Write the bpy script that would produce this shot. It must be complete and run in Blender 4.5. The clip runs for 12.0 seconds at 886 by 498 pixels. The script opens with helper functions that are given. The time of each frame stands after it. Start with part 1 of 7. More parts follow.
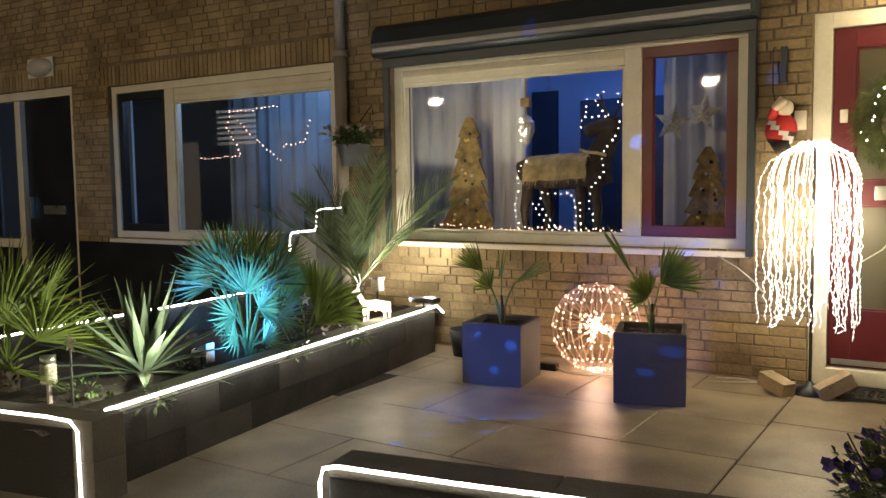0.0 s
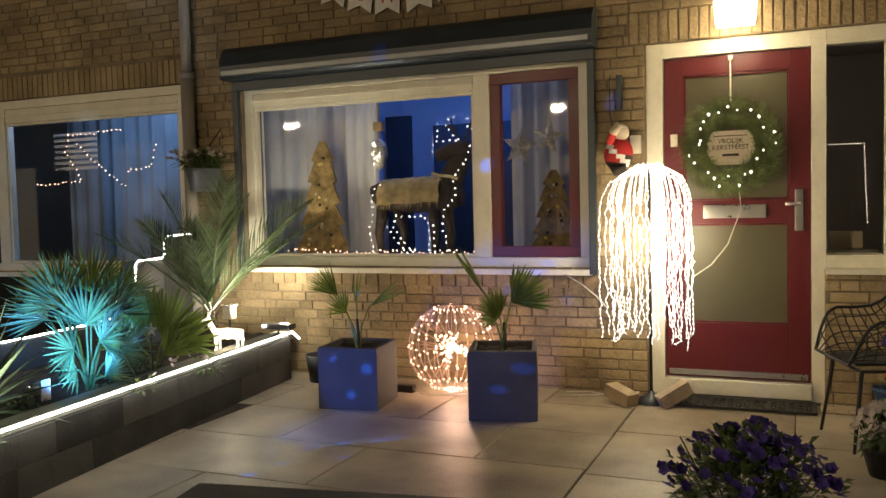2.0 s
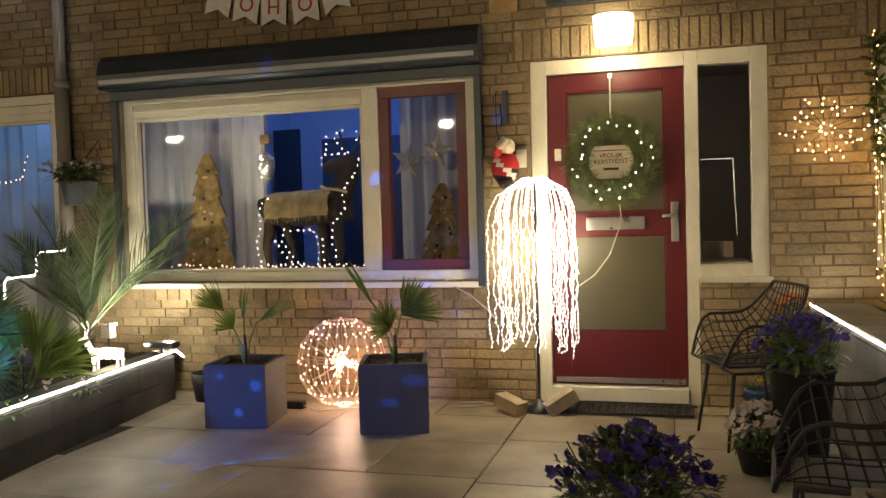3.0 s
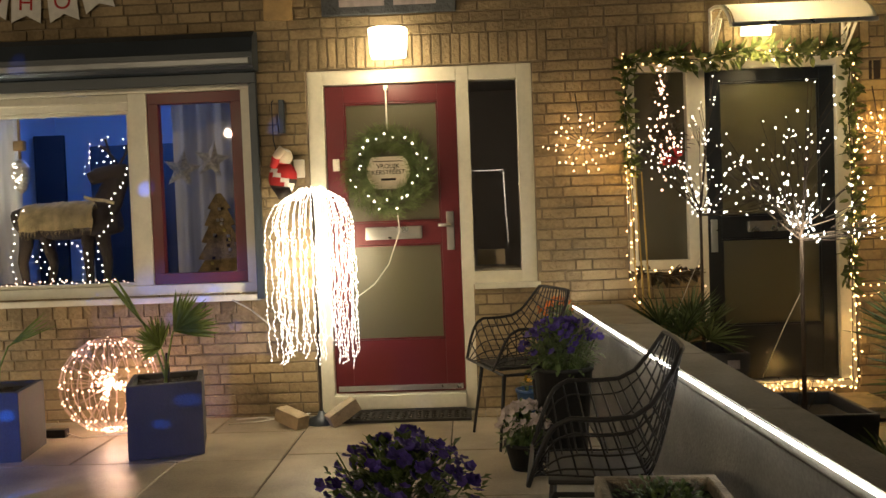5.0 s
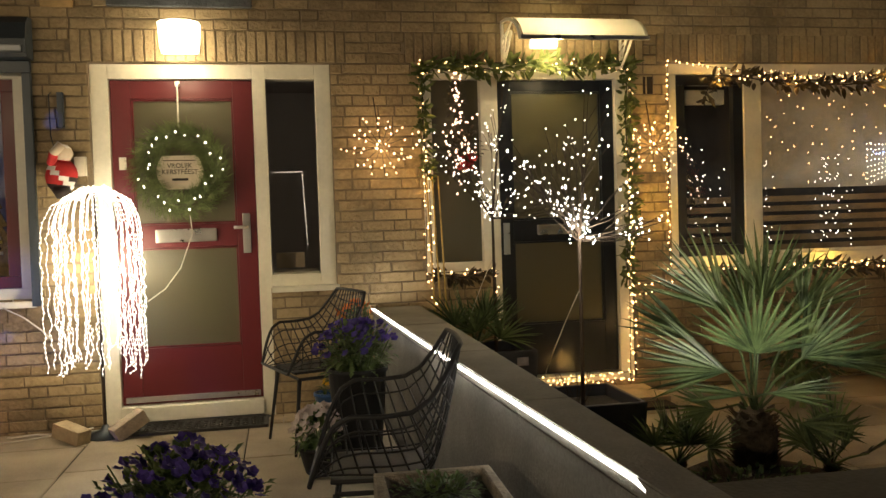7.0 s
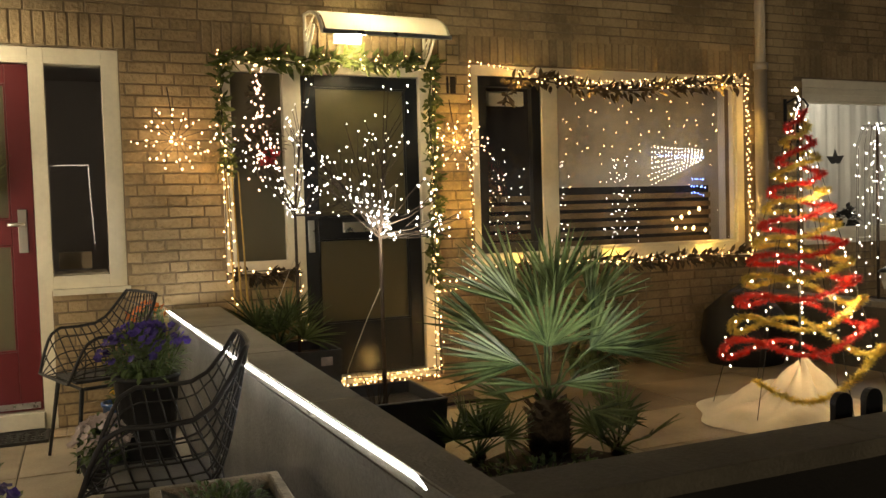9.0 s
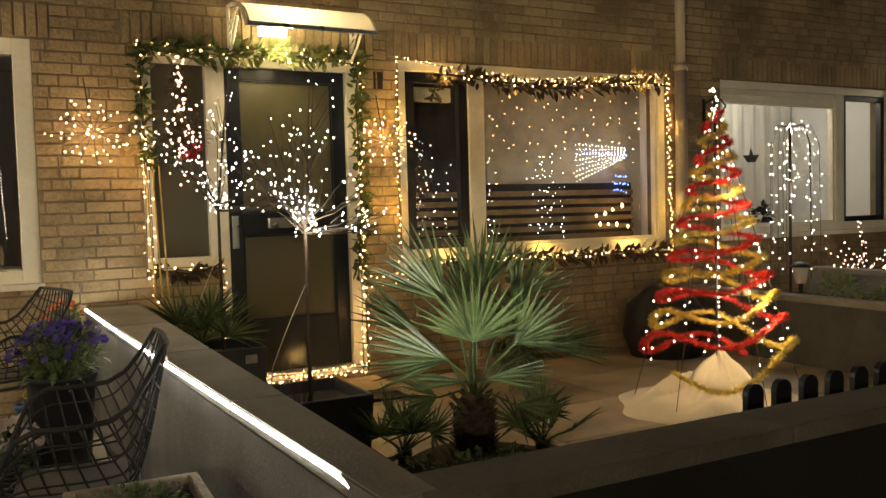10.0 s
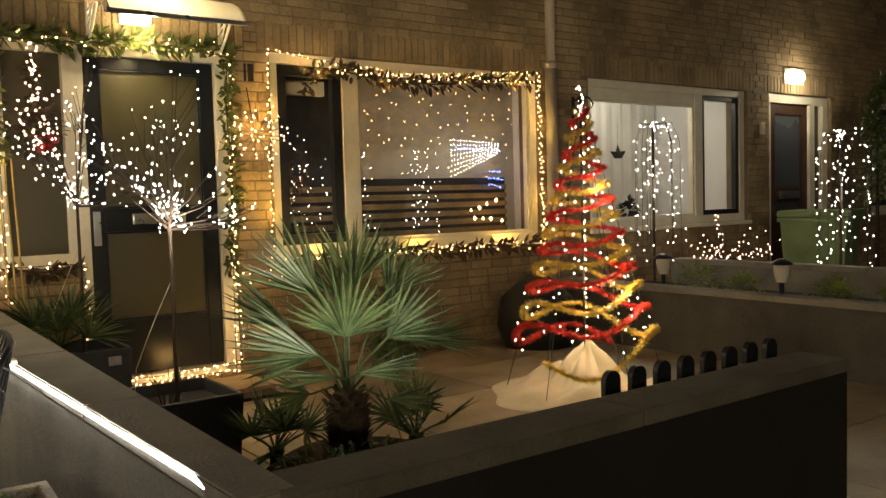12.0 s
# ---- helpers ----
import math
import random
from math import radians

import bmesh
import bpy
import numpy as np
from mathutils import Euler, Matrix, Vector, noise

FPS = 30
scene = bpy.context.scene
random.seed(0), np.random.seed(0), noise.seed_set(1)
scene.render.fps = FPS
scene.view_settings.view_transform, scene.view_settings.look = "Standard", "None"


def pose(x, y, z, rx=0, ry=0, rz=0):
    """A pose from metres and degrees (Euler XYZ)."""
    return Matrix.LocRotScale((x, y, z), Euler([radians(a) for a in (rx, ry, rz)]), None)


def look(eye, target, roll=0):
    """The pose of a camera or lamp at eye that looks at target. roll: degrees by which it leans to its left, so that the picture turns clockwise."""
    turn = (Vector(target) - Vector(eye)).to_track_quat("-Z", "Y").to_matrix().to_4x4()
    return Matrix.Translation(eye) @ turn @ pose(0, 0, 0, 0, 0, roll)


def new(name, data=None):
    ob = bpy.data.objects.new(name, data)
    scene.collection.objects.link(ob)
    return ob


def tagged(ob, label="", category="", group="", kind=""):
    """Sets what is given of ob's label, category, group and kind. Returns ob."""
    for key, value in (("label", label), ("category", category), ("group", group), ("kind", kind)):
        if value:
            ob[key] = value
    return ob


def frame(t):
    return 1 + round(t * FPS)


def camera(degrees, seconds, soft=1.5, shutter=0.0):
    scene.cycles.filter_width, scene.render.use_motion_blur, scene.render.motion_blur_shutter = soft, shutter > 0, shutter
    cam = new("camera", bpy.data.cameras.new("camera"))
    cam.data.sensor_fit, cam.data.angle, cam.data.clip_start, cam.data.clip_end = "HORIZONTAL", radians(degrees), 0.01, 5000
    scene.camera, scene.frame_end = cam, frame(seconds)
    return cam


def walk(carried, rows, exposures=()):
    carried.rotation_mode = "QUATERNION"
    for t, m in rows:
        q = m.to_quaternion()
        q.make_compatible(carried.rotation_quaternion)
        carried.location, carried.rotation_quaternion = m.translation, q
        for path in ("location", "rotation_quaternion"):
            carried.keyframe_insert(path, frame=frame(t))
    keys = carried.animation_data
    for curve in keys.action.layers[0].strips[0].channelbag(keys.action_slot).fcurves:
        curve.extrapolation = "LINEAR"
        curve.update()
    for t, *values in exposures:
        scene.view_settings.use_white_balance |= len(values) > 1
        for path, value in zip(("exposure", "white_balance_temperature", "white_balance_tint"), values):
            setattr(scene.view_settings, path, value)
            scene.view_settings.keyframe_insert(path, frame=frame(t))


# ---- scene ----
cam = camera(55.4, 12.0)
PATH = [
    (0, (0.155, 0.078, 1.315), (-0.919, 1.758, 1.155), -0.8),
    (0.5, (0.164, 0.071, 1.336), (-0.854, 1.786, 1.177), -0.8),
    (1, (0.169, 0.071, 1.324), (-0.787, 1.822, 1.187), -1.0),
    (1.5, (0.187, 0.087, 1.319), (-0.699, 1.876, 1.19), -1.4),
    (2, (0.199, 0.087, 1.305), (-0.585, 1.924, 1.197), -1.4),
    (2.5, (0.21, 0.091, 1.297), (-0.461, 1.974, 1.213), -1.6),
    (3, (0.206, 0.084, 1.288), (-0.334, 2.008, 1.21), -1.6),
    (5, (0.305, 0.109, 1.287), (0.242, 2.107, 1.217), -2.1),
    (5.5, (0.342, 0.115, 1.275), (0.382, 2.114, 1.213), -2.1),
    (6, (0.359, 0.105, 1.271), (0.515, 2.098, 1.208), -2.0),
    (6.5, (0.386, 0.101, 1.265), (0.634, 2.084, 1.199), -1.9),
    (7, (0.41, 0.113, 1.259), (0.782, 2.076, 1.189), -1.8),
    (9, (0.51, 0.158, 1.244), (1.293, 1.996, 1.159), -1.7),
    (9.5, (0.517, 0.166, 1.24), (1.373, 1.971, 1.146), -1.6),
    (10, (0.524, 0.153, 1.246), (1.458, 1.919, 1.146), -1.5),
    (10.5, (0.54, 0.136, 1.247), (1.554, 1.857, 1.143), -1.4),
    (11, (0.553, 0.126, 1.244), (1.641, 1.801, 1.134), -1.4),
    (11.5, (0.561, 0.126, 1.244), (1.694, 1.77, 1.129), -1.6),
    (12, (0.567, 0.125, 1.242), (1.736, 1.743, 1.123), -1.6),
]
walk(cam, [(t, look(eye, target, roll)) for t, eye, target, roll in PATH],
     exposures=[(0.0, 0.22), (3.0, 0.18), (7.0, 0.18), (9.5, 0.4), (12.0, 0.48)])

# ---- world and large lights: night, lit by the lamps of the houses ----
world = bpy.data.worlds.new("night")
scene.world = world
world.use_nodes = True
world.node_tree.nodes["Background"].inputs[0].default_value = (0.55, 0.62, 0.8, 1)
world.node_tree.nodes["Background"].inputs[1].default_value = 0.012
scene.view_settings.exposure = 0.0


def lamp(name, kind, at, power, colour, size=0.05, aim=None, cone=60, blend=0.4):
    data = bpy.data.lights.new(name, kind)
    data.energy, data.color = power, colour
    if kind == "AREA":
        data.shape, data.size, data.size_y = "ELLIPSE", size, size * 0.35
    else:
        data.shadow_soft_size = size
    if kind == "SPOT":
        data.spot_size, data.spot_blend = radians(cone), blend
    ob = new(name, data)
    ob.matrix_world = look(at, aim) if aim is not None else Matrix.Translation(at)
    return ob


WARM, WHITE, BLUE, ROSE = (1.0, 0.78, 0.46), (1.0, 0.93, 0.78), (0.01, 0.14, 1.0), (1.0, 0.62, 0.42)
lamp("door_lamp_light", "POINT", (-0.19, 5.53, 2.31), 9.5, (1.0, 0.80, 0.48), 0.08)
lamp("canopy_lamp_light", "POINT", (2.25, 5.58, 2.33), 12, (1.0, 0.76, 0.38), 0.06)
lamp("far_door_lamp_light", "POINT", (9.72, 5.45, 2.42), 9, (1.0, 0.85, 0.6), 0.06)
lamp("weeping_light_glow", "POINT", (-0.66, 5.40, 1.05), 29, (1.0, 0.82, 0.52), 0.12)
lamp("globe_light_glow", "POINT", (-2.02, 5.42, 0.28), 11, ROSE, 0.05)
lamp("star_light_glow", "POINT", (1.07, 5.60, 1.74), 2.6, (1.0, 0.6, 0.22), 0.05)
lamp("string_glow", "POINT", (2.98, 5.60, 1.75), 4.5, (1.0, 0.54, 0.12), 0.03)
lamp("bed_spot_white", "SPOT", (-3.48, 5.27, 0.42), 52, (1.0, 0.92, 0.70), 0.03, (-4.2, 5.74, 1.7), 130)
lamp("bed_spot_cyan", "SPOT", (-3.12, 3.14, 0.42), 210, (0.09, 0.42, 1.0), 0.03, (-3.62, 3.66, 0.66), 68, 0.9)
lamp("bed_spot_pale", "SPOT", (-3.10, 2.70, 0.47), 30, (1.0, 1.0, 0.76), 0.03, (-3.6, 2.62, 0.70), 140)
lamp("blue_flood", "SPOT", (-3.06, 3.10, 0.44), 95, BLUE, 0.02, (-2.08, 4.75, 0.27), 38, 0.3)
lamp("room_blue", "POINT", (-3.1, 7.7, 2.3), 27, (0.06, 0.22, 1.0), 0.15)
# added fill, hidden above the opening, for curtains and figures behind the glass
lamp("curtain_fill", "POINT", (-2.7, 6.14, 2.55), 2.6, (0.95, 0.93, 1.0), 0.1)
lamp("neighbour_room_blue", "POINT", (-5.9, 6.6, 2.35), 13, (0.34, 0.55, 1.0), 0.15)
lamp("far_room", "POINT", (7.5, 6.5, 2.5), 16, (1.0, 0.9, 0.70), 0.15)
lamp("middle_room", "POINT", (4.7, 7.6, 2.1), 10, (1.0, 0.86, 0.66), 0.15)
lamp("wall_spot", "SPOT", (1.12, 5.35, 0.70), 3.5, WHITE, 0.03, (1.15, 5.75, 1.3), 120)
for at in ((3.5, 5.66, 2.20), (4.1, 5.66, 2.18), (4.8, 5.66, 2.18), (5.4, 5.66, 2.22), (3.12, 5.60, 1.9), (3.12, 5.60, 1.2), (5.66, 5.62, 1.9), (5.66, 5.62, 1.2)):
    lamp("window_string_glow", "POINT", at, 1.0, (1.0, 0.55, 0.10), 0.012)
for x in (3.5, 4.4, 5.3):
    lamp("sill_string_glow", "POINT", (x, 5.70, 0.89), 1.1, (1.0, 0.55, 0.10), 0.012)
lamp("door_string_glow", "POINT", (1.33, 5.58, 1.6), 1.3, (1.0, 0.55, 0.12), 0.012)
for at in ((2.88, 5.60, 0.45), (2.90, 5.60, 1.3), (2.4, 5.62, 0.20)):
    lamp("door_string_glow", "POINT", at, 0.9, (1.0, 0.58, 0.16), 0.012)
lamp("twig_tree_glow", "POINT", (1.855, 4.02, 1.18), 8.0, (1.0, 0.88, 0.66), 0.1)
lamp("tinsel_tree_glow", "POINT", (4.35, 3.62, 0.70), 10, (1.0, 0.72, 0.36), 0.1)
lamp("tinsel_tree_glow", "POINT", (4.30, 3.70, 1.3), 5, (1.0, 0.72, 0.36), 0.1)
lamp("light_tree_glow", "POINT", (6.60, 5.1, 1.3), 3.0, (1.0, 0.9, 0.75), 0.1)
lamp("light_tree_glow", "POINT", (7.60, 3.9, 1.2), 3.0, (1.0, 0.9, 0.75), 0.1)
for sx in (-12.5, -5.1):
    lamp("street_lamp_light", "AREA", (sx, -7.86, 3.45), 190, (1.0, 0.76, 0.46), 0.3, (0, 5.8, 1.2))
# star projector in the bed: narrow blue beams
for i, (bx, by, bz) in enumerate(((-2.56, 4.74, 0.33), (-2.45, 4.75, 0.10), (-2.34, 4.76, 0.27), (-1.52, 4.72, 0.2), (-1.36, 4.78, 0.32), (-2.25, 3.95, 0.0), (-2.0, 3.85, 0.0), (-2.25, 3.65, 0.0), (-1.95, 4.2, 0.0), (-2.42, 3.8, 0.0), (-2.12, 4.08, 0.0), (-2.3, 3.45, 0.0), (-1.3, 5.73, 0.62), (-0.95, 5.73, 1.95), (-2.3, 5.73, 0.5), (-1.75, 5.7, 0.68), (-1.9, 5.75, 1.55), (-2.6, 5.6, 2.4), (-2.3, 5.70, 0.83), (-1.5, 5.70, 0.83))):
    lamp("star_beam", "SPOT", (-3.06, 3.10, 0.44), 420, BLUE, 0.004, (bx, by, bz), 1.7 + 0.5 * (i % 3), 0.9)
lamp("yard_spot_light", "SPOT", (1.72, 2.42, 0.22), 88, (1.0, 0.97, 0.74), 0.03, (2.5, 3.62, 1.05), 52, 0.7)
lamp("deer_glow", "POINT", (-3.36, 4.70, 0.50), 3.5, (1.0, 0.86, 0.6), 0.06)
# added fill that lifts the dark side window; no lamp known in the hall
lamp("hall_fill", "POINT", (0.0, 7.6, 2.3), 1.2, (1.0, 0.75, 0.5), 0.1)
lamp("bed_flood_light", "POINT", (-3.40, 5.44, 0.47), 5, (1.0, 0.90, 0.68), 0.03)
lamp("ledge_string_glow", "POINT", (-2.9, 5.97, 1.02), 0.9, (1.0, 0.78, 0.5), 0.05)

# ---- materials ----
def surface(name, base, rough=0.6, metal=0.0, vary=0.25, scale=3.0, fine=60.0, bump=0.25, alt=None, spread=0.0, spec=0.5, trans=0.0, sheen=0.0, thin=0.0):
    """A painted, stone, wood or leaf surface: two scales of variation, fine relief, uneven gloss."""
    m = bpy.data.materials.new(name)
    m.use_nodes = True
    n, l = m.node_tree.nodes, m.node_tree.links
    bsdf = n["Principled BSDF"]
    geo = n.new("ShaderNodeNewGeometry")
    big, small = n.new("ShaderNodeTexNoise"), n.new("ShaderNodeTexNoise")
    big.inputs["Scale"].default_value, big.inputs["Detail"].default_value = scale, 5
    small.inputs["Scale"].default_value, small.inputs["Detail"].default_value = fine, 3
    l.new(geo.outputs["Position"], big.inputs["Vector"])
    l.new(geo.outputs["Position"], small.inputs["Vector"])
    ramp = n.new("ShaderNodeValToRGB")
    dark = tuple(c * (1 - vary) for c in base)
    light = tuple(min(1, c * (1 + vary)) for c in (alt or base))
    ramp.color_ramp.elements[0].position, ramp.color_ramp.elements[1].position = 0.3, 0.7
    ramp.color_ramp.elements[0].color, ramp.color_ramp.elements[1].color = (*dark, 1), (*light, 1)
    add = n.new("ShaderNodeMath")
    add.operation = "MULTIPLY_ADD"
    add.inputs[1].default_value = 0.35
    l.new(small.outputs["Fac"], add.inputs[0])
    l.new(big.outputs["Fac"], add.inputs[2])
    shift = n.new("ShaderNodeMath")
    shift.operation = "ADD"
    shift.inputs[1].default_value = -0.175
    l.new(add.outputs[0], shift.inputs[0])
    last = shift.outputs[0]
    if spread:
        info = n.new("ShaderNodeObjectInfo")
        both = n.new("ShaderNodeMath")
        both.operation = "ADD"
        l.new(info.outputs["Random"], both.inputs[0])
        l.new(geo.outputs["Random Per Island"], both.inputs[1])
        part_of = n.new("ShaderNodeMath")
        part_of.operation = "FRACT"
        l.new(both.outputs[0], part_of.inputs[0])
        wide = n.new("ShaderNodeMath")
        wide.operation = "MULTIPLY_ADD"
        wide.inputs[1].default_value = spread
        l.new(part_of.outputs[0], wide.inputs[0])
        l.new(last, wide.inputs[2])
        low = n.new("ShaderNodeMath")
        low.operation = "ADD"
        low.inputs[1].default_value = -spread / 2
        l.new(wide.outputs[0], low.inputs[0])
        last = low.outputs[0]
    l.new(last, ramp.inputs["Fac"])
    l.new(ramp.outputs["Color"], bsdf.inputs["Base Color"])
    gloss = n.new("ShaderNodeMapRange")
    gloss.inputs["To Min"].default_value, gloss.inputs["To Max"].default_value = max(0.03, rough - 0.12), min(1, rough + 0.12)
    l.new(big.outputs["Fac"], gloss.inputs["Value"])
    l.new(gloss.outputs["Result"], bsdf.inputs["Roughness"])
    bsdf.inputs["Metallic"].default_value = metal
    bsdf.inputs["Specular IOR Level"].default_value = spec
    if trans:
        bsdf.inputs["Transmission Weight"].default_value = trans
    if sheen:
        bsdf.inputs["Sheen Weight"].default_value = sheen
    if bump:
        rise = n.new("ShaderNodeBump")
        rise.inputs["Strength"].default_value, rise.inputs["Distance"].default_value = bump, 0.01
        l.new(small.outputs["Fac"], rise.inputs["Height"])
        l.new(rise.outputs["Normal"], bsdf.inputs["Normal"])
    if thin:
        veil, blend = n.new("ShaderNodeBsdfTranslucent"), n.new("ShaderNodeMixShader")
        blend.inputs[0].default_value = thin
        l.new(ramp.outputs["Color"], veil.inputs["Color"])
        l.new(bsdf.outputs[0], blend.inputs[1])
        l.new(veil.outputs[0], blend.inputs[2])
        l.new(blend.outputs[0], n["Material Output"].inputs["Surface"])
    return m


def glowing(name, colour, strength):
    m = bpy.data.materials.new(name)
    m.use_nodes = True
    bsdf = m.node_tree.nodes["Principled BSDF"]
    bsdf.inputs["Base Color"].default_value = (0.8, 0.8, 0.75, 1)
    bsdf.inputs["Emission Color"].default_value = (*colour, 1)
    bsdf.inputs["Emission Strength"].default_value = strength
    return m


def clear_glass(name, tint=(1, 1, 1), ior=1.5):
    m = bpy.data.materials.new(name)
    m.use_nodes = True
    n, l = m.node_tree.nodes, m.node_tree.links
    n.remove(n["Principled BSDF"])
    through_it, mirror, mix, edge = n.new("ShaderNodeBsdfTransparent"), n.new("ShaderNodeBsdfGlossy"), n.new("ShaderNodeMixShader"), n.new("ShaderNodeFresnel")
    through_it.inputs["Color"].default_value = (*tint, 1)
    mirror.inputs["Roughness"].default_value = 0.01
    edge.inputs["IOR"].default_value = ior
    l.new(edge.outputs[0], mix.inputs[0])
    l.new(through_it.outputs[0], mix.inputs[1])
    l.new(mirror.outputs[0], mix.inputs[2])
    l.new(mix.outputs[0], n["Material Output"].inputs["Surface"])
    return m


BRICK = surface("brick", (0.245, 0.178, 0.094), 0.85, vary=0.28, scale=2.2, fine=45, bump=0.8, alt=(0.31, 0.232, 0.128), spread=0.19)
MORTAR = surface("mortar", (0.195, 0.148, 0.094), 0.95, vary=0.3, scale=4, fine=120, bump=0.5)
CREAM = surface("cream_paint", (0.72, 0.68, 0.55), 0.38, vary=0.08, scale=5, fine=40, bump=0.05)
RED = surface("dark_red_paint", (0.105, 0.008, 0.012), 0.42, vary=0.06, scale=4, fine=50, bump=0.05)
BLACK_PAINT = surface("black_paint", (0.012, 0.014, 0.018), 0.35, vary=0.2, scale=4, fine=50, bump=0.05)
ANTHRACITE = surface("anthracite_metal", (0.035, 0.045, 0.055), 0.42, 0.3, vary=0.15, scale=3, fine=70, bump=0.05)
ALU = surface("bare_aluminium", (0.45, 0.46, 0.48), 0.3, 0.9, vary=0.1, scale=8, fine=90, bump=0.05)
CONCRETE = surface("dark_render", (0.15, 0.145, 0.13), 0.85, vary=0.28, scale=2.5, fine=80, bump=0.35, alt=(0.19, 0.185, 0.17))
COPING = surface("coping_stone", (0.20, 0.19, 0.165), 0.85, vary=0.25, scale=3.5, fine=90, bump=0.4)
# coping stone of the street-side walls, its shade put into the colour
SHADECAP = surface("shaded_coping", (0.105, 0.098, 0.078), 0.85, vary=0.3, scale=4, fine=90, bump=0.4)
DARKWALL = surface("black_render", (0.030, 0.029, 0.027), 0.8, vary=0.3, scale=3, fine=80, bump=0.3, spread=0.5, alt=(0.06, 0.058, 0.052))
# near-black to offset the street lamps: shade in the colour of the render
SHADEWALL = surface("shade_darkened_render", (0.011, 0.0105, 0.010), 0.85, vary=0.3, scale=3, fine=80, bump=0.3)
SLAB = surface("paving_slab", (0.265, 0.215, 0.145), 0.44, vary=0.32, scale=2.2, fine=90, bump=0.2, alt=(0.33, 0.28, 0.205), spread=0.15)
JOINT = surface("joint_sand", (0.05, 0.045, 0.035), 0.95, vary=0.3, scale=5, fine=150, bump=0.3)
SOIL = surface("soil", (0.028, 0.020, 0.014), 0.95, vary=0.5, scale=12, fine=70, bump=1.0)
PIPE = surface("grey_pvc", (0.30, 0.27, 0.23), 0.45, vary=0.12, scale=3, fine=60, bump=0.05)
FROST = surface("frosted_glass", (0.078, 0.070, 0.036), 0.28, vary=0.10, scale=0.25, fine=260, bump=0.25, spec=0.6)
GLASS = clear_glass("window_glass")
DARKGLASS = clear_glass("dark_glass", (0.55, 0.58, 0.6))
PLASTER = surface("white_plaster", (0.70, 0.70, 0.70), 0.85, vary=0.06, scale=2, fine=60, bump=0.1)
ROOMDARK = surface("dark_furniture", (0.02, 0.02, 0.022), 0.6, vary=0.3, scale=3, fine=40, bump=0.1)
CURTAIN = surface("curtain_cloth", (0.62, 0.61, 0.57), 0.9, vary=0.08, scale=4, fine=180, bump=0.2, sheen=0.2, thin=0.08)
WOOD = surface("pale_wood", (0.36, 0.24, 0.11), 0.6, vary=0.3, scale=6, fine=55, bump=0.25)
STEEL = surface("steel", (0.55, 0.54, 0.5), 0.3, 0.9, vary=0.1, scale=8, fine=80, bump=0.05)
LED = glowing("led_strip", (1.0, 0.95, 0.84), 15)
BULB_WARM = glowing("warm_bulb", (1.0, 0.58, 0.24), 7.5)
BULB_WHITE = glowing("white_bulb", (1.0, 0.93, 0.80), 6)
BULB_ROSE = glowing("rose_bulb", (1.0, 0.60, 0.42), 4)
LAMPGLASS = glowing("lamp_glass", (1.0, 0.84, 0.56), 7)
WIRE = surface("black_wire", (0.02, 0.02, 0.02), 0.5, vary=0.2, bump=0.0)
CABLE = surface("white_cable", (0.55, 0.52, 0.45), 0.5, vary=0.1, bump=0.0)
LEAF = surface("palm_leaf", (0.058, 0.096, 0.042), 0.42, vary=0.35, scale=8, fine=50, bump=0.1, alt=(0.115, 0.16, 0.07), spread=0.4, thin=0.3)
SWORD = surface("blue_green_leaf", (0.085, 0.12, 0.075), 0.5, vary=0.2, scale=7, fine=60, bump=0.1, alt=(0.12, 0.16, 0.10))
LIME = surface("yellow_green_leaf", (0.18, 0.24, 0.05), 0.5, vary=0.25, scale=8, fine=50, bump=0.1, thin=0.35)
BARK = surface("shaggy_trunk", (0.06, 0.045, 0.03), 0.95, vary=0.5, scale=18, fine=70, bump=1.0)
TWIG = surface("brown_twig", (0.05, 0.035, 0.025), 0.8, vary=0.3, scale=12, fine=60, bump=0.3)
IVY = surface("garland_leaf", (0.075, 0.115, 0.03), 0.5, vary=0.4, scale=14, fine=60, bump=0.1, alt=(0.14, 0.16, 0.05), thin=0.35)
DRYLEAF = surface("brown_garland_leaf", (0.07, 0.05, 0.025), 0.6, vary=0.4, scale=14, fine=60, bump=0.1)
PINE = surface("fir_needle", (0.10, 0.135, 0.045), 0.6, vary=0.4, scale=12, fine=60, bump=0.1)
WREATH = surface("wreath_needle", (0.15, 0.19, 0.065), 0.6, vary=0.45, scale=14, fine=60, bump=0.1, thin=0.3)
POT_DARK = surface("dark_fibre_planter", (0.046, 0.046, 0.05), 0.5, vary=0.25, scale=5, fine=70, bump=0.15)
PURPLE = surface("purple_petal", (0.032, 0.018, 0.155), 0.7, vary=0.3, scale=18, fine=60, bump=0.1, alt=(0.065, 0.038, 0.25), spread=0.3)
PALEPETAL = surface("pale_petal", (0.45, 0.38, 0.36), 0.7, vary=0.2, scale=18, fine=60, bump=0.1)
ORANGE = surface("orange_petal", (0.6, 0.16, 0.02), 0.6, vary=0.3, scale=18, fine=60, bump=0.1)
POT_GREY = surface("grey_fibre_pot", (0.075, 0.072, 0.068), 0.75, vary=0.2, scale=4, fine=90, bump=0.25)
POT_BLACK = surface("black_pot", (0.009, 0.0095, 0.011), 0.6, vary=0.25, scale=4, fine=60, bump=0.1)
CHAIR = surface("black_chair_wire", (0.014, 0.014, 0.015), 0.6, vary=0.2, scale=6, fine=60, bump=0.1)
GOLD = surface("gold_tinsel", (0.72, 0.58, 0.14), 0.35, 0.45, vary=0.3, scale=30, fine=90, bump=0.1)
REDTINSEL = surface("red_tinsel", (0.72, 0.06, 0.045), 0.35, 0.4, vary=0.3, scale=30, fine=90, bump=0.1)
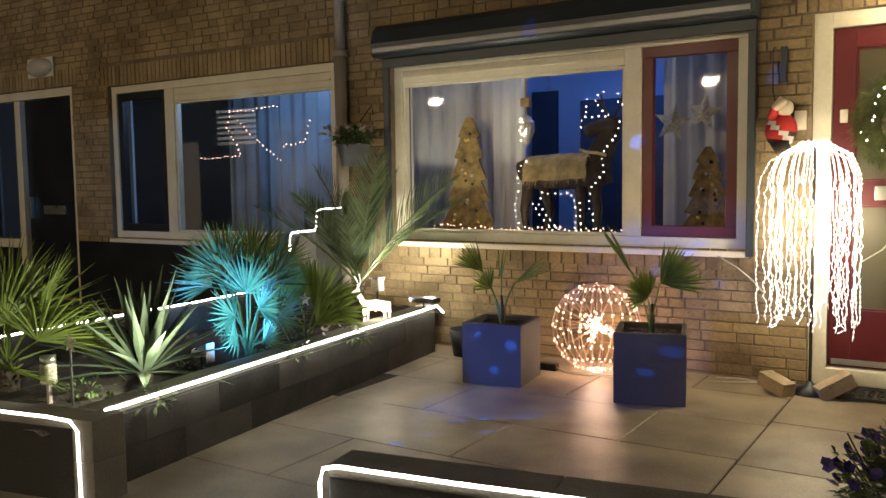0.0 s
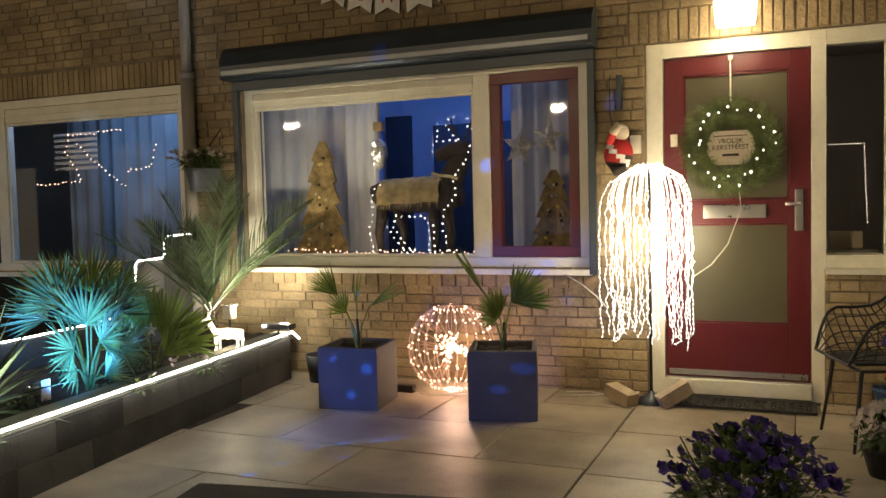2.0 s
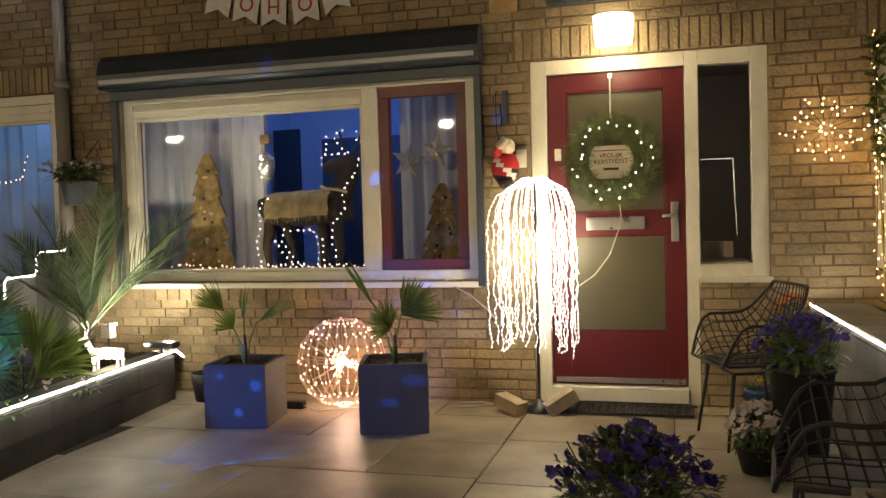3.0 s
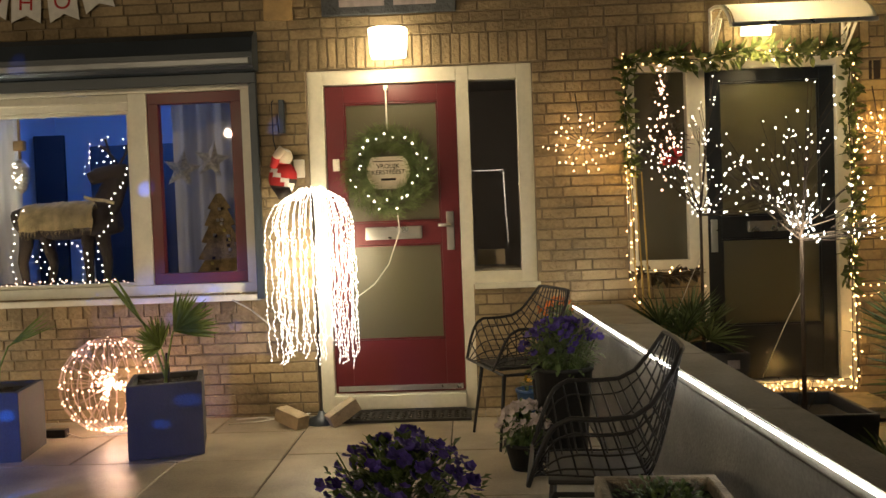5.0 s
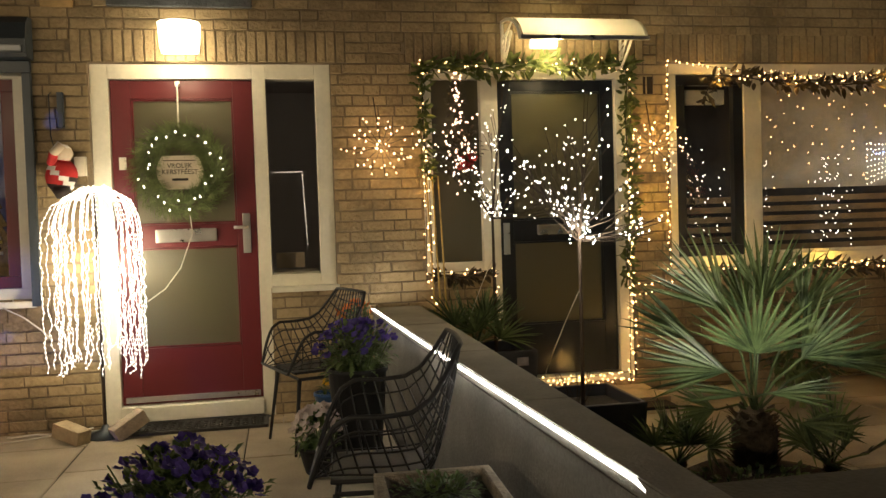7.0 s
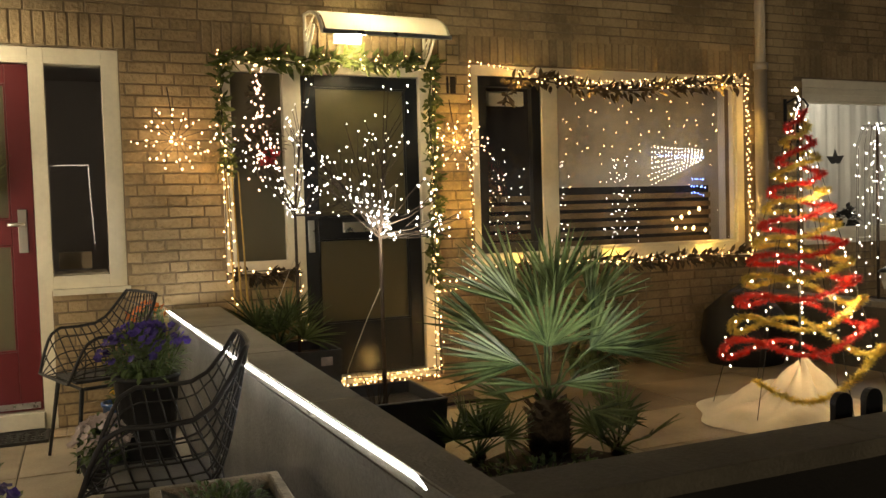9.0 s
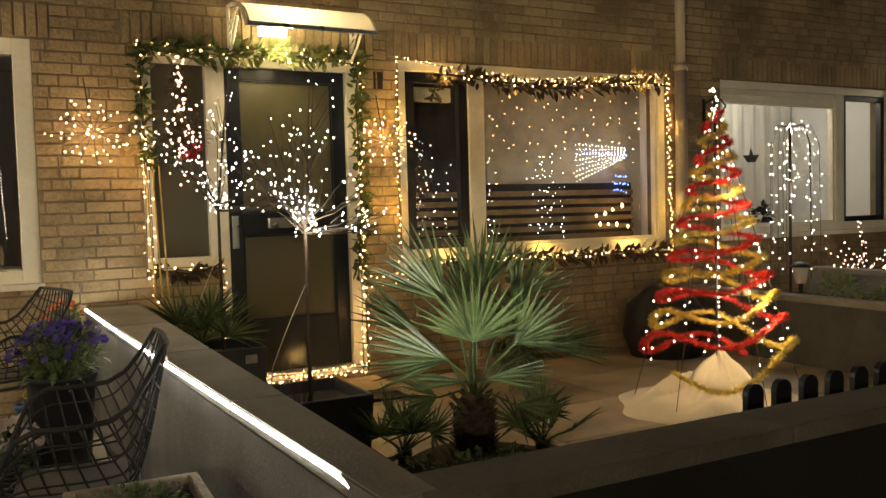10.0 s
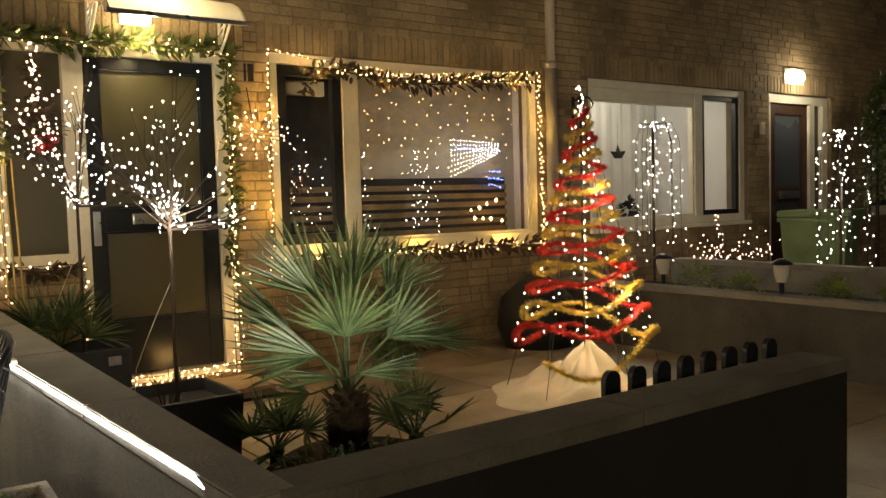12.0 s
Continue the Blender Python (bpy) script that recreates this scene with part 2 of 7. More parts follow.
CLOTH = surface("white_cloth", (0.62, 0.58, 0.47), 0.9, vary=0.1, scale=5, fine=120, bump=0.3, sheen=0.3)
FUR = surface("sheepskin", (0.58, 0.46, 0.22), 0.95, vary=0.35, scale=14, fine=120, bump=1.0)
BROWNFIG = surface("brown_figure", (0.035, 0.024, 0.017), 0.8, vary=0.3, scale=8, fine=60, bump=0.3)
PLYWOOD = surface("bark_board", (0.30, 0.21, 0.08), 0.8, vary=0.45, scale=16, fine=60, bump=0.7)
GLITTER = surface("silver_glitter", (0.6, 0.56, 0.45), 0.35, 0.7, vary=0.35, scale=60, fine=200, bump=0.8)
REDCLOTH = surface("red_cloth", (0.42, 0.02, 0.02), 0.85, vary=0.2, scale=14, fine=90, bump=0.4)
WHITEFUR = surface("white_trim", (0.75, 0.72, 0.66), 0.95, vary=0.1, scale=20, fine=120, bump=0.6)
SIGNCARD = surface("pale_card", (0.62, 0.52, 0.38), 0.8, vary=0.08, scale=6, fine=80, bump=0.1)
INK = surface("dark_ink", (0.03, 0.02, 0.015), 0.8, vary=0.1, bump=0.0)
REDINK = surface("red_ink", (0.40, 0.02, 0.02), 0.8, vary=0.1, bump=0.0)
BINGREEN = surface("green_bin_plastic", (0.17, 0.24, 0.10), 0.5, vary=0.15, scale=4, fine=50, bump=0.1)
RUBBER = surface("rubber_mat", (0.03, 0.027, 0.024), 0.85, vary=0.3, scale=6, fine=90, bump=0.4)
STONE = surface("trough_stone", (0.26, 0.22, 0.16), 0.9, vary=0.35, scale=10, fine=80, bump=0.9)
BRICKLOOSE = surface("loose_brick", (0.34, 0.27, 0.17), 0.9, vary=0.25, scale=12, fine=70, bump=0.6)
PERSPEX = bpy.data.materials.new("frosted_canopy")
PERSPEX.use_nodes = True
mix, milky = PERSPEX.node_tree.nodes.new("ShaderNodeMixShader"), PERSPEX.node_tree.nodes.new("ShaderNodeBsdfTranslucent")
milky.inputs["Color"].default_value = (0.85, 0.85, 0.8, 1)
PERSPEX.node_tree.nodes["Principled BSDF"].inputs["Base Color"].default_value = (0.7, 0.7, 0.66, 1)
PERSPEX.node_tree.nodes["Principled BSDF"].inputs["Roughness"].default_value = 0.25
mix.inputs[0].default_value = 0.6
PERSPEX.node_tree.links.new(PERSPEX.node_tree.nodes["Principled BSDF"].outputs[0], mix.inputs[1])
PERSPEX.node_tree.links.new(milky.outputs[0], mix.inputs[2])
PERSPEX.node_tree.links.new(mix.outputs[0], PERSPEX.node_tree.nodes["Material Output"].inputs["Surface"])
ZINC = surface("zinc", (0.14, 0.145, 0.15), 0.4, 0.7, vary=0.2, scale=9, fine=60, bump=0.15)
GOLDCANE = surface("gold_cane", (0.40, 0.27, 0.07), 0.6, vary=0.25, scale=9, fine=60, bump=0.2)
NEUTRALGREEN = surface("small_leaf", (0.05, 0.085, 0.025), 0.55, vary=0.4, scale=16, fine=60, bump=0.1, alt=(0.09, 0.13, 0.04))
BLUEGLOW = glowing("blue_bulb", (0.1, 0.25, 1.0), 12)
STREETGLOW = glowing("street_lamp_glass", (1.0, 0.93, 0.8), 60)


# ---- building tools ----
def mesh_of(bm, name, material, smooth=False):
    me = bpy.data.meshes.new(name)
    bm.to_mesh(me)
    bm.free()
    for m in material if isinstance(material, (list, tuple)) else [material]:
        me.materials.append(m)
    if smooth:
        me.polygons.foreach_set("use_smooth", [True] * len(me.polygons))
    return me


def part(name, bm, material, parent=None, label="", smooth=False):
    ob = new(name, mesh_of(bm, name, material, smooth) if isinstance(bm, bmesh.types.BMesh) else bm)
    ob.parent = parent
    if label:
        ob["label"] = label
    return ob


def thing(name, label, category, at=None, group="", kind=""):
    ob = new(name)
    ob.empty_display_size = 0.1
    if at is not None:
        ob.matrix_basis = at
    return tagged(ob, label, category, group, kind)


def box(bm, x0, x1, y0, y1, z0, z1, edge=0.0):
    got = bmesh.ops.create_cube(bm, size=1, matrix=Matrix.Translation(((x0 + x1) / 2, (y0 + y1) / 2, (z0 + z1) / 2)) @ Matrix.Diagonal((abs(x1 - x0), abs(y1 - y0), abs(z1 - z0), 1)))
    if edge:
        edges = list({e for v in got["verts"] for e in v.link_edges})
        bmesh.ops.bevel(bm, geom=edges, offset=edge, segments=2, affect="EDGES", profile=0.7)
    return bm


def crate(x0, x1, y0, y1, z0, z1, edge=0.0):
    return box(bmesh.new(), x0, x1, y0, y1, z0, z1, edge)


def rod(bm, a, b, r0, r1=None, sides=8):
    a, b = Vector(a), Vector(b)
    turn = (b - a).to_track_quat("Z", "Y").to_matrix().to_4x4()
    bmesh.ops.create_cone(bm, cap_ends=True, segments=sides, radius1=r0, radius2=r0 if r1 is None else r1, depth=(b - a).length, matrix=Matrix.Translation((a + b) / 2) @ turn)
    return bm


def tube(bm, pts, r, sides=6, taper=1.0, closed=False):
    """A bent tube through the points."""
    pts = [Vector(p) for p in pts]
    n, rings = len(pts), []
    up = Vector((0.13, 0.27, 0.95)).normalized()
    for i, p in enumerate(pts):
        d = (pts[(i + 1) % n] - pts[i - 1]) if closed else (pts[min(i + 1, n - 1)] - pts[max(i - 1, 0)])
        d.normalize()
        side = d.cross(up)
        if side.length < 0.05:
            side = d.cross(Vector((1, 0, 0)))
        side.normalize()
        top = side.cross(d)
        rr = r * (1 + (taper - 1) * i / max(1, n - 1))
        rings.append([bm.verts.new(p + (side * math.cos(a) + top * math.sin(a)) * rr) for a in (2 * math.pi * k / sides for k in range(sides))])
    for i in range(n if closed else n - 1):
        a, b = rings[i], rings[(i + 1) % n]
        for k in range(sides):
            bm.faces.new((a[k], a[(k + 1) % sides], b[(k + 1) % sides], b[k]))
    if not closed:
        bm.faces.new(rings[0][::-1])
        bm.faces.new(rings[-1])
    return bm


def bulbs(bm, places, r):
    for p in places:
        x, y, z = p
        v = [bm.verts.new(c) for c in ((x + r, y, z), (x - r, y, z), (x, y + r, z), (x, y - r, z), (x, y, z + r * 1.2), (x, y, z - r * 1.2))]
        for a, b, c in ((0, 2, 4), (2, 1, 4), (1, 3, 4), (3, 0, 4), (2, 0, 5), (1, 2, 5), (3, 1, 5), (0, 3, 5)):
            bm.faces.new((v[a], v[b], v[c]))
    return bm


def bulb_set(parent, places, r, material, label=""):
    """Bulbs of a string: each an object on one shared mesh, or one joined part where there are very many."""
    places = [Vector(p) for p in places]
    if len(places) > 300:
        ob = part("bulb_cluster", bulbs(bmesh.new(), places, r), material, parent, label)
        ob["kind"] = "stuff"
        return
    me = mesh_of(bulbs(bmesh.new(), [(0, 0, 0)], r), "bulb", material)
    for k, p in enumerate(places):
        ob = part("bulb", me, None, parent)
        f = 0.72 + 0.42 * ((k * 0.618) % 1)
        ob.location, ob.scale = p, (f, f, f)


def lathe(bm, profile, sides=24, at=(0, 0, 0)):
    """Turns (radius, height) pairs round the upright axis."""
    rings = [[bm.verts.new((at[0] + r * math.cos(2 * math.pi * k / sides), at[1] + r * math.sin(2 * math.pi * k / sides), at[2] + z)) for k in range(sides)] for r, z in profile]
    for a, b in zip(rings, rings[1:]):
        for k in range(sides):
            bm.faces.new((a[k], a[(k + 1) % sides], b[(k + 1) % sides], b[k]))
    return bm


def along(pts, step):
    """Places every step metres along a bent line."""
    pts, out, left = [Vector(p) for p in pts], [], 0.0
    for a, b in zip(pts, pts[1:]):
        d, s = (b - a).length, left
        while s < d:
            out.append(a.lerp(b, s / d))
            s += step
        left = s - d
    return out


# ---- ground ----
def setting(name, bm, material, label="", category="", smooth=False):
    return tagged(part(name, bm, material, None, "", smooth), label, category, "", "structure")


FACE, FRAME_Y = 5.74, 5.79
ASPHALT = surface("street_paving", (0.05, 0.048, 0.045), 0.85, vary=0.35, scale=1.5, fine=60, bump=0.4)
setting("ground", crate(-60, 60, -60, 60, -0.3, -0.03), ASPHALT, "dark street paving and garden ground at night", "ground")

# ---- house fronts: a wall with thickness, openings cut through ----
OPEN = [(-10.2, -8.24, -0.1, 2.41), (-7.62, -4.55, 0.75, 2.35), (-3.95, -1.13, 0.82, 2.29), (-0.75, 0.325, -0.1, 2.31), (0.325, 0.755, 0.84, 2.31),
        (1.36, 1.835, 0.88, 2.31), (1.835, 2.86, 0.06, 2.31), (3.15, 5.725, 0.84, 2.325), (6.35, 8.83, 0.9, 2.335), (9.24, 10.53, -0.1, 2.34), (11.5, 13.6, 0.9, 2.335)]
LEFT, RIGHT, TOP = -13.0, 15.0, 5.4


def pierced(bm, holes, x0, x1, y0, y1, z0, z1):
    cuts = sorted({x0, x1, *(h[0] for h in holes), *(h[1] for h in holes)})
    for a, b in zip(cuts, cuts[1:]):
        low = z0
        for h in sorted((h for h in holes if h[0] <= a + 1e-6 and h[1] >= b - 1e-6), key=lambda h: h[2]):
            if h[2] > low:
                box(bm, a, b, y0, y1, low, h[2])
            low = h[3]
        box(bm, a, b, y0, y1, low, z1)
    return bm


facade = setting("wall_front", pierced(bmesh.new(), OPEN, LEFT, RIGHT, FACE + 0.010, 6.02, -0.2, TOP), MORTAR, "brown-yellow brick house front with pale mortar joints, lit at night", "brick wall")
inside = setting("wall_inner_lining", pierced(bmesh.new(), OPEN, LEFT, RIGHT, 6.024, 6.05, -0.1, 2.7), PLASTER, "white plaster on the inside of the front wall", "wall")
bm = bmesh.new()
for x0, x1 in ((LEFT, -4.55), (-4.35, 1.05), (1.2, 5.78), (5.9, RIGHT)):
    box(bm, x0, x1, 9.6, 9.75, -0.1, 2.7)
setting("wall_back", bm, PLASTER, "plain plaster wall at the back of the rooms", "wall")
bm = bmesh.new()
for x0, x1 in ((LEFT - 0.2, LEFT), (-4.55, -4.35), (-1.05, -0.9), (0.95, 1.25), (2.9, 3.05), (5.78, 5.9), (8.95, 9.1), (11.0, 11.2), (RIGHT, RIGHT + 0.2)):
    box(bm, x0, x1, 6.055, 9.75, -0.1, 2.7)
setting("wall_party", bm, PLASTER, "plain plaster walls between the rooms", "wall")
setting("floor", crate(LEFT, RIGHT, 6.055, 9.59, -0.08, 0.1), WOOD, "wooden floor inside the houses", "floor")
setting("ceiling", crate(LEFT - 0.2, RIGHT + 0.2, 6.06, 9.75, 2.71, 2.85), PLASTER, "white plaster ceiling of the rooms", "ceiling")
setting("wall_upper_storey", crate(LEFT - 0.2, RIGHT + 0.2, 6.03, 9.75, 2.86, TOP), MORTAR, "upper storey of the brick terrace behind its front", "wall")
setting("roof", crate(LEFT - 0.4, RIGHT + 0.4, 5.6, 9.9, TOP, TOP + 0.15), DARKWALL, "flat dark roof of the terrace", "roof")


# ---- paving ----
def slabs(parent, rects, holes, material, top=0.0, gap=0.006):
    cache = {}
    for x0, x1, y0, y1 in rects:
        key = (round(x1 - x0, 3), round(y1 - y0, 3))
        if key not in cache:
            w, d = key
            bm = bmesh.new()
            base = [bm.verts.new((sx * (w / 2 - gap / 2), sy * (d / 2 - gap / 2), -0.04)) for sx, sy in ((-1, -1), (1, -1), (1, 1), (-1, 1))]
            mid = [bm.verts.new((sx * (w / 2 - gap / 2), sy * (d / 2 - gap / 2), -0.004)) for sx, sy in ((-1, -1), (1, -1), (1, 1), (-1, 1))]
            lid = [bm.verts.new((sx * (w / 2 - gap / 2 - 0.004), sy * (d / 2 - gap / 2 - 0.004), 0)) for sx, sy in ((-1, -1), (1, -1), (1, 1), (-1, 1))]
            for a, b in ((base, mid), (mid, lid)):
                for k in range(4):
                    bm.faces.new((a[k], a[(k + 1) % 4], b[(k + 1) % 4], b[k]))
            bm.faces.new(lid)
            cache[key] = mesh_of(bm, "slab", material)
        ob = new("slab", cache[key])
        ob.parent = parent
        ob.location = ((x0 + x1) / 2, (y0 + y1) / 2, top + random.uniform(-0.0015, 0.0015))


patio = setting("pavement_patio", crate(-4.3, 1.1, 1.3, 5.74, -0.06, -0.006), JOINT, "large beige concrete slabs of the patio with dark joints", "pavement")
rects = []
y = 1.52
row = 0
while y < 5.73:
    y1 = min(y + 0.632, 5.735)
    x = -4.9 + (0.58 if row % 2 else 0.0) - 0.02
    while x < -0.76:
        a, b = max(x, -4.28), min(x + 1.19, -0.765)
        if b - a > 0.05:
            rects.append((a, b, y, y1))
        x += 1.19
    y, row = y1, row + 1
y = 1.63
while y < 5.73:
    y1 = min(y + 0.785, 5.735)
    rects += [(-0.765, 0.16, y, y1), (0.16, 1.0, y, y1)]
    y = y1
slabs(patio, rects, (), SLAB)
yard = setting("pavement_yard", crate(1.2, 5.8, 1.72, 5.74, -0.06, -0.008), JOINT, "concrete slabs of the neighbouring yard", "pavement")
slabs(yard, [(1.3 + 0.9 * i, 2.2 + 0.9 * i, 1.75 + 0.66 * j, 2.41 + 0.66 * j) for i in range(5) for j in range(6)], (), SLAB, -0.002)
path = setting("pavement_path", crate(3.4, 6.2, -1.5, 1.7, -0.06, -0.008), JOINT, "concrete slab path past the gardens", "pavement")
slabs(path, [(3.42 + 0.6 * i, 4.02 + 0.6 * i, -1.4 + 0.6 * j, -0.8 + 0.6 * j) for i in range(4) for j in range(5)], (), SLAB, -0.002)


# ---- garden walls ----
def low_wall(name, a, b, thick, height, material, label, cap=None, capname="coping"):
    """A wall from a to b, its thickness to the right of that way."""
    a, b = Vector((*a, 0)), Vector((*b, 0))
    length = (b - a).length
    t = thing(name, label, "garden wall", Matrix.Translation(a) @ pose(0, 0, 0, 0, 0, math.degrees(math.atan2(b.y - a.y, b.x - a.x))), kind="structure")
    h = height - (0.045 if cap else 0)
    part("body", crate(0, length, -thick, 0, -0.1, h, 0.008), material, t)
    if cap:
        n = max(1, round(length / 0.98))
        for i in range(n):
            part(capname, crate(length * i / n + 0.002, length * (i + 1) / n - 0.002, -thick - 0.006, 0.006, h + 0.001, height, 0.006), cap, t)
    return t


def led_strip(name, pts, label, r=0.006):
    t = thing(name, label, "light strip")
    part("tube", tube(bmesh.new(), pts, r, 8), LED, t, "white glowing plastic tube", True)
    return t


t = thing("garden_wall_divider", "grey rendered garden wall between two front yards", "garden wall", kind="structure")


def slanted(z0, z1, y0, y1, out=0.0):
    """A length of the dividing wall, which narrows towards the street."""
    bm = bmesh.new()
    plan = [(1.162 - 0.0430 * (y - 1.62) - out, y) for y in (y0, y1)] + [(1.276 + 0.006 * (y - 1.62) + out, y) for y in (y1, y0)]
    low, top = [bm.verts.new((x, y, z0)) for x, y in plan], [bm.verts.new((x, y, z1)) for x, y in plan]
    for k in range(4):
        bm.faces.new((low[k], low[(k + 1) % 4], top[(k + 1) % 4], top[k]))
    bm.faces.new(top)
    bm.faces.new(low[::-1])
    bmesh.ops.recalc_face_normals(bm, faces=bm.faces)
    bmesh.ops.bevel(bm, geom=list(bm.edges), offset=0.005, segments=2, affect="EDGES")
    return bm


part("body", slanted(-0.1, 0.64, 1.62, 5.735), CONCRETE, t)
for k in range(4):
    part("coping", slanted(0.641, 0.685, 1.622 + 1.028 * k, 1.646 + 1.028 * k + 1.0, 0.004), COPING, t)
led_strip("led_strip", [(1.165, 1.76, 0.3), (1.164, 1.765, 0.62), (1.156, 1.79, 0.665), (1.148, 1.84, 0.676), (1.11, 2.6, 0.676), (1.058, 3.6, 0.679), (1.022, 4.6, 0.677), (0.98, 5.72, 0.679)], "white led light strip along the top edge of the garden wall")
tagged(part("strip_plug", crate(1.055, 1.085, 3.50, 3.56, 0.686, 0.70, 0.004), CREAM), "small white plug joining two lengths of light strip", "plug")
# unlit towards the street: wall and coping carry the shade as dark colour
low_wall("garden_wall_front", (3.24, 1.575), (1.24, 1.575), 0.165, 0.684, SHADEWALL, "near-black low wall in front of the yard, shade put into its colour", SHADECAP)
low_wall("garden_wall_far_divider", (5.83, 2.4), (5.83, 5.73), 0.14, 0.505, DARKWALL, "dark low wall between the yards with a pale coping", COPING)
low_wall("garden_wall_far_bed", (7.2, 2.6), (7.2, 5.5), 0.14, 0.60, CONCRETE, "pale grey low wall of a raised bed", COPING)
low_wall("garden_wall_street", (-0.15, 2.50), (-1.70, 2.232), 0.16, 0.36, DARKWALL, "dark low wall at the front of the patio", SHADECAP)
led_strip("led_strip", [(-1.722, 2.215, 0.0), (-1.724, 2.215, 0.30), (-1.71, 2.218, 0.345), (-1.66, 2.226, 0.358), (-1.2, 2.306, 0.355), (-0.85, 2.367, 0.357), (-0.16, 2.487, 0.356)], "white led light strip round the edge of the low wall")
# raised bed: side and front walls, soil between them
wall = low_wall("garden_wall_bed_side", (-3.01, 2.27), (-3.40, 5.50), -0.13, 0.36, DARKWALL, "dark block wall of the raised bed", COPING)
for j in range(2):
    x = -0.25 * j
    while x < 3.23:
        a, b = max(0.003, x), min(3.23, x + 0.5)
        if b - a > 0.03:
            part("block", crate(a + 0.0015, b - 0.0015, -0.016, 0.0, 0.0 + 0.157 * j, 0.1545 + 0.157 * j, 0.002), DARKWALL, wall)
        x += 0.5
t = thing("bed_corner_pillar", "pale grey block pillar at the corner of the raised bed", "pillar", pose(-2.935, 2.215, 0, 0, 0, 8), kind="structure")
for j in range(2):
    part("block", crate(-0.06, 0.055, -0.085, 0.09, 0.182 * j, 0.18 + 0.182 * j, 0.006), COPING, t)
# thin black sheet before the bricks under the neighbour's window
setting("wall_foot_panel", crate(-8.2, -4.56, 5.722, 5.734, 0.0, 0.72), BLACK_PAINT, "thin black panel over the foot of the neighbour's front", "wall")
led_strip("led_strip", [(-2.965, 2.27, 0.362), (-3.07, 3.2, 0.364), (-3.19, 4.2, 0.362), (-3.325, 5.3, 0.364), (-3.365, 5.48, 0.36), (-3.34, 5.54, 0.3)], "white led light strip along the raised bed", 0.0075)
low_wall("garden_wall_bed_front", (-4.6, 1.925), (-3.0, 2.25), 0.12, 0.36, DARKWALL, "dark front wall of the raised bed", COPING)
led_strip("led_strip", [(-4.5, 1.822, 0.356), (-3.6, 2.003, 0.356), (-3.12, 2.10, 0.356), (-2.99, 2.122, 0.35), (-2.95, 2.126, 0.31), (-2.945, 2.126, 0.0)], "white led light strip on the edge of the bed's front wall")
setting("ground_bed", crate(-4.36, -3.16, 2.1, 5.72, -0.05, 0.0), SOIL, "dark soil of the raised bed", "soil")
bm = bmesh.new()
grid = [[bm.verts.new((x0 + (x1 - x0) * i / 24, 2.06 + 3.66 * j / 48, 0.29 + 0.03 * noise.noise((i * 0.5, j * 0.5, 0)) + 0.012 * noise.noise((i * 2.1, j * 2.1, 3)))) for i in range(25)] for j in range(49) for x0, x1 in ((-4.42, -3.04 - 0.36 * j / 48 - 0.06),)]
for j in range(48):
    for i in range(24):
        bm.faces.new((grid[j][i], grid[j][i + 1], grid[j + 1][i + 1], grid[j + 1][i]))
setting("ground_bed_soil", bm, SOIL, "dark garden soil in the raised bed", "soil", True)
# divider towards the next house, stepping up towards the front
t = thing("garden_wall_stepped", "dark stepped garden wall that rises towards the house", "garden wall", kind="structure")
for y0, y1, h in ((1.7, 4.78, 0.49), (4.78, 4.995, 0.72), (4.995, 5.315, 0.92), (5.315, 5.735, 1.09)):
    part("step", crate(-4.55, -4.42, y0 + 0.001, y1, -0.05, h, 0.006), DARKWALL, t)
led_strip("led_strip", [(-4.415, 1.9, 0.485), (-4.415, 2.74, 0.49), (-4.415, 4.05, 0.505), (-4.415, 4.70, 0.52), (-4.415, 4.78, 0.56), (-4.415, 4.80, 0.70), (-4.415, 4.84, 0.728), (-4.415, 4.97, 0.732), (-4.415, 4.995, 0.76), (-4.415, 5.0, 0.90), (-4.415, 5.03, 0.928),
                        (-4.415, 5.29, 0.932), (-4.415, 5.315, 0.96), (-4.415, 5.32, 1.07), (-4.415, 5.35, 1.10), (-4.415, 5.72, 1.106)], "white led light strip climbing the stepped wall")


# ---- windows and doors ----
def frame_bars(t, x0, x1, z0, z1, w, y0, y1, material, name="frame", sill=None):
    s = w if sill is None else sill
    part(name, crate(x0, x1, y0, y1, z1 - w, z1, 0.004), material, t)
    part(name, crate(x0, x1, y0, y1, z0, z0 + s, 0.004), material, t)
    part(name, crate(x0, x0 + w, y0 + 0.001, y1, z0 + s, z1 - w, 0.004), material, t)
    part(name, crate(x1 - w, x1, y0 + 0.001, y1, z0 + s, z1 - w, 0.004), material, t)


def pane(t, x0, x1, z0, z1, y, material=GLASS):
    clear = material in (GLASS, DARKGLASS)
    bm = bmesh.new()
    if clear:
        bm.faces.new([bm.verts.new(p) for p in ((x0, y, z0), (x1, y, z0), (x1, y, z1), (x0, y, z1))])
    else:
        box(bm, x0, x1, y, y + 0.006, z0, z1)
    ob = part("pane", bm, material, t)
    ob.visible_shadow = material not in (GLASS, DARKGLASS)
    return ob


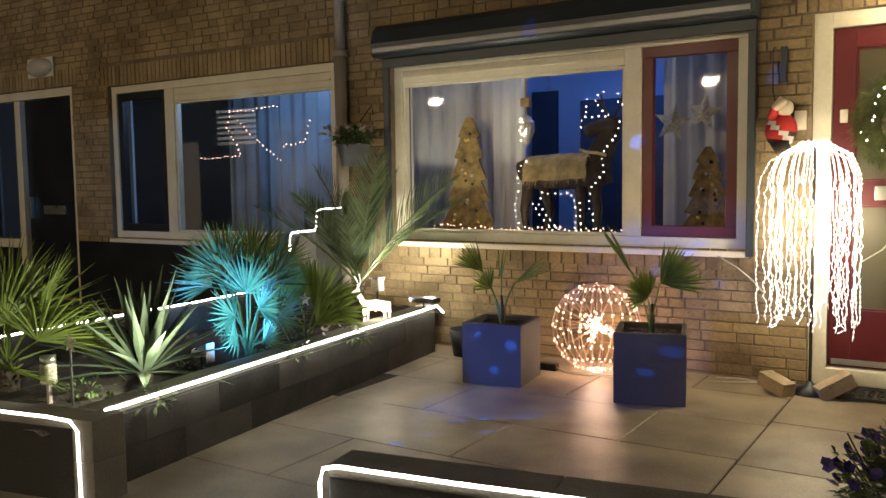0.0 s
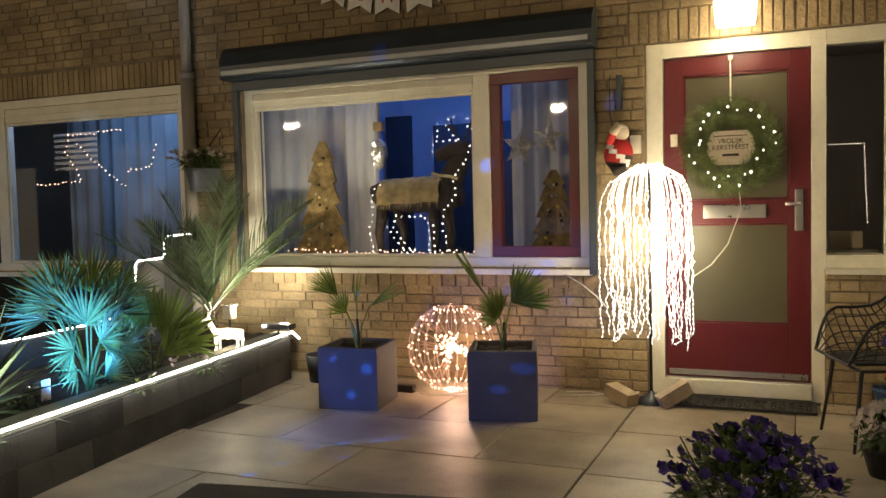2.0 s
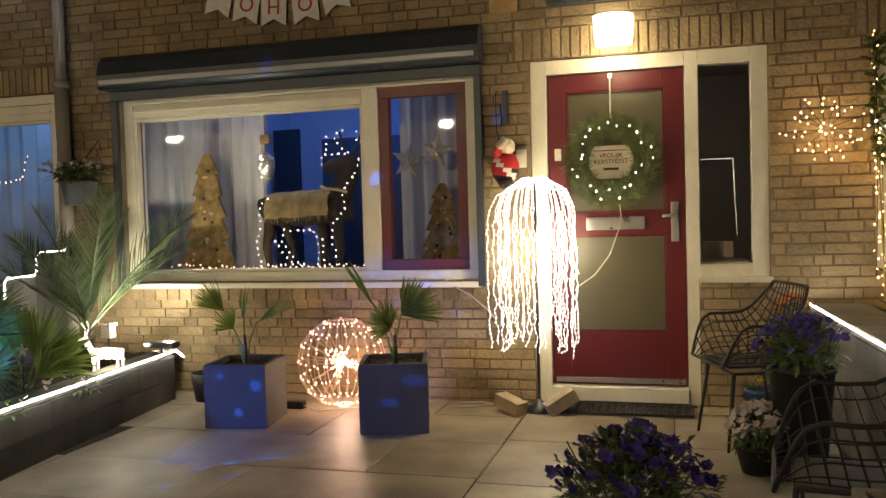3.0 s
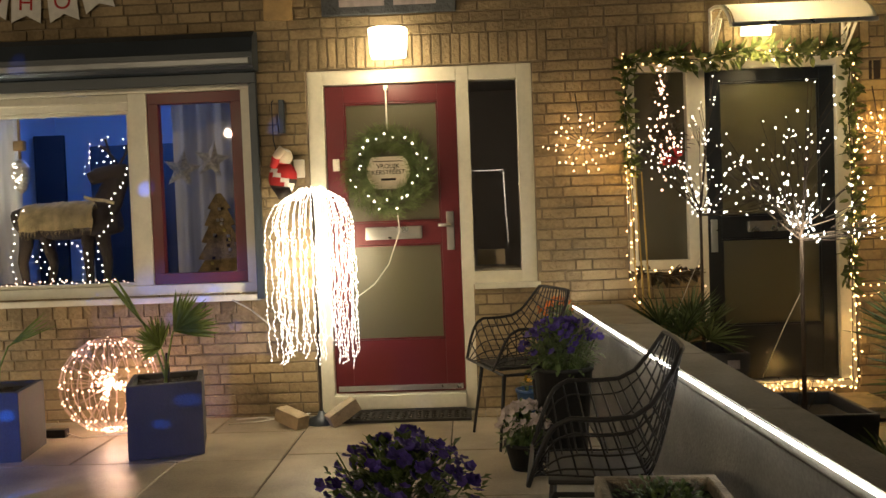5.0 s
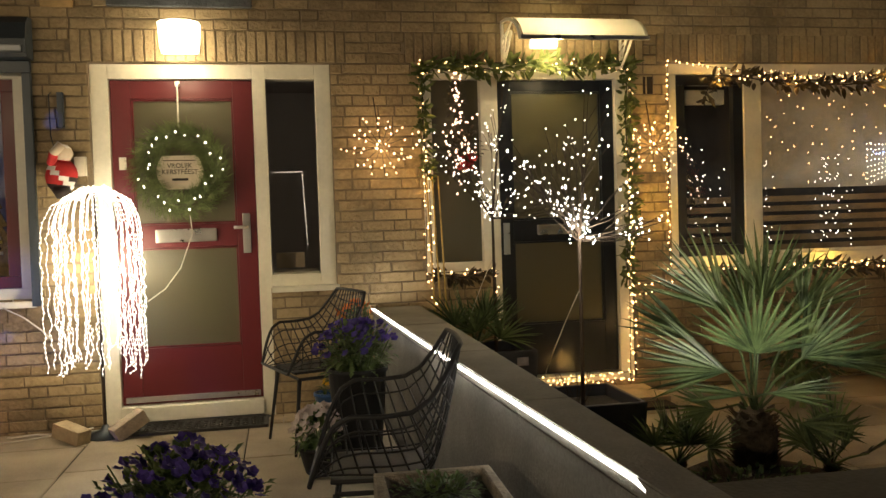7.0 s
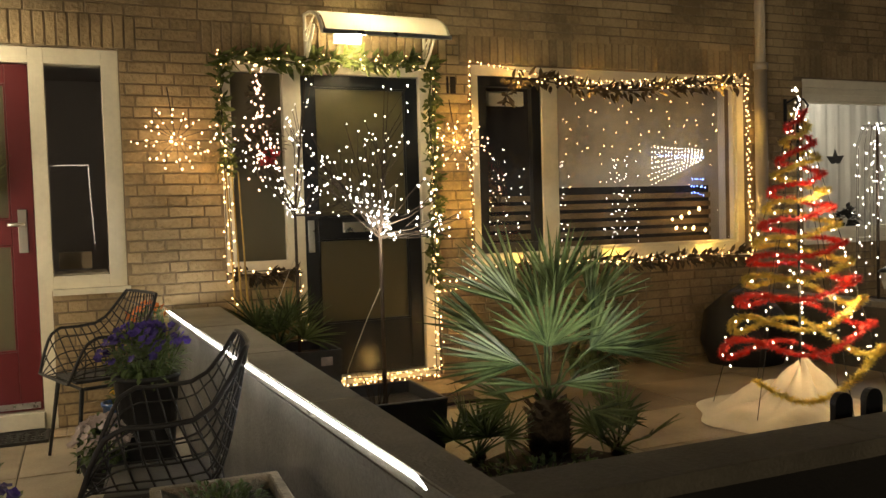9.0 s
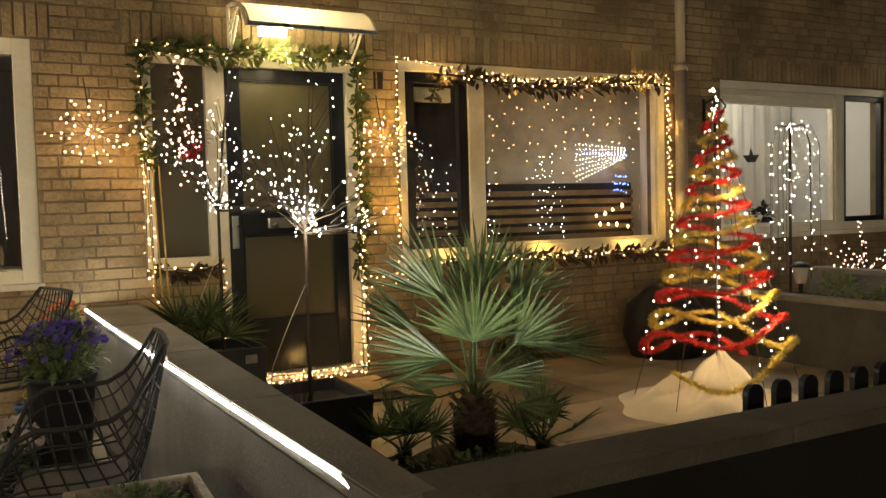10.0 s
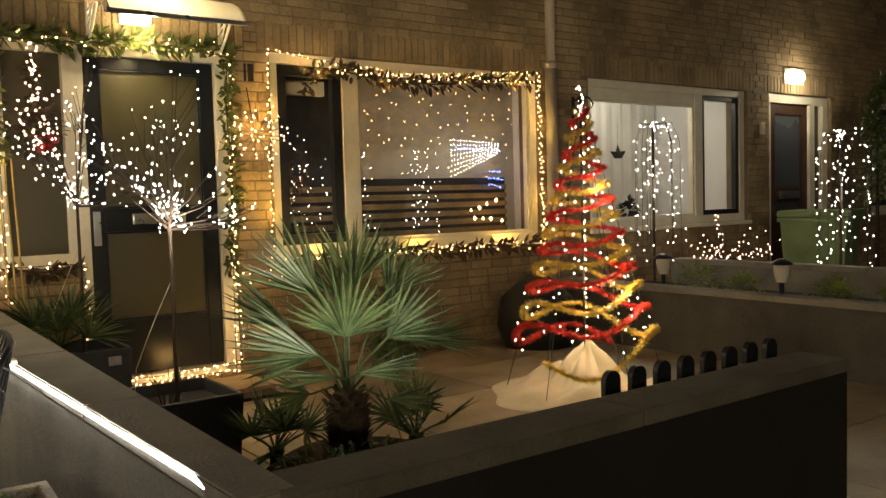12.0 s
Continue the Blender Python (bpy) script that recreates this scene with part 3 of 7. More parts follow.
def window(name, label, hole, split, sash_left, sash, band=0.0, glass=GLASS, sash_w=0.075):
    """A window of one fixed pane and one framed casement beside a post at split."""
    x0, x1, z0, z1 = hole
    t = thing(name, label, "window", kind="structure")
    y0, y1 = FRAME_Y, FRAME_Y + 0.1
    frame_bars(t, x0, x1, z0, z1, 0.075, y0, y1, CREAM, "frame", 0.09)
    part("window_sill", crate(x0 - 0.02, x1 + 0.02, FACE - 0.035, FRAME_Y - 0.002, z0 - 0.028, z0 + 0.012, 0.006), CREAM, t)
    a, b = split
    part("post", crate(a, b, y0 + 0.002, y1, z0 + 0.09, z1 - 0.075, 0.004), CREAM, t)
    rooms = [(x0 + 0.075, a), (b, x1 - 0.075)]
    cas, fix = (rooms[0], rooms[1]) if sash_left else (rooms[1], rooms[0])
    frame_bars(t, cas[0] + 0.002, cas[1] - 0.002, z0 + 0.092, z1 - 0.077, sash_w, y0 + 0.018, y1 - 0.02, sash, "sash")
    pane(t, cas[0] + sash_w, cas[1] - sash_w, z0 + 0.092 + sash_w, z1 - 0.077 - sash_w, y0 + 0.05, glass)
    top = z1 - 0.075
    if band:
        part("vent_strip", crate(fix[0] + 0.002, fix[1] - 0.002, y0 + 0.01, y1 - 0.02, top - band, top - 0.002, 0.01), CREAM, t, "ribbed cream ventilation strip")
        part("vent_lip", crate(fix[0] + 0.002, fix[1] - 0.002, y0 - 0.004, y0 + 0.009, top - band * 0.55, top - band * 0.4, 0.003), CREAM, t)
        top -= band
    frame_bars(t, fix[0] + 0.001, fix[1] - 0.001, z0 + 0.091, top - 0.001, 0.022, y0 + 0.02, y1 - 0.03, CREAM, "bead")
    pane(t, fix[0] + 0.02, fix[1] - 0.02, z0 + 0.11, top - 0.02, y0 + 0.045, glass)
    return t


window("window_1", "wide cream-framed window with a dark casement, dim blue room behind", OPEN[1], (-6.79, -6.66), True, BLACK_PAINT, 0.13)
window("window_2", "wide cream-framed window with a dark red casement and lit decorations behind", OPEN[2], (-1.975, -1.855), False, RED, 0.11)
window("window_3", "cream-framed window with a black casement, edged with lights", OPEN[7], (3.76, 3.885), True, BLACK_PAINT)
window("window_4", "cream-framed window of the far house with a lit pale room", OPEN[8], (7.98, 8.10), False, BLACK_PAINT, 0.11, sash_w=0.05)
window("window_5", "cream-framed window at the far end of the terrace", OPEN[10], (12.6, 12.72), True, BLACK_PAINT)

# roller shutter over the main window
t = thing("roller_shutter", "anthracite roller shutter box with side rails over the window", "roller shutter")
bm = bmesh.new()
prof = [(5.735, 2.315), (5.60, 2.315), (5.575, 2.335), (5.575, 2.42), (5.60, 2.52), (5.65, 2.565), (5.735, 2.575)]
for x in (-4.02, -1.06):
    bm.faces.new([bm.verts.new((x, a, b)) for a, b in prof])
bm.verts.ensure_lookup_table()
for k in range(7):
    bm.faces.new((bm.verts[k], bm.verts[(k + 1) % 7], bm.verts[7 + (k + 1) % 7], bm.verts[7 + k]))
bmesh.ops.recalc_face_normals(bm, faces=bm.faces)
part("housing", bm, ANTHRACITE, t)
part("bottom_bar", crate(-4.0, -1.08, 5.563, 5.60, 2.342, 2.385, 0.006), surface("dull_aluminium", (0.17, 0.18, 0.19), 0.35, 0.6, vary=0.15, scale=6, fine=90, bump=0.05), t, "bare aluminium bottom bar")
part("lintel_strip", crate(-4.0, -1.075, 5.70, 5.737, 2.24, 2.313, 0.004), ANTHRACITE, t)
for x in (-4.0, -1.125):
    part("side_rail", crate(x, x + 0.05, 5.70, 5.737, 0.80, 2.239, 0.004), ANTHRACITE, t)


def front_door(name, label, x0, x1, z0, z1, colour, glass, rail, low=0.33, w=0.125, top=0.12):
    t = thing(name, label, "front door", kind="structure")
    y0, y1 = 5.825, 5.875
    part("stile", crate(x0, x0 + w, y0, y1, z0, z1, 0.004), colour, t)
    part("stile", crate(x1 - w, x1, y0, y1, z0, z1, 0.004), colour, t)
    part("top_rail", crate(x0 + w, x1 - w, y0 + 0.001, y1, z1 - top, z1, 0.004), colour, t)
    part("bottom_panel", crate(x0 + w, x1 - w, y0 + 0.001, y1, z0, z0 + low, 0.004), colour, t)
    part("middle_rail", crate(x0 + w, x1 - w, y0 + 0.001, y1, rail - 0.075, rail + 0.075, 0.004), colour, t)
    for a, b in ((z0 + low, rail - 0.075), (rail + 0.075, z1 - top)):
        part("pane", crate(x0 + w, x1 - w, y0 + 0.02, y0 + 0.03, a, b), glass, t, "frosted olive glass")
        frame_bars(t, x0 + w + 0.001, x1 - w - 0.001, a + 0.001, b - 0.001, 0.012, y0 + 0.006, y0 + 0.02, colour, "bead")
    return t


t = thing("door_frame_1", "cream door frame with a narrow side window", "door frame", kind="structure")
for a in ((-0.75, -0.645, 0.0, 2.31), (0.25, 0.335, 0.0, 2.31), (0.655, 0.755, 0.84, 2.31), (-0.645, 0.25, 2.215, 2.31), (0.335, 0.655, 2.215, 2.31), (0.335, 0.655, 0.84, 0.93)):
    part("frame", crate(a[0], a[1], FRAME_Y, 5.90, a[2], a[3], 0.004), CREAM, t)
part("threshold", crate(-0.645, 0.25, 5.755, 5.90, 0.02, 0.115, 0.006), CREAM, t)
part("window_sill", crate(0.33, 0.77, FACE - 0.03, FRAME_Y - 0.002, 0.815, 0.852, 0.005), CREAM, t)
pane(t, 0.335, 0.655, 0.93, 2.215, 5.85)
d = front_door("door_1", "dark red front door with frosted glass panes, closed", -0.64, 0.246, 0.12, 2.212, RED, FROST, 1.205, 0.36)
part("weather_strip", crate(-0.62, 0.23, 5.808, 5.824, 0.135, 0.17, 0.004), ALU, d, "bare metal strip")
part("letter_slot", crate(-0.395, -0.012, 5.80, 5.824, 1.165, 1.25, 0.008), STEEL, d, "brushed steel letter plate")
part("letter_flap", crate(-0.375, -0.032, 5.795, 5.799, 1.18, 1.235, 0.002), STEEL, d)
part("back_plate", crate(0.155, 0.205, 5.812, 5.824, 1.08, 1.34, 0.004), STEEL, d, "steel lock plate")
bm = rod(bmesh.new(), (0.18, 5.812, 1.25), (0.18, 5.77, 1.25), 0.012)
rod(bm, (0.185, 5.772, 1.25), (0.10, 5.772, 1.25), 0.011)
part("door_handle", bm, STEEL, d, "steel lever handle", True)
part("bell_button", crate(-0.60, -0.555, 5.818, 5.8245, 1.64, 1.72, 0.004), CREAM, d, "cream bell push")

t = thing("door_frame_2", "cream door frame with a side window, edged with greenery", "door frame", kind="structure")
for a in ((1.36, 1.435, 0.88, 2.31), (1.775, 1.90, 0.06, 2.31), (2.76, 2.86, 0.06, 2.31), (1.435, 1.775, 2.215, 2.31), (1.90, 2.76, 2.215, 2.31), (1.435, 1.775, 0.88, 0.96)):
    part("frame", crate(a[0], a[1], FRAME_Y, 5.90, a[2], a[3], 0.004), CREAM, t)
part("threshold", crate(1.90, 2.76, 5.755, 5.90, 0.05, 0.13, 0.006), CREAM, t)
pane(t, 1.435, 1.775, 0.96, 2.215, 5.85, FROST)
d = front_door("door_2", "black front door with large frosted glass panes, closed", 1.905, 2.755, 0.14, 2.212, BLACK_PAINT, FROST, 1.16, 0.36, 0.095, 0.08)
part("letter_slot", crate(2.17, 2.52, 5.80, 5.824, 1.13, 1.20, 0.008), STEEL, d, "steel letter plate")
part("back_plate", crate(1.925, 1.97, 5.812, 5.824, 1.0, 1.22, 0.004), STEEL, d)

t = thing("door_frame_3", "cream door frame of the far house", "door frame", kind="structure")
for a in ((9.24, 9.34, 0.0, 2.34), (10.15, 10.25, 0.0, 2.34), (10.43, 10.53, 0.0, 2.34), (9.34, 10.15, 2.24, 2.34), (10.25, 10.43, 2.24, 2.34)):
    part("frame", crate(a[0], a[1], FRAME_Y, 5.90, a[2], a[3], 0.004), CREAM, t)
pane(t, 10.25, 10.43, 0.0, 2.24, 5.85, FROST)
BROWN = surface("brown_wood", (0.06, 0.03, 0.018), 0.5, vary=0.3, scale=5, fine=60, bump=0.15)
d = front_door("door_3", "dark brown front door with a frosted pane, closed", 9.35, 10.145, 0.05, 2.238, BROWN, surface("bluish_frosted_glass", (0.075, 0.085, 0.10), 0.25, vary=0.12, scale=1, fine=200, bump=0.2, spec=0.6), 1.18, 0.9)
part("letter_slot", crate(9.55, 9.95, 5.80, 5.824, 1.13, 1.22, 0.008), STEEL, d, "steel letter plate")

# recessed dark door of the house beyond
t = thing("door_frame_4", "cream door frame of the house beyond", "door frame", kind="structure")
for a in ((-8.34, -8.24, 0.0, 2.41), (-9.42, -9.31, 0.0, 2.31), (-10.2, -10.1, 0.0, 2.31), (-10.2, -8.34, 2.315, 2.41), (-10.1, -9.42, 0.6, 0.7)):
    part("frame", crate(a[0], a[1], FRAME_Y, 5.90, a[2], a[3], 0.004), CREAM, t)
d = thing("door_4", "black front door with a steel letter plate, closed", "front door", kind="structure")
part("leaf", crate(-9.305, -8.345, 5.85, 5.90, 0.05, 2.31, 0.004), BLACK_PAINT, d)
part("letter_slot", crate(-9.0, -8.6, 5.83, 5.849, 1.0, 1.1, 0.006), STEEL, d, "steel letter plate")
part("door_handle", crate(-9.24, -9.2, 5.80, 5.849, 0.95, 1.2, 0.006), STEEL, d)
t = thing("window_6", "narrow dark side window beside the door", "window", kind="structure")
pane(t, -10.1, -9.42, 0.7, 2.31, 5.85)
part("panel", crate(-10.1, -9.42, 5.85, 5.88, 0.02, 0.6, 0.004), BLACK_PAINT, t)

# ---- downpipes ----
def downpipe(x, label):
    t = thing("downpipe", label, "downpipe", pose(x, 5.685, 0), "downpipes on the terrace")
    part("pipe", rod(bmesh.new(), (0, 0, 2.42), (0, 0, 5.38), 0.043, sides=20), PIPE, t, "", True)
    part("lower_pipe", rod(bmesh.new(), (0, 0, 0.02), (0, 0, 2.40), 0.052, sides=20), PIPE, t, "", True)
    part("collar", rod(bmesh.new(), (0, 0, 2.37), (0, 0, 2.425), 0.062, sides=20), PIPE, t, "", True)
    for z in (1.1, 3.4):
        part("bracket", crate(-0.06, 0.06, -0.012, 0.052, z, z + 0.03, 0.004), PIPE, t)


downpipe(-4.43, "grey plastic downpipe on the brick front")
downpipe(5.82, "grey plastic downpipe on the brick front")


# ---- plants ----
def blade(bm, p, d, up, length, width, droop=0.15, segs=3, fold=0.3, wide_at=0.35):
    """One leaf: a tapering folded strip from p along d."""
    p, d, up = Vector(p), Vector(d).normalized(), Vector(up)
    side = d.cross(up)
    if side.length < 0.01:
        side = d.cross(Vector((1, 0.3, 0)))
    side.normalize()
    top = side.cross(d).normalized()
    last = None
    for k in range(segs + 1):
        s = k / segs
        c = p + d * (length * s) + Vector((0, 0, -droop * length * s * s))
        w = width * 0.5 * (min(1, 0.45 + s / wide_at * 0.55) if s < wide_at else max(0.03, (1 - s) / (1 - wide_at)))
        ring = [bm.verts.new(c + side * w + top * (w * fold)), bm.verts.new(c), bm.verts.new(c - side * w + top * (w * fold))]
        if last:
            bm.faces.new((last[0], last[1], ring[1], ring[0]))
            bm.faces.new((last[1], last[2], ring[2], ring[1]))
        last = ring


def fan_frond(stem, radius, count, dice, spread=115, droop=0.12, width=0.022):
    """A fan leaf on a bent stalk that starts at the origin and goes along x."""
    bm = bmesh.new()
    tip = Vector((stem, 0, -0.10 * stem))
    tube(bm, [(0, 0, 0), (stem * 0.5, 0, 0.0), tip], 0.007, 5, 0.6)
    for k in range(count):
        a = radians(-spread + 2 * spread * k / (count - 1) + dice.uniform(-3, 3))
        d = Vector((math.cos(a), math.sin(a), 0.22 * math.cos(a * 0.5) + dice.uniform(-0.06, 0.06)))
        blade(bm, tip, d, (0, 0, 1), radius * (0.72 + 0.28 * math.cos(a * 0.6)) * dice.uniform(0.9, 1.05), width, droop * dice.uniform(0.5, 1.6), 3, 0.5, 0.45)
    return bm


def feather_frond(length, dice, width=0.012):
    bm = bmesh.new()
    curve = [Vector((length * s, 0, -0.20 * length * s * s)) for s in (0, 0.2, 0.4, 0.6, 0.8, 1.0)]
    tube(bm, curve, 0.008, 5, 0.3)
    for k in range(32):
        s = 0.14 + 0.86 * k / 31
        c = Vector((length * s, 0, -0.20 * length * s * s))
        for sg in (-1, 1):
            d = Vector((0.95, sg * 0.6, 0.34 - 0.3 * s + dice.uniform(-0.1, 0.1)))
            blade(bm, c, d, (0, 0, 1), length * (0.27 * math.sin(math.pi * (0.12 + 0.8 * s)) + 0.05), width, 0.15, 2, 0.4)
    return bm


def palm(name, label, at, trunk_h, trunk_r, fronds, kinds, material, seed, low=-10, high=75, turn=0):
    """A palm: ragged trunk and a crown of fronds that share a few leaf shapes."""
    dice = random.Random(seed)
    t = thing(name, label, "palm", pose(*at, 0, 0, turn))
    if trunk_h:
        bm = bmesh.new()
        lathe(bm, [(trunk_r * 1.1, -0.02), (trunk_r, trunk_h * 0.5), (trunk_r * 0.8, trunk_h), (0.01, trunk_h + 0.03)], 10)
        for k in range(70):
            a, z = dice.uniform(0, 6.28), dice.uniform(0.02, trunk_h)
            d = (math.cos(a), math.sin(a), 0.9)
            blade(bm, (math.cos(a) * trunk_r * 0.85, math.sin(a) * trunk_r * 0.85, z), d, (0, 0, 1), dice.uniform(0.4, 0.8) * min(0.1, trunk_r * 1.2), min(0.03, trunk_r), -0.1, 2, 0.2)
        part("trunk", bm, BARK, t, "shaggy brown fibre trunk")
    meshes = [mesh_of(k, "frond", material) for k in kinds]
    for i in range(fronds):
        a = 137.5 * i + dice.uniform(-15, 15)
        e = high - (high - low) * (i / max(1, fronds - 1)) ** 0.9 + dice.uniform(-7, 7)
        ob = part("frond", meshes[i % len(meshes)], None, t)
        s = dice.uniform(0.85, 1.1)
        ob.matrix_basis = pose(0, 0, trunk_h) @ pose(0, 0, 0, dice.uniform(-38, 38), -e, a) @ Matrix.Diagonal((s, s, s, 1))
        ob.rotation_mode = "XYZ"
    return t


def grown_palm(name, label, at, facing, fans, material, seed, trunk=None, lean=0.03):
    """A palm whose fan leaves stand where they grew. facing: degrees of the side it turns to the street.
    fans: hub (aside, up, forward) from the crown's foot, the way it points likewise, length, half spread, blades, blade width."""
    dice = random.Random(seed)
    t = thing(name, label, "palm", pose(*at, 0, 0, facing))
    foot = 0.0
    if trunk:
        foot, r = trunk
        bm = bmesh.new()
        lathe(bm, [(r * 0.85, -0.02), (r * 1.05, foot * 0.3), (r * 1.1, foot * 0.75), (r * 0.7, foot), (0.01, foot + 0.03)], 14)
        for row in range(9):
            for k in range(9):
                a = 6.283 * (k + 0.5 * (row % 2)) / 9 + dice.uniform(-0.1, 0.1)
                z = foot * (row + 0.3) / 9
                blade(bm, (math.cos(a) * r * 0.95, math.sin(a) * r * 0.95, z), (math.cos(a) * 0.8, math.sin(a) * 0.8, 0.9), (0, 0, 1), dice.uniform(0.045, 0.075), r * 0.62, 0.0, 2, 0.25, 0.4)
        part("trunk", bm, BARK, t, "shaggy brown fibre trunk")
    start = Vector((0, 0, foot))
    for hub, way, length, spread, count, width in fans:
        # aside, up, forward become x, z and -y of the palm's own axes
        hub, way = start + Vector((hub[0], -hub[2], hub[1])), Vector((way[0], -way[2], way[1])).normalized()
        face = Vector((dice.uniform(-0.25, 0.25), -0.8, 0.45))
        face = (face - way * face.dot(way)).normalized()
        side = way.cross(face)
        bm = bmesh.new()
        bow = (hub - start) * 0.5 + start + Vector((0, 0, lean)) - way * 0.02
        tube(bm, [start + Vector((dice.uniform(-0.02, 0.02), dice.uniform(-0.02, 0.02), -0.02)), bow, hub - way * 0.015, hub + way * 0.02], 0.0075, 5, 0.6)
        for k in range(count):
            a = radians(-spread + 2 * spread * k / max(1, count - 1) + dice.uniform(-2.5, 2.5))
            d = way * math.cos(a) + side * math.sin(a) + face * dice.uniform(-0.04, 0.10)
            blade(bm, hub, d, face, length * (0.74 + 0.26 * math.cos(a * 0.8)) * dice.uniform(0.9, 1.06), width, 0.025 * dice.uniform(0.0, 2.2), 4, 0.6, 0.55)
        part("frond", bm, material, t)
    return t


def rosette(name, label, at, leaves, length, width, material, seed, low=8, high=85):
    dice = random.Random(seed)
    t = thing(name, label, "plant", pose(*at))
    for i in range(leaves):
        f = i / (leaves - 1)
        a, e = radians(137.5 * i), radians(high - (high - low) * f + dice.uniform(-5, 5))
        bm = bmesh.new()
        d = (math.cos(a) * math.cos(e), math.sin(a) * math.cos(e), math.sin(e))
        blade(bm, (0.02 * math.cos(a), 0.02 * math.sin(a), 0.05), d, (0, 0, 1), length * dice.uniform(0.8, 1.05), width, 0.02 + 0.15 * f, 5, 0.35, 0.4)
        part("leaf", bm, material, t)
    bm = bmesh.new()
    lathe(bm, [(0.03, -0.02), (0.045, 0.03), (0.03, 0.09), (0.004, 0.1)], 10)
    part("stem", bm, BARK, t)
    return t


def foliage(bm, centre, radii, count, size, dice, lift=0.3):
    """Many small leaves in an uneven clump."""
    for k in range(count):
        while True:
            v = Vector((dice.uniform(-1, 1), dice.uniform(-1, 1), dice.uniform(-1, 1)))
            if 0.25 < v.length < 1:
                break
        v *= 0.75 + 0.5 * noise.noise(v * 2.3 + Vector(centre))
        p = Vector(centre) + Vector((v.x * radii[0], v.y * radii[1], v.z * radii[2]))
        d = v.normalized() + Vector((dice.uniform(-0.6, 0.6), dice.uniform(-0.6, 0.6), lift + dice.uniform(-0.5, 0.5)))
        blade(bm, p, d, (0, 0, 1), size * dice.uniform(0.7, 1.3), size * 0.55, 0.25, 2, 0.3, 0.5)


def blossoms(parent, places, r, petals, dice):
    """Flowers, each an object on one of three shared meshes."""
    kinds = []
    for k in range(3):
        bm = bmesh.new()
        blossom(bm, (0, 0, 0), r, dice)
        kinds.append(mesh_of(bm, "blossom", petals))
    for k, p in enumerate(places):
        ob = part("blossom", kinds[k % 3], None, parent)
        ob.matrix_basis = pose(*p, 0, 0, dice.uniform(-70, 70))


def blossom(bm, p, r, dice):
    """A small open flower of five petals."""
    p = Vector(p)
    n = Vector((dice.uniform(-0.8, 0.8), dice.uniform(-1.0, 0.2), dice.uniform(0.2, 1))).normalized()
    u = n.orthogonal().normalized()
    w = n.cross(u)
    for k in range(5):
        a = 1.2566 * k
        d = u * math.cos(a) + w * math.sin(a)
        s = u * -math.sin(a) + w * math.cos(a)
        v = [bm.verts.new(q) for q in (p, p + d * r * 0.6 + s * r * 0.5 + n * r * 0.15, p + d * r + n * r * 0.3, p + d * r * 0.6 - s * r * 0.5 + n * r * 0.15)]
        bm.faces.new(v)


D = random.Random(11)
grown_palm("fan_palm", "dwarf fan palm lit cyan from below in the raised bed", (-3.57, 3.70, 0.28), 45, [
    ((-0.13, 0.50, 0.02), (-0.5, 0.85, 0.1), 0.33, 70, 22, 0.017), ((0.0, 0.40, 0.15), (0.0, 0.9, 0.3), 0.31, 80, 24, 0.017), ((0.13, 0.44, 0.05), (0.5, 0.85, 0.2), 0.29, 60, 20, 0.017),
    ((-0.21, 0.42, -0.08), (-0.85, 0.5, 0.0), 0.28, 60, 18, 0.017), ((-0.07, 0.27, 0.2), (-0.6, 0.4, 0.6), 0.24, 85, 20, 0.016), ((0.07, 0.31, 0.2), (0.6, 0.6, 0.5), 0.27, 75, 20, 0.016),
    ((0.17, 0.24, 0.1), (0.9, 0.3, 0.3), 0.24, 70, 18, 0.016), ((0.09, 0.12, 0.2), (0.7, 0.5, 0.5), 0.22, 60, 16, 0.016), ((-0.06, 0.16, 0.2), (-0.6, 0.2, 0.7), 0.20, 75, 16, 0.016)], LEAF, 3)
grown_palm("fan_palm", "green fan palm behind the cyan-lit one", (-3.72, 3.86, 0.28), 45, [
    ((0.02, 0.55, 0.0), (0.1, 1.0, 0.0), 0.32, 65, 24, 0.018), ((-0.14, 0.52, -0.05), (-0.5, 0.9, 0.0), 0.30, 65, 22, 0.018), ((0.16, 0.50, -0.05), (0.6, 0.9, 0.0), 0.28, 55, 20, 0.018)], LIME, 16)
grown_palm("windmill_palm", "young yellow-green palm with fan leaves in the raised bed", (-3.60, 4.27, 0.28), 45, [
    ((-0.05, 0.24, 0.02), (-0.35, 1.0, 0.0), 0.36, 42, 17, 0.034), ((0.05, 0.22, 0.05), (0.4, 1.0, 0.1), 0.36, 45, 17, 0.034), ((0.12, 0.17, 0.1), (0.9, 0.35, 0.2), 0.30, 38, 12, 0.032),
    ((-0.10, 0.18, 0.05), (-0.8, 0.7, 0.1), 0.27, 40, 12, 0.030), ((0.05, 0.12, 0.12), (0.6, 0.8, 0.5), 0.24, 40, 10, 0.030)], LIME, 4)
palm("feather_palm", "tall feathery date palm beside the stepped wall", (-3.86, 5.15, 0.28), 0.26, 0.045, 13, [feather_frond(0.90, D, 0.013), feather_frond(0.76, D, 0.013), feather_frond(0.98, D, 0.013)], LEAF, 5, 44, 89)
palm("fan_palm", "fan palm with long narrow leaves at the end of the bed", (-3.95, 2.42, 0.28), 0.15, 0.05, 14, [fan_frond(0.28, 0.42, 22, D, 80, 0.15, 0.018), fan_frond(0.34, 0.40, 22, D, 75, 0.15, 0.018)], LIME, 6, 5, 85)
rosette("yucca", "blue-green sword-leaved yucca in the raised bed", (-3.54, 2.92, 0.28), 44, 0.60, 0.058, SWORD, 7)
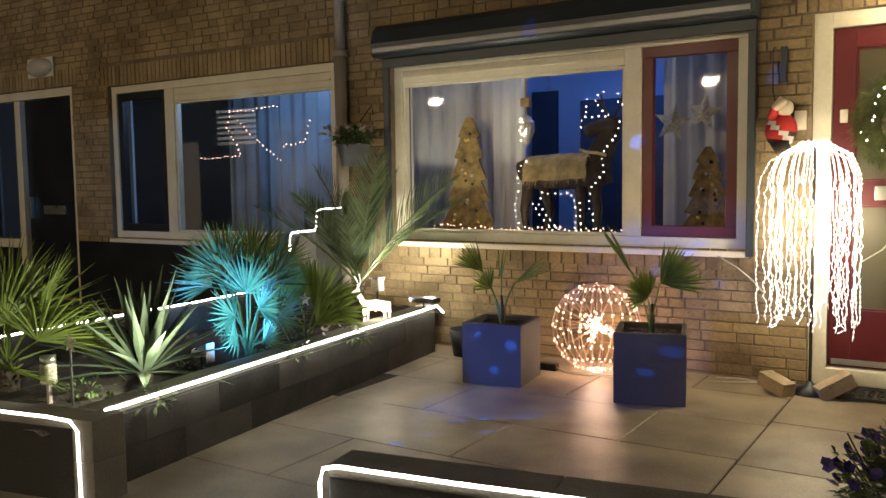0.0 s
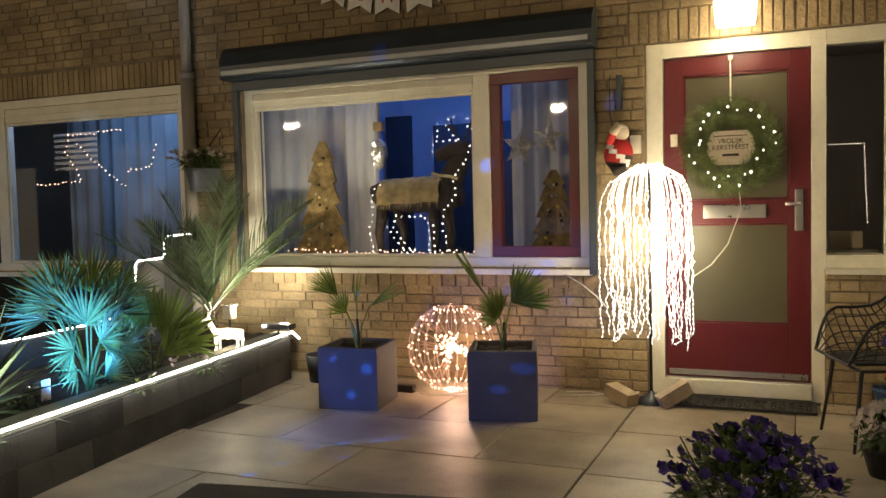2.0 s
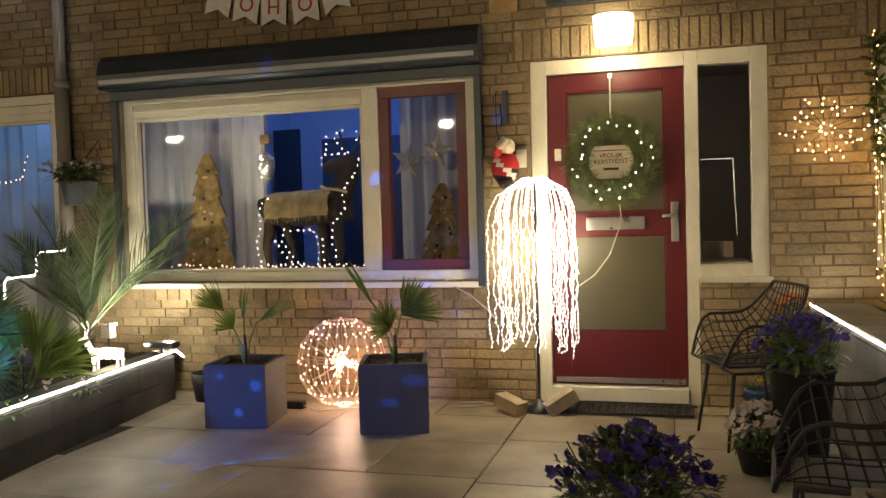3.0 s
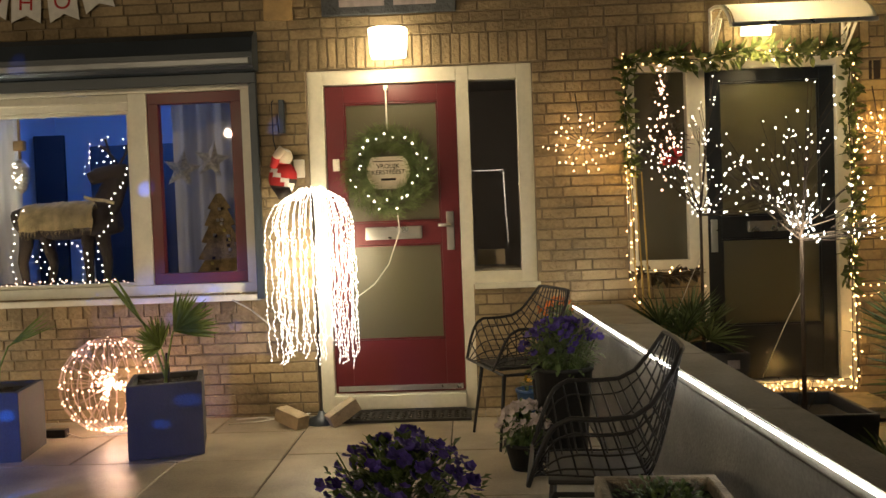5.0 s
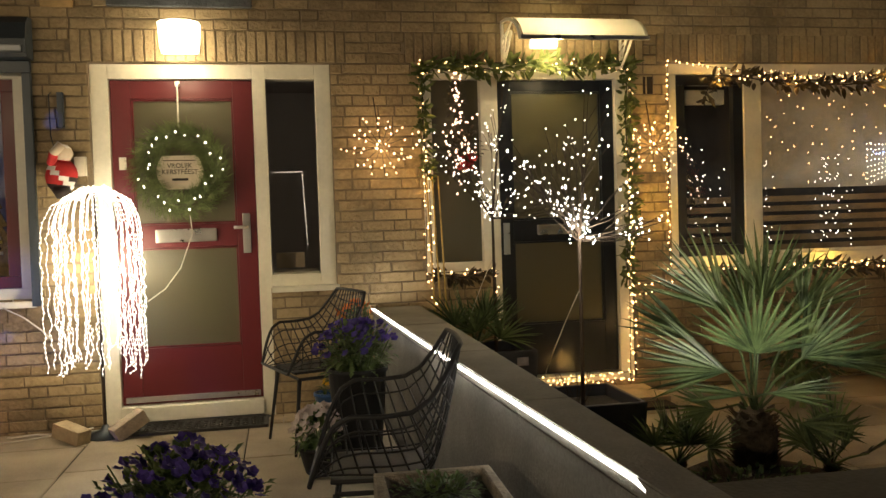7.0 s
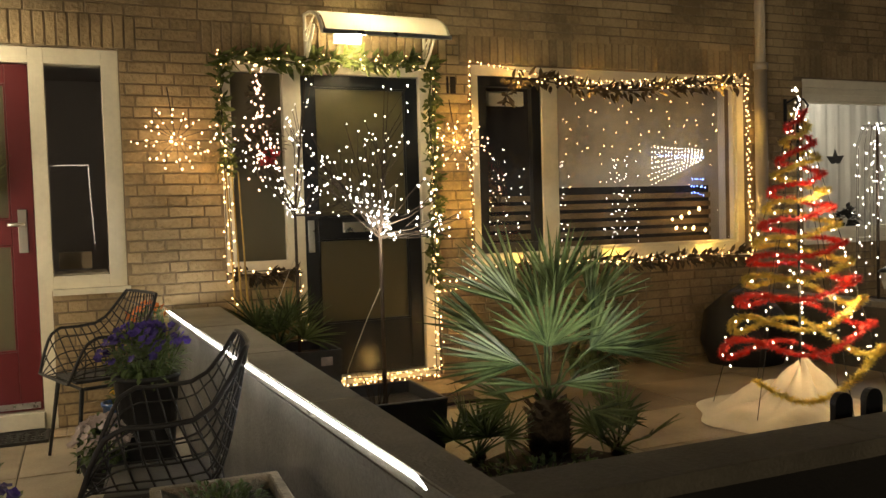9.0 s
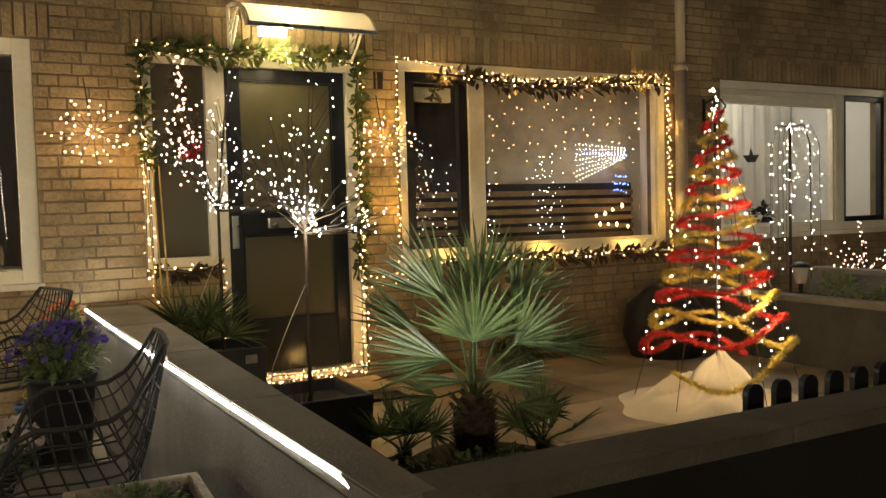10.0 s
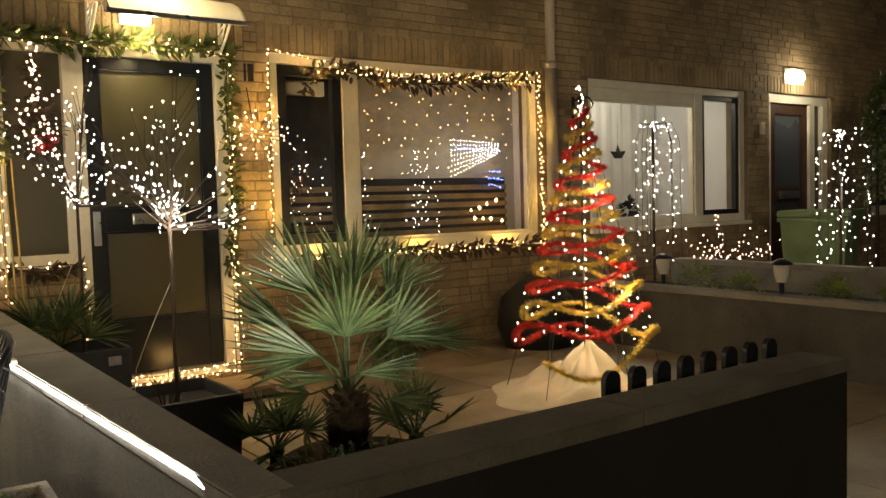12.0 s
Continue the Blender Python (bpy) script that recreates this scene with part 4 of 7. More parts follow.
grown_palm("fan_palm", "large grey-green fan palm with a shaggy trunk in the yard", (2.56, 3.72, 0.0), -29, [
    ((0.0, 0.31, 0.22), (0.05, 1.0, 0.15), 0.37, 72, 18, 0.021), ((-0.12, 0.48, 0.08), (-0.68, 0.8, 0.1), 0.44, 34, 15, 0.021), ((0.05, 0.52, -0.05), (0.12, 1.0, -0.1), 0.38, 42, 15, 0.020),
    ((0.22, 0.46, -0.08), (0.55, 0.9, -0.1), 0.34, 42, 14, 0.020), ((0.20, 0.29, 0.18), (0.75, 0.7, 0.2), 0.35, 46, 13, 0.022), ((-0.26, 0.33, 0.0), (-0.9, 0.55, 0.1), 0.38, 20, 11, 0.020),
    ((-0.13, 0.23, 0.24), (-0.95, 0.28, 0.25), 0.42, 34, 13, 0.023), ((0.36, 0.24, -0.05), (1.0, 0.05, 0.0), 0.32, 22, 11, 0.020), ((0.06, 0.14, 0.26), (0.95, 0.14, 0.4), 0.32, 13, 9, 0.017),
    ((-0.05, 0.13, 0.26), (-0.95, 0.12, 0.4), 0.28, 12, 8, 0.017), ((-0.18, 0.02, 0.08), (-0.85, 0.1, 0.3), 0.22, 50, 12, 0.018), ((0.20, -0.02, 0.12), (0.8, -0.3, 0.3), 0.22, 50, 10, 0.017), ((-0.02, 0.44, -0.2), (-0.2, 1.0, -0.3), 0.36, 48, 14, 0.020)], LEAF, 8, (0.31, 0.095))
for x, y, s in ((2.22, 3.82, 1), (2.88, 3.60, 2)):
    palm("palm_offshoot", "small fan palm offshoot at the foot of the palm", (x, y, 0.0), 0.06, 0.03, 8, [fan_frond(0.16, 0.20, 16, D, 100, 0.1, 0.02)], LEAF, 20 + s, 15, 80)
palm("fan_palm", "small green fan palm in the black planter", (1.60, 5.34, 0.40), 0.05, 0.03, 13, [fan_frond(0.20, 0.26, 18, D, 90, 0.1, 0.02)], LEAF, 30, 5, 80)
bm = bmesh.new()
lathe(bm, [(0.46, 0.001), (0.40, 0.025), (0.28, 0.045), (0.12, 0.055), (0.001, 0.06)], 28)
for v in bm.verts:
    f = 1 + 0.18 * noise.noise(v.co * 4)
    v.co.x, v.co.y = v.co.x * f, v.co.y * f * 0.85
ob = setting("ground_palm_bed", bm, SOIL, "dark soil round the foot of the palm", "soil", True)
ob.location = (2.52, 3.58, 0.002)
bm = bmesh.new()
foliage(bm, (2.35, 3.45, 0.07), (0.5, 0.25, 0.05), 260, 0.04, D)
tagged(part("ground_cover", bm, NEUTRALGREEN), "low dark ground cover below the palm", "ground cover", "", "stuff")
bm = bmesh.new()
foliage(bm, (3.6, 4.9, 0.42), (0.28, 0.25, 0.40), 500, 0.07, D)
rod(bm, (3.6, 4.9, 0), (3.6, 4.9, 0.3), 0.02)
tagged(part("shrub", bm, PINE), "dark leafy shrub standing behind the palm", "shrub")
bm = bmesh.new()
for p in ((-3.5, 2.55), (-3.15, 2.42), (-3.45, 3.15), (-3.5, 3.75), (-3.2, 4.3), (-3.35, 4.45), (-3.7, 4.3), (-3.05, 2.6), (-3.2, 3.7)):
    foliage(bm, (*p, 0.33), (0.13, 0.13, 0.05), 60, 0.035, D)
tagged(part("ground_cover", bm, NEUTRALGREEN), "small dark bedding plants between the palms", "ground cover", "", "stuff")
bm = bmesh.new()
for k in range(12):
    blossom(bm, (-3.2 + D.uniform(-0.3, 0.05), D.uniform(3.75, 4.5), 0.37 + D.uniform(0, 0.03)), 0.016, D)
tagged(part("bedding_flowers", bm, PALEPETAL), "small pale flowers in the raised bed", "flowers", "", "stuff")


def open_box(bm, w, d, h, wall):
    """A box without a lid, with thick walls and a softened rim."""
    rings = []
    for z, i in ((0, 0.004), (0.004, 0), (h - 0.005, 0), (h, 0.005), (h, wall - 0.004), (h - 0.004, wall), (0.02, wall)):
        rings.append([bm.verts.new((sx * (w - i), sy * (d - i), z)) for sx, sy in ((-1, -1), (1, -1), (1, 1), (-1, 1))])
    for a, b in zip(rings, rings[1:]):
        for k in range(4):
            bm.faces.new((a[k], a[(k + 1) % 4], b[(k + 1) % 4], b[k]))
    bm.faces.new(rings[0][::-1])
    bm.faces.new(rings[-1])
    return bm


# ---- planters on the patio, each with a palm ----
def square_planter(label, at, w, h, material=POT_GREY):
    t = thing("planter", label, "planter", at, "planters on the patio")
    bm = bmesh.new()
    open_box(bm, w / 2, w / 2, h, 0.03)
    part("body", bm, material, t)
    bm = bmesh.new()
    n = 12
    q = [[bm.verts.new(((i / n - 0.5) * (w - 0.06), (j / n - 0.5) * (w - 0.06), h - 0.035 + 0.012 * D.uniform(-1, 1))) for i in range(n + 1)] for j in range(n + 1)]
    for j in range(n):
        for i in range(n):
            bm.faces.new((q[j][i], q[j][i + 1], q[j + 1][i + 1], q[j + 1][i]))
    part("soil", bm, SOIL, t, "dark potting soil")
    return t


square_planter("square grey planter on the patio, one side lit blue", pose(-2.50, 4.94, 0, 0, 0, 8), 0.40, 0.40)
square_planter("square grey planter beside the ball light, one side lit blue", pose(-1.50, 4.98, 0, 0, 0, 16), 0.41, 0.42)

PLANTERS = 29
sparse = grown_palm("windmill_palm", "thin young palm with a few sparse leaves in a planter", (-2.50, 4.94, 0.36), PLANTERS, [
    ((-0.12, 0.36, 0.0), (-0.7, 0.75, 0.1), 0.24, 30, 14, 0.014), ((-0.07, 0.25, 0.04), (-0.55, 0.75, 0.2), 0.17, 50, 12, 0.018), ((0.09, 0.28, 0.0), (0.82, 0.55, 0.0), 0.27, 12, 7, 0.013), ((0.0, 0.30, -0.03), (0.05, 1.0, -0.1), 0.22, 8, 4, 0.012)], LIME, 51)
broad = grown_palm("windmill_palm", "thin young palm with broad pleated fans in a planter", (-1.50, 5.0, 0.36), PLANTERS, [
    ((-0.04, 0.24, 0.04), (-0.5, 0.7, 0.2), 0.20, 70, 20, 0.026), ((0.05, 0.33, 0.02), (0.8, 0.55, 0.1), 0.26, 50, 20, 0.030), ((-0.13, 0.40, 0.0), (-0.52, 0.85, 0.0), 0.32, 3, 4, 0.022)], LIME, 52)
for t in (sparse, broad):
    part("trunk", tube(bmesh.new(), [(0, 0, -0.02), (0.006, 0, 0.10), (0, 0, 0.20)], 0.013, 8, 0.6), BARK, t, "thin fibrous stem", True)


# ---- flower pots ----
def flower_pot(label, at, r, h, petals, spread, height, count, flowers, seed, pot=POT_BLACK):
    dice = random.Random(seed)
    t = thing("flower_pot", label, "flower pot", at)
    bm = bmesh.new()
    lathe(bm, [(r * 0.7, 0), (r * 0.72, 0.004), (r, h - 0.02), (r * 1.06, h - 0.02), (r * 1.06, h), (r * 0.95, h), (r * 0.92, h - 0.05), (0.002, h - 0.05)], 24)
    part("pot", bm, pot, t, "", True)
    bm = bmesh.new()
    foliage(bm, (0, 0, h + height * 0.30), (spread, spread, height * 0.75), count, 0.045, dice)
    for k in range(40):
        a = dice.uniform(0, 6.28)
        rod(bm, (r * 0.5 * math.cos(a), r * 0.5 * math.sin(a), h - 0.05), (spread * 0.8 * math.cos(a), spread * 0.8 * math.sin(a), h + height * dice.uniform(0.2, 0.8)), 0.003, sides=4)
    part("leaves", bm, NEUTRALGREEN, t, "small green leaves")["kind"] = "stuff"
    places = []
    for k in range(flowers):
        a, e = dice.uniform(0, 6.28), dice.uniform(0.05, 1.45)
        q = 0.95 + 0.22 * noise.noise((a, e, seed))
        places.append((spread * q * math.cos(a) * math.cos(e), spread * q * math.sin(a) * math.cos(e), h + height * 0.3 + height * 0.72 * q * math.sin(e)))
    blossoms(t, places, 0.022, petals, dice)
    return t


flower_pot("pot of deep purple pansies in bloom on the patio", pose(0.04, 3.02, 0), 0.17, 0.25, PURPLE, 0.30, 0.28, 1500, 170, 1)
flower_pot("tall black pot of violet flowers beside the garden wall", pose(0.76, 4.42, 0.0), 0.15, 0.52, PURPLE, 0.21, 0.24, 800, 120, 2)
flower_pot("low pot of small pale flowers", pose(0.56, 4.40, 0.0), 0.11, 0.14, PALEPETAL, 0.15, 0.20, 300, 130, 3)
flower_pot("small pot of orange flowers behind the chair", pose(0.84, 5.42, 0.0), 0.10, 0.62, ORANGE, 0.12, 0.14, 160, 34, 4)
t = thing("flower_pot", "small blue pot with a yellow bloom behind the chair", "flower pot", pose(0.655, 5.42, 0))
bm = bmesh.new()
lathe(bm, [(0.06, 0), (0.065, 0.004), (0.085, 0.18), (0.092, 0.18), (0.092, 0.20), (0.078, 0.20), (0.074, 0.16), (0.002, 0.16)], 20)
part("pot", bm, surface("blue_glaze", (0.02, 0.07, 0.20), 0.3, vary=0.15, scale=8, fine=50, bump=0.05), t, "", True)
bm = bmesh.new()
foliage(bm, (0, 0, 0.22), (0.07, 0.07, 0.05), 60, 0.035, D)
part("leaves", bm, NEUTRALGREEN, t)
blossoms(t, [(0.0, -0.06, 0.26), (0.03, -0.05, 0.25), (-0.02, -0.05, 0.28)], 0.03, surface("yellow_petal", (0.65, 0.40, 0.03), 0.6, vary=0.2, scale=18), D)
t = thing("stone_trough", "weathered stone trough planted with small grey-green leaves", "planter", pose(0.815, 2.40, 0, 0, 0, -2))
bm = bmesh.new()
open_box(bm, 0.175, 0.165, 0.52, 0.03)
part("trough", bm, STONE, t)
part("soil", crate(-0.145, 0.145, -0.135, 0.135, 0.03, 0.48), SOIL, t)
bm = bmesh.new()
foliage(bm, (0, 0, 0.50), (0.14, 0.13, 0.045), 420, 0.026, D)
part("leaves", bm, NEUTRALGREEN, t)

# hanging pot on the front
t = thing("hanging_pot", "zinc wall pot with small white flowers hung on the brick front", "flower pot", pose(-4.22, 5.58, 1.45))
bm = bmesh.new()
lathe(bm, [(0.001, 0.0), (0.10, 0.0), (0.135, 0.17), (0.142, 0.17), (0.142, 0.18), (0.125, 0.18), (0.12, 0.14), (0.001, 0.14)], 24)
part("pot", bm, ZINC, t, "", True)
bm = bmesh.new()
foliage(bm, (0, 0, 0.24), (0.27, 0.17, 0.09), 460, 0.045, D)
part("leaves", bm, NEUTRALGREEN, t)
blossoms(t, [(D.uniform(-0.24, 0.24), D.uniform(-0.18, 0.06), 0.26 + D.uniform(0, 0.07)) for k in range(44)], 0.02, PALEPETAL, D)
bm = tube(bmesh.new(), [(0.1, 0.14, 0.42), (0.1, 0.12, 0.5), (0.03, 0.05, 0.36), (0.0, 0.1, 0.2)], 0.005)
part("bracket", bm, WIRE, t)


# ---- light fittings on the fronts ----
t = thing("wall_lamp", "lit frosted glass wall lamp above the red door", "wall lamp", pose(-0.185, 5.735, 2.36))
bm = bmesh.new()
ring = []
for z, w, d in ((0.0, 0.105, 0.13), (0.03, 0.12, 0.15), (0.185, 0.13, 0.16)):
    ring.append([bm.verts.new((w * math.cos(a) if abs(math.cos(a)) < 0.97 else w * (1 if math.cos(a) > 0 else -1), -d * math.sin(a) ** 0.6 - 0.012, z)) for a in (math.pi * k / 10 for k in range(11))])
for a, b in zip(ring, ring[1:]):
    for k in range(10):
        bm.faces.new((a[k], a[k + 1], b[k + 1], b[k]))
bm.faces.new(ring[0])
bm.faces.new(ring[-1])
bmesh.ops.recalc_face_normals(bm, faces=bm.faces)
part("shade", bm, LAMPGLASS, t, "glowing frosted glass shade")
part("back_plate", crate(-0.12, 0.12, -0.012, 0.0, 0.0, 0.2, 0.003), CREAM, t)


def bulkhead(label, at, w, glow):
    t = thing("wall_lamp", label, "wall lamp", at)
    bm = bmesh.new()
    lathe(bm, [(0.001, 0.09), (w * 0.6, 0.08), (w * 0.95, 0.04), (w, 0.0)], 24)
    ob = part("shade", bm, glow, t, "domed glass shade", True)
    ob.matrix_basis = pose(0, 0, 0, 90, 0, 0) @ Matrix.Diagonal((1, 0.45, 1, 1))
    part("base", crate(-w, w, -0.02, 0.0, -w * 0.45, w * 0.45, 0.006), CREAM, t)


bulkhead("oval wall lamp, switched off, above the neighbour's door", pose(-8.75, 5.735, 2.64), 0.24, surface("opal_glass", (0.55, 0.53, 0.47), 0.3, vary=0.05, bump=0.0))
bulkhead("lit oval wall lamp above the far door", pose(9.7, 5.735, 2.54), 0.20, LAMPGLASS)
t = thing("wall_lamp", "small lit lamp under the canopy", "wall lamp", pose(2.22, 5.735, 2.41))
part("shade", crate(-0.09, 0.09, -0.06, -0.01, 0.01, 0.075, 0.02), LAMPGLASS, t, "glowing glass shade")
part("back_plate", crate(-0.10, 0.10, -0.01, 0, 0.0, 0.085, 0.003), CREAM, t)

t = thing("door_canopy", "curved frosted plastic canopy over the black door", "canopy")
bm = bmesh.new()
arc = [(5.735 - 0.46 * math.sin(radians(a)), 2.30 + 0.30 * math.cos(radians(a)) ** 0.8) for a in (0, 15, 30, 45, 58, 68, 76)]
rows = [[bm.verts.new((x, y, z)) for y, z in arc] for x in (1.95, 2.36, 2.78)]
for a, b in zip(rows, rows[1:]):
    for k in range(len(arc) - 1):
        bm.faces.new((a[k], a[k + 1], b[k + 1], b[k]))
ob = part("sheet", bm, PERSPEX, t, "milky curved plastic sheet", True)
y, z = arc[-1]
part("front_rail", crate(1.93, 2.80, y - 0.012, y + 0.012, z - 0.014, z + 0.012, 0.004), ALU, t, "aluminium front rail")
for x in (1.93, 2.785):
    bm = tube(bmesh.new(), [(x, a, b - 0.01) for a, b in arc], 0.012, 6)
    tube(bm, [(x, 5.73, 2.28), (x, 5.62, 2.36), (x, 5.50, 2.48)], 0.010, 6)
    tube(bm, [(x, 5.73, 2.28), (x, 5.73, 2.58)], 0.012, 6)
    for k in range(4):
        tube(bm, [(x, 5.725, 2.32 + 0.05 * k), (x, 5.66 - 0.03 * k, 2.40 + 0.035 * k), (x, 5.64 - 0.05 * k, 2.47 + 0.02 * k)], 0.006, 5)
    part("bracket", bm, CREAM, t, "white scrolled bracket")


# ---- garlands and strings of lights ----
def light_string(label, lines, step, material, seed, jitter=0.012, r=0.0072, wire=True):
    dice = random.Random(seed)
    t = thing("light_string", label, "string lights")
    if wire:
        for line in lines:
            part("wire", tube(bmesh.new(), line, 0.0025, 4), WIRE, t)
    spots = [p + Vector((dice.uniform(-1, 1), dice.uniform(-0.6, 0.2), dice.uniform(-1, 1))) * jitter for line in lines for p in along(line, step)]
    bulb_set(t, spots, r, material, "small glowing bulbs")
    return t


def garland(label, line, density, size, radius, material, seed):
    """A garland: stem and single leaves, which share a few leaf shapes."""
    dice = random.Random(seed)
    t = thing("garland", label, "garland")
    part("stem", tube(bmesh.new(), line, 0.005, 5), TWIG, t)
    kinds = []
    for k in range(5):
        bm = bmesh.new()
        blade(bm, (0, 0, 0), (0, 0, 1), (0, -1, 0.2), size * (0.8 + 0.12 * k), size * 0.62, -0.25, 3, 0.3, 0.5)
        kinds.append(mesh_of(bm, "leaf", material))
    for i, p in enumerate(along(line, 1.0 / density)):
        a = dice.uniform(0, 6.28)
        off = Vector((math.cos(a), -abs(dice.uniform(0, 1)), math.sin(a)))
        way = off + Vector((dice.uniform(-0.8, 0.8), dice.uniform(-0.8, 0), dice.uniform(-0.8, 0.5)))
        turn = way.to_track_quat("Z", "Y").to_matrix().to_4x4() @ pose(0, 0, 0, 0, 0, dice.uniform(0, 360))
        part("leaf", kinds[i % 5], None, t).matrix_basis = Matrix.Translation(p + off * radius * dice.uniform(0.1, 0.8)) @ turn
    return t


def sag(a, b, drop, n=12):
    a, b = Vector(a), Vector(b)
    return [a.lerp(b, k / n) + Vector((0, 0, -drop * 4 * (k / n) * (1 - k / n))) for k in range(n + 1)]


GY = 5.755
garland("green leafy garland along the top of the door frame", [(1.36, GY, 2.27), (1.6, GY, 2.30), (1.9, GY, 2.27), (2.2, GY, 2.32), (2.5, GY, 2.28), (2.84, GY, 2.31)], 195, 0.072, 0.07, IVY, 1)
garland("green leafy garland down the side of the door frame", [(2.84, GY, 2.30), (2.82, GY, 1.9), (2.84, GY, 1.4), (2.80, GY, 0.75)], 180, 0.058, 0.055, IVY, 2)
garland("green leafy garland down the side window", [(1.37, GY, 2.29), (1.37, GY, 1.9), (1.39, GY, 1.55)], 200, 0.05, 0.05, IVY, 3)
garland("leafy garland on the side window's sill", [(1.40, 5.72, 0.89), (1.6, 5.71, 0.86), (1.82, 5.72, 0.88)], 200, 0.05, 0.04, DRYLEAF, 4)
garland("brown leafy garland hung along the top of the window", [(3.42, GY, 2.05), (3.48, GY, 2.20), (3.7, GY, 2.23), (4.1, GY, 2.17), (4.6, GY, 2.17), (5.1, GY, 2.22), (5.65, GY, 2.26)], 125, 0.065, 0.05, DRYLEAF, 5)
garland("brown leafy garland along the window sill", [(3.2, 5.69, 0.80), (3.9, 5.68, 0.84), (4.6, 5.68, 0.82), (5.2, 5.68, 0.83), (5.7, 5.69, 0.81)], 115, 0.065, 0.05, DRYLEAF, 6)
SY = 5.74
light_string("warm string lights round the black door", [[(1.36, SY, 2.31), (2.86, SY, 2.33)], [(1.38, SY, 2.26), (2.84, SY, 2.27)], [(2.86, SY, 2.3), (2.83, SY, 1.2), (2.85, SY, 0.12)], [(2.82, SY - 0.02, 1.7), (2.80, SY - 0.02, 0.1)]], 0.05, BULB_WARM, 11, 0.025)
light_string("warm string lights along the door's threshold", [[(1.86, 5.73, 0.14), (2.3, 5.72, 0.12), (2.84, 5.73, 0.14)], [(1.9, 5.71, 0.09), (2.82, 5.71, 0.09)]], 0.034, BULB_WARM, 12, 0.014)
light_string("warm string lights on the side window", [[(1.36, SY, 2.3), (1.37, SY, 1.5), (1.36, SY, 0.85)], [(1.39, SY - 0.02, 1.7), (1.40, SY - 0.03, 0.7)], [(1.40, 5.70, 0.90), (1.82, 5.70, 0.90)], [(1.83, 5.71, 0.9), (1.845, 5.71, 0.1)]], 0.05, BULB_WARM, 13, 0.02)
light_string("warm string lights round the window", [[(3.12, 5.735, 0.85), (3.14, 5.735, 2.33), (3.5, 5.735, 2.29), (4.3, 5.735, 2.22), (5.72, 5.735, 2.33), (5.75, 5.735, 0.84)], [(5.70, 5.735, 2.25), (5.735, 5.735, 0.9)]], 0.045, BULB_WARM, 14, 0.014)
light_string("warm string lights in the garlands of the window", [[(3.48, 5.70, 2.22), (4.1, 5.70, 2.18), (5.65, 5.70, 2.25)], [(3.2, 5.66, 0.83), (5.7, 5.66, 0.84)], [(3.3, 5.66, 0.86), (5.7, 5.66, 0.80)]], 0.055, BULB_WARM, 15, 0.025)
light_string("warm string lights between the door and the window", [sag((2.83, 5.72, 0.76), (3.2, 5.72, 0.78), 0.01), sag((2.83, 5.72, 0.69), (3.2, 5.72, 0.72), 0.01)], 0.05, BULB_WARM, 16, 0.006)
t = thing("cane_trellis", "thin gold canes tied together beside the side window", "trellis")
for x in (1.37, 1.41, 1.45):
    part("cane", rod(bmesh.new(), (x + 0.02, 5.60, 0.42), (x, 5.70, 1.55), 0.007, 0.005, 6), GOLDCANE, t)

# lit flower arrangement in the side window
t = thing("flower_arrangement", "hanging arrangement of berries, red bloom and tiny lights", "decoration", pose(1.62, 5.73, 1.62))
bm = bmesh.new()
foliage(bm, (0, 0, 0.12), (0.17, 0.05, 0.18), 240, 0.05, D)
foliage(bm, (-0.03, 0, 0.42), (0.06, 0.04, 0.18), 90, 0.045, D)
part("greenery", bm, DRYLEAF, t)
bm = bmesh.new()
for k in range(9):
    blossom(bm, (0.03 + D.uniform(-0.05, 0.05), -0.05, 0.02 + D.uniform(-0.04, 0.04)), 0.04, D)
part("bloom", bm, REDCLOTH, t, "red cloth bloom")
spots = [(D.gauss(0, 0.09), -0.05 + D.uniform(-0.03, 0.03), 0.1 + D.gauss(0, 0.12)) for k in range(56)] + [(-0.03 + D.gauss(0, 0.025), -0.04, D.uniform(0.25, 0.62)) for k in range(30)]
bulb_set(t, spots, 0.008, BULB_ROSE, "")


# ---- lit twigs ----
def twig_star(label, at, seed, count=16, reach=0.245):
    dice = random.Random(seed)
    t = thing("twig_light", label, "decorative light", at)
    bm, spots = bmesh.new(), []
    for k in range(count):
        a = 6.283 * k / count + dice.uniform(-0.15, 0.15)
        L = reach * dice.uniform(0.75, 1.1)
        d = Vector((math.cos(a), -0.25 + dice.uniform(-0.3, 0.2), math.sin(a) * 0.80))
        part("twig", rod(bmesh.new(), (0, 0, 0), d * L, 0.003, 0.002, 4), TWIG, t)
        spots += [d * (L * s) + Vector((dice.uniform(-1, 1), 0, dice.uniform(-1, 1))) * 0.016 for s in (0.2, 0.62, 0.82, 1.0)[k % 2:]]
    rod(bm, (0.0, 0.02, 0.0), (-0.04, 0.04, 0.33), 0.004, sides=5)
    part("stem", bm, TWIG, t)
    bulb_set(t, spots, 0.0074, glowing("peach_bulb", (1.0, 0.62, 0.38), 4), "small warm bulbs")


twig_star("star of dark twigs with warm bulbs on the brick front", pose(1.07, 5.66, 1.75), 3)
twig_star("spray of twigs with warm bulbs between door and window", pose(2.99, 5.66, 1.72), 4, 15, 0.24)


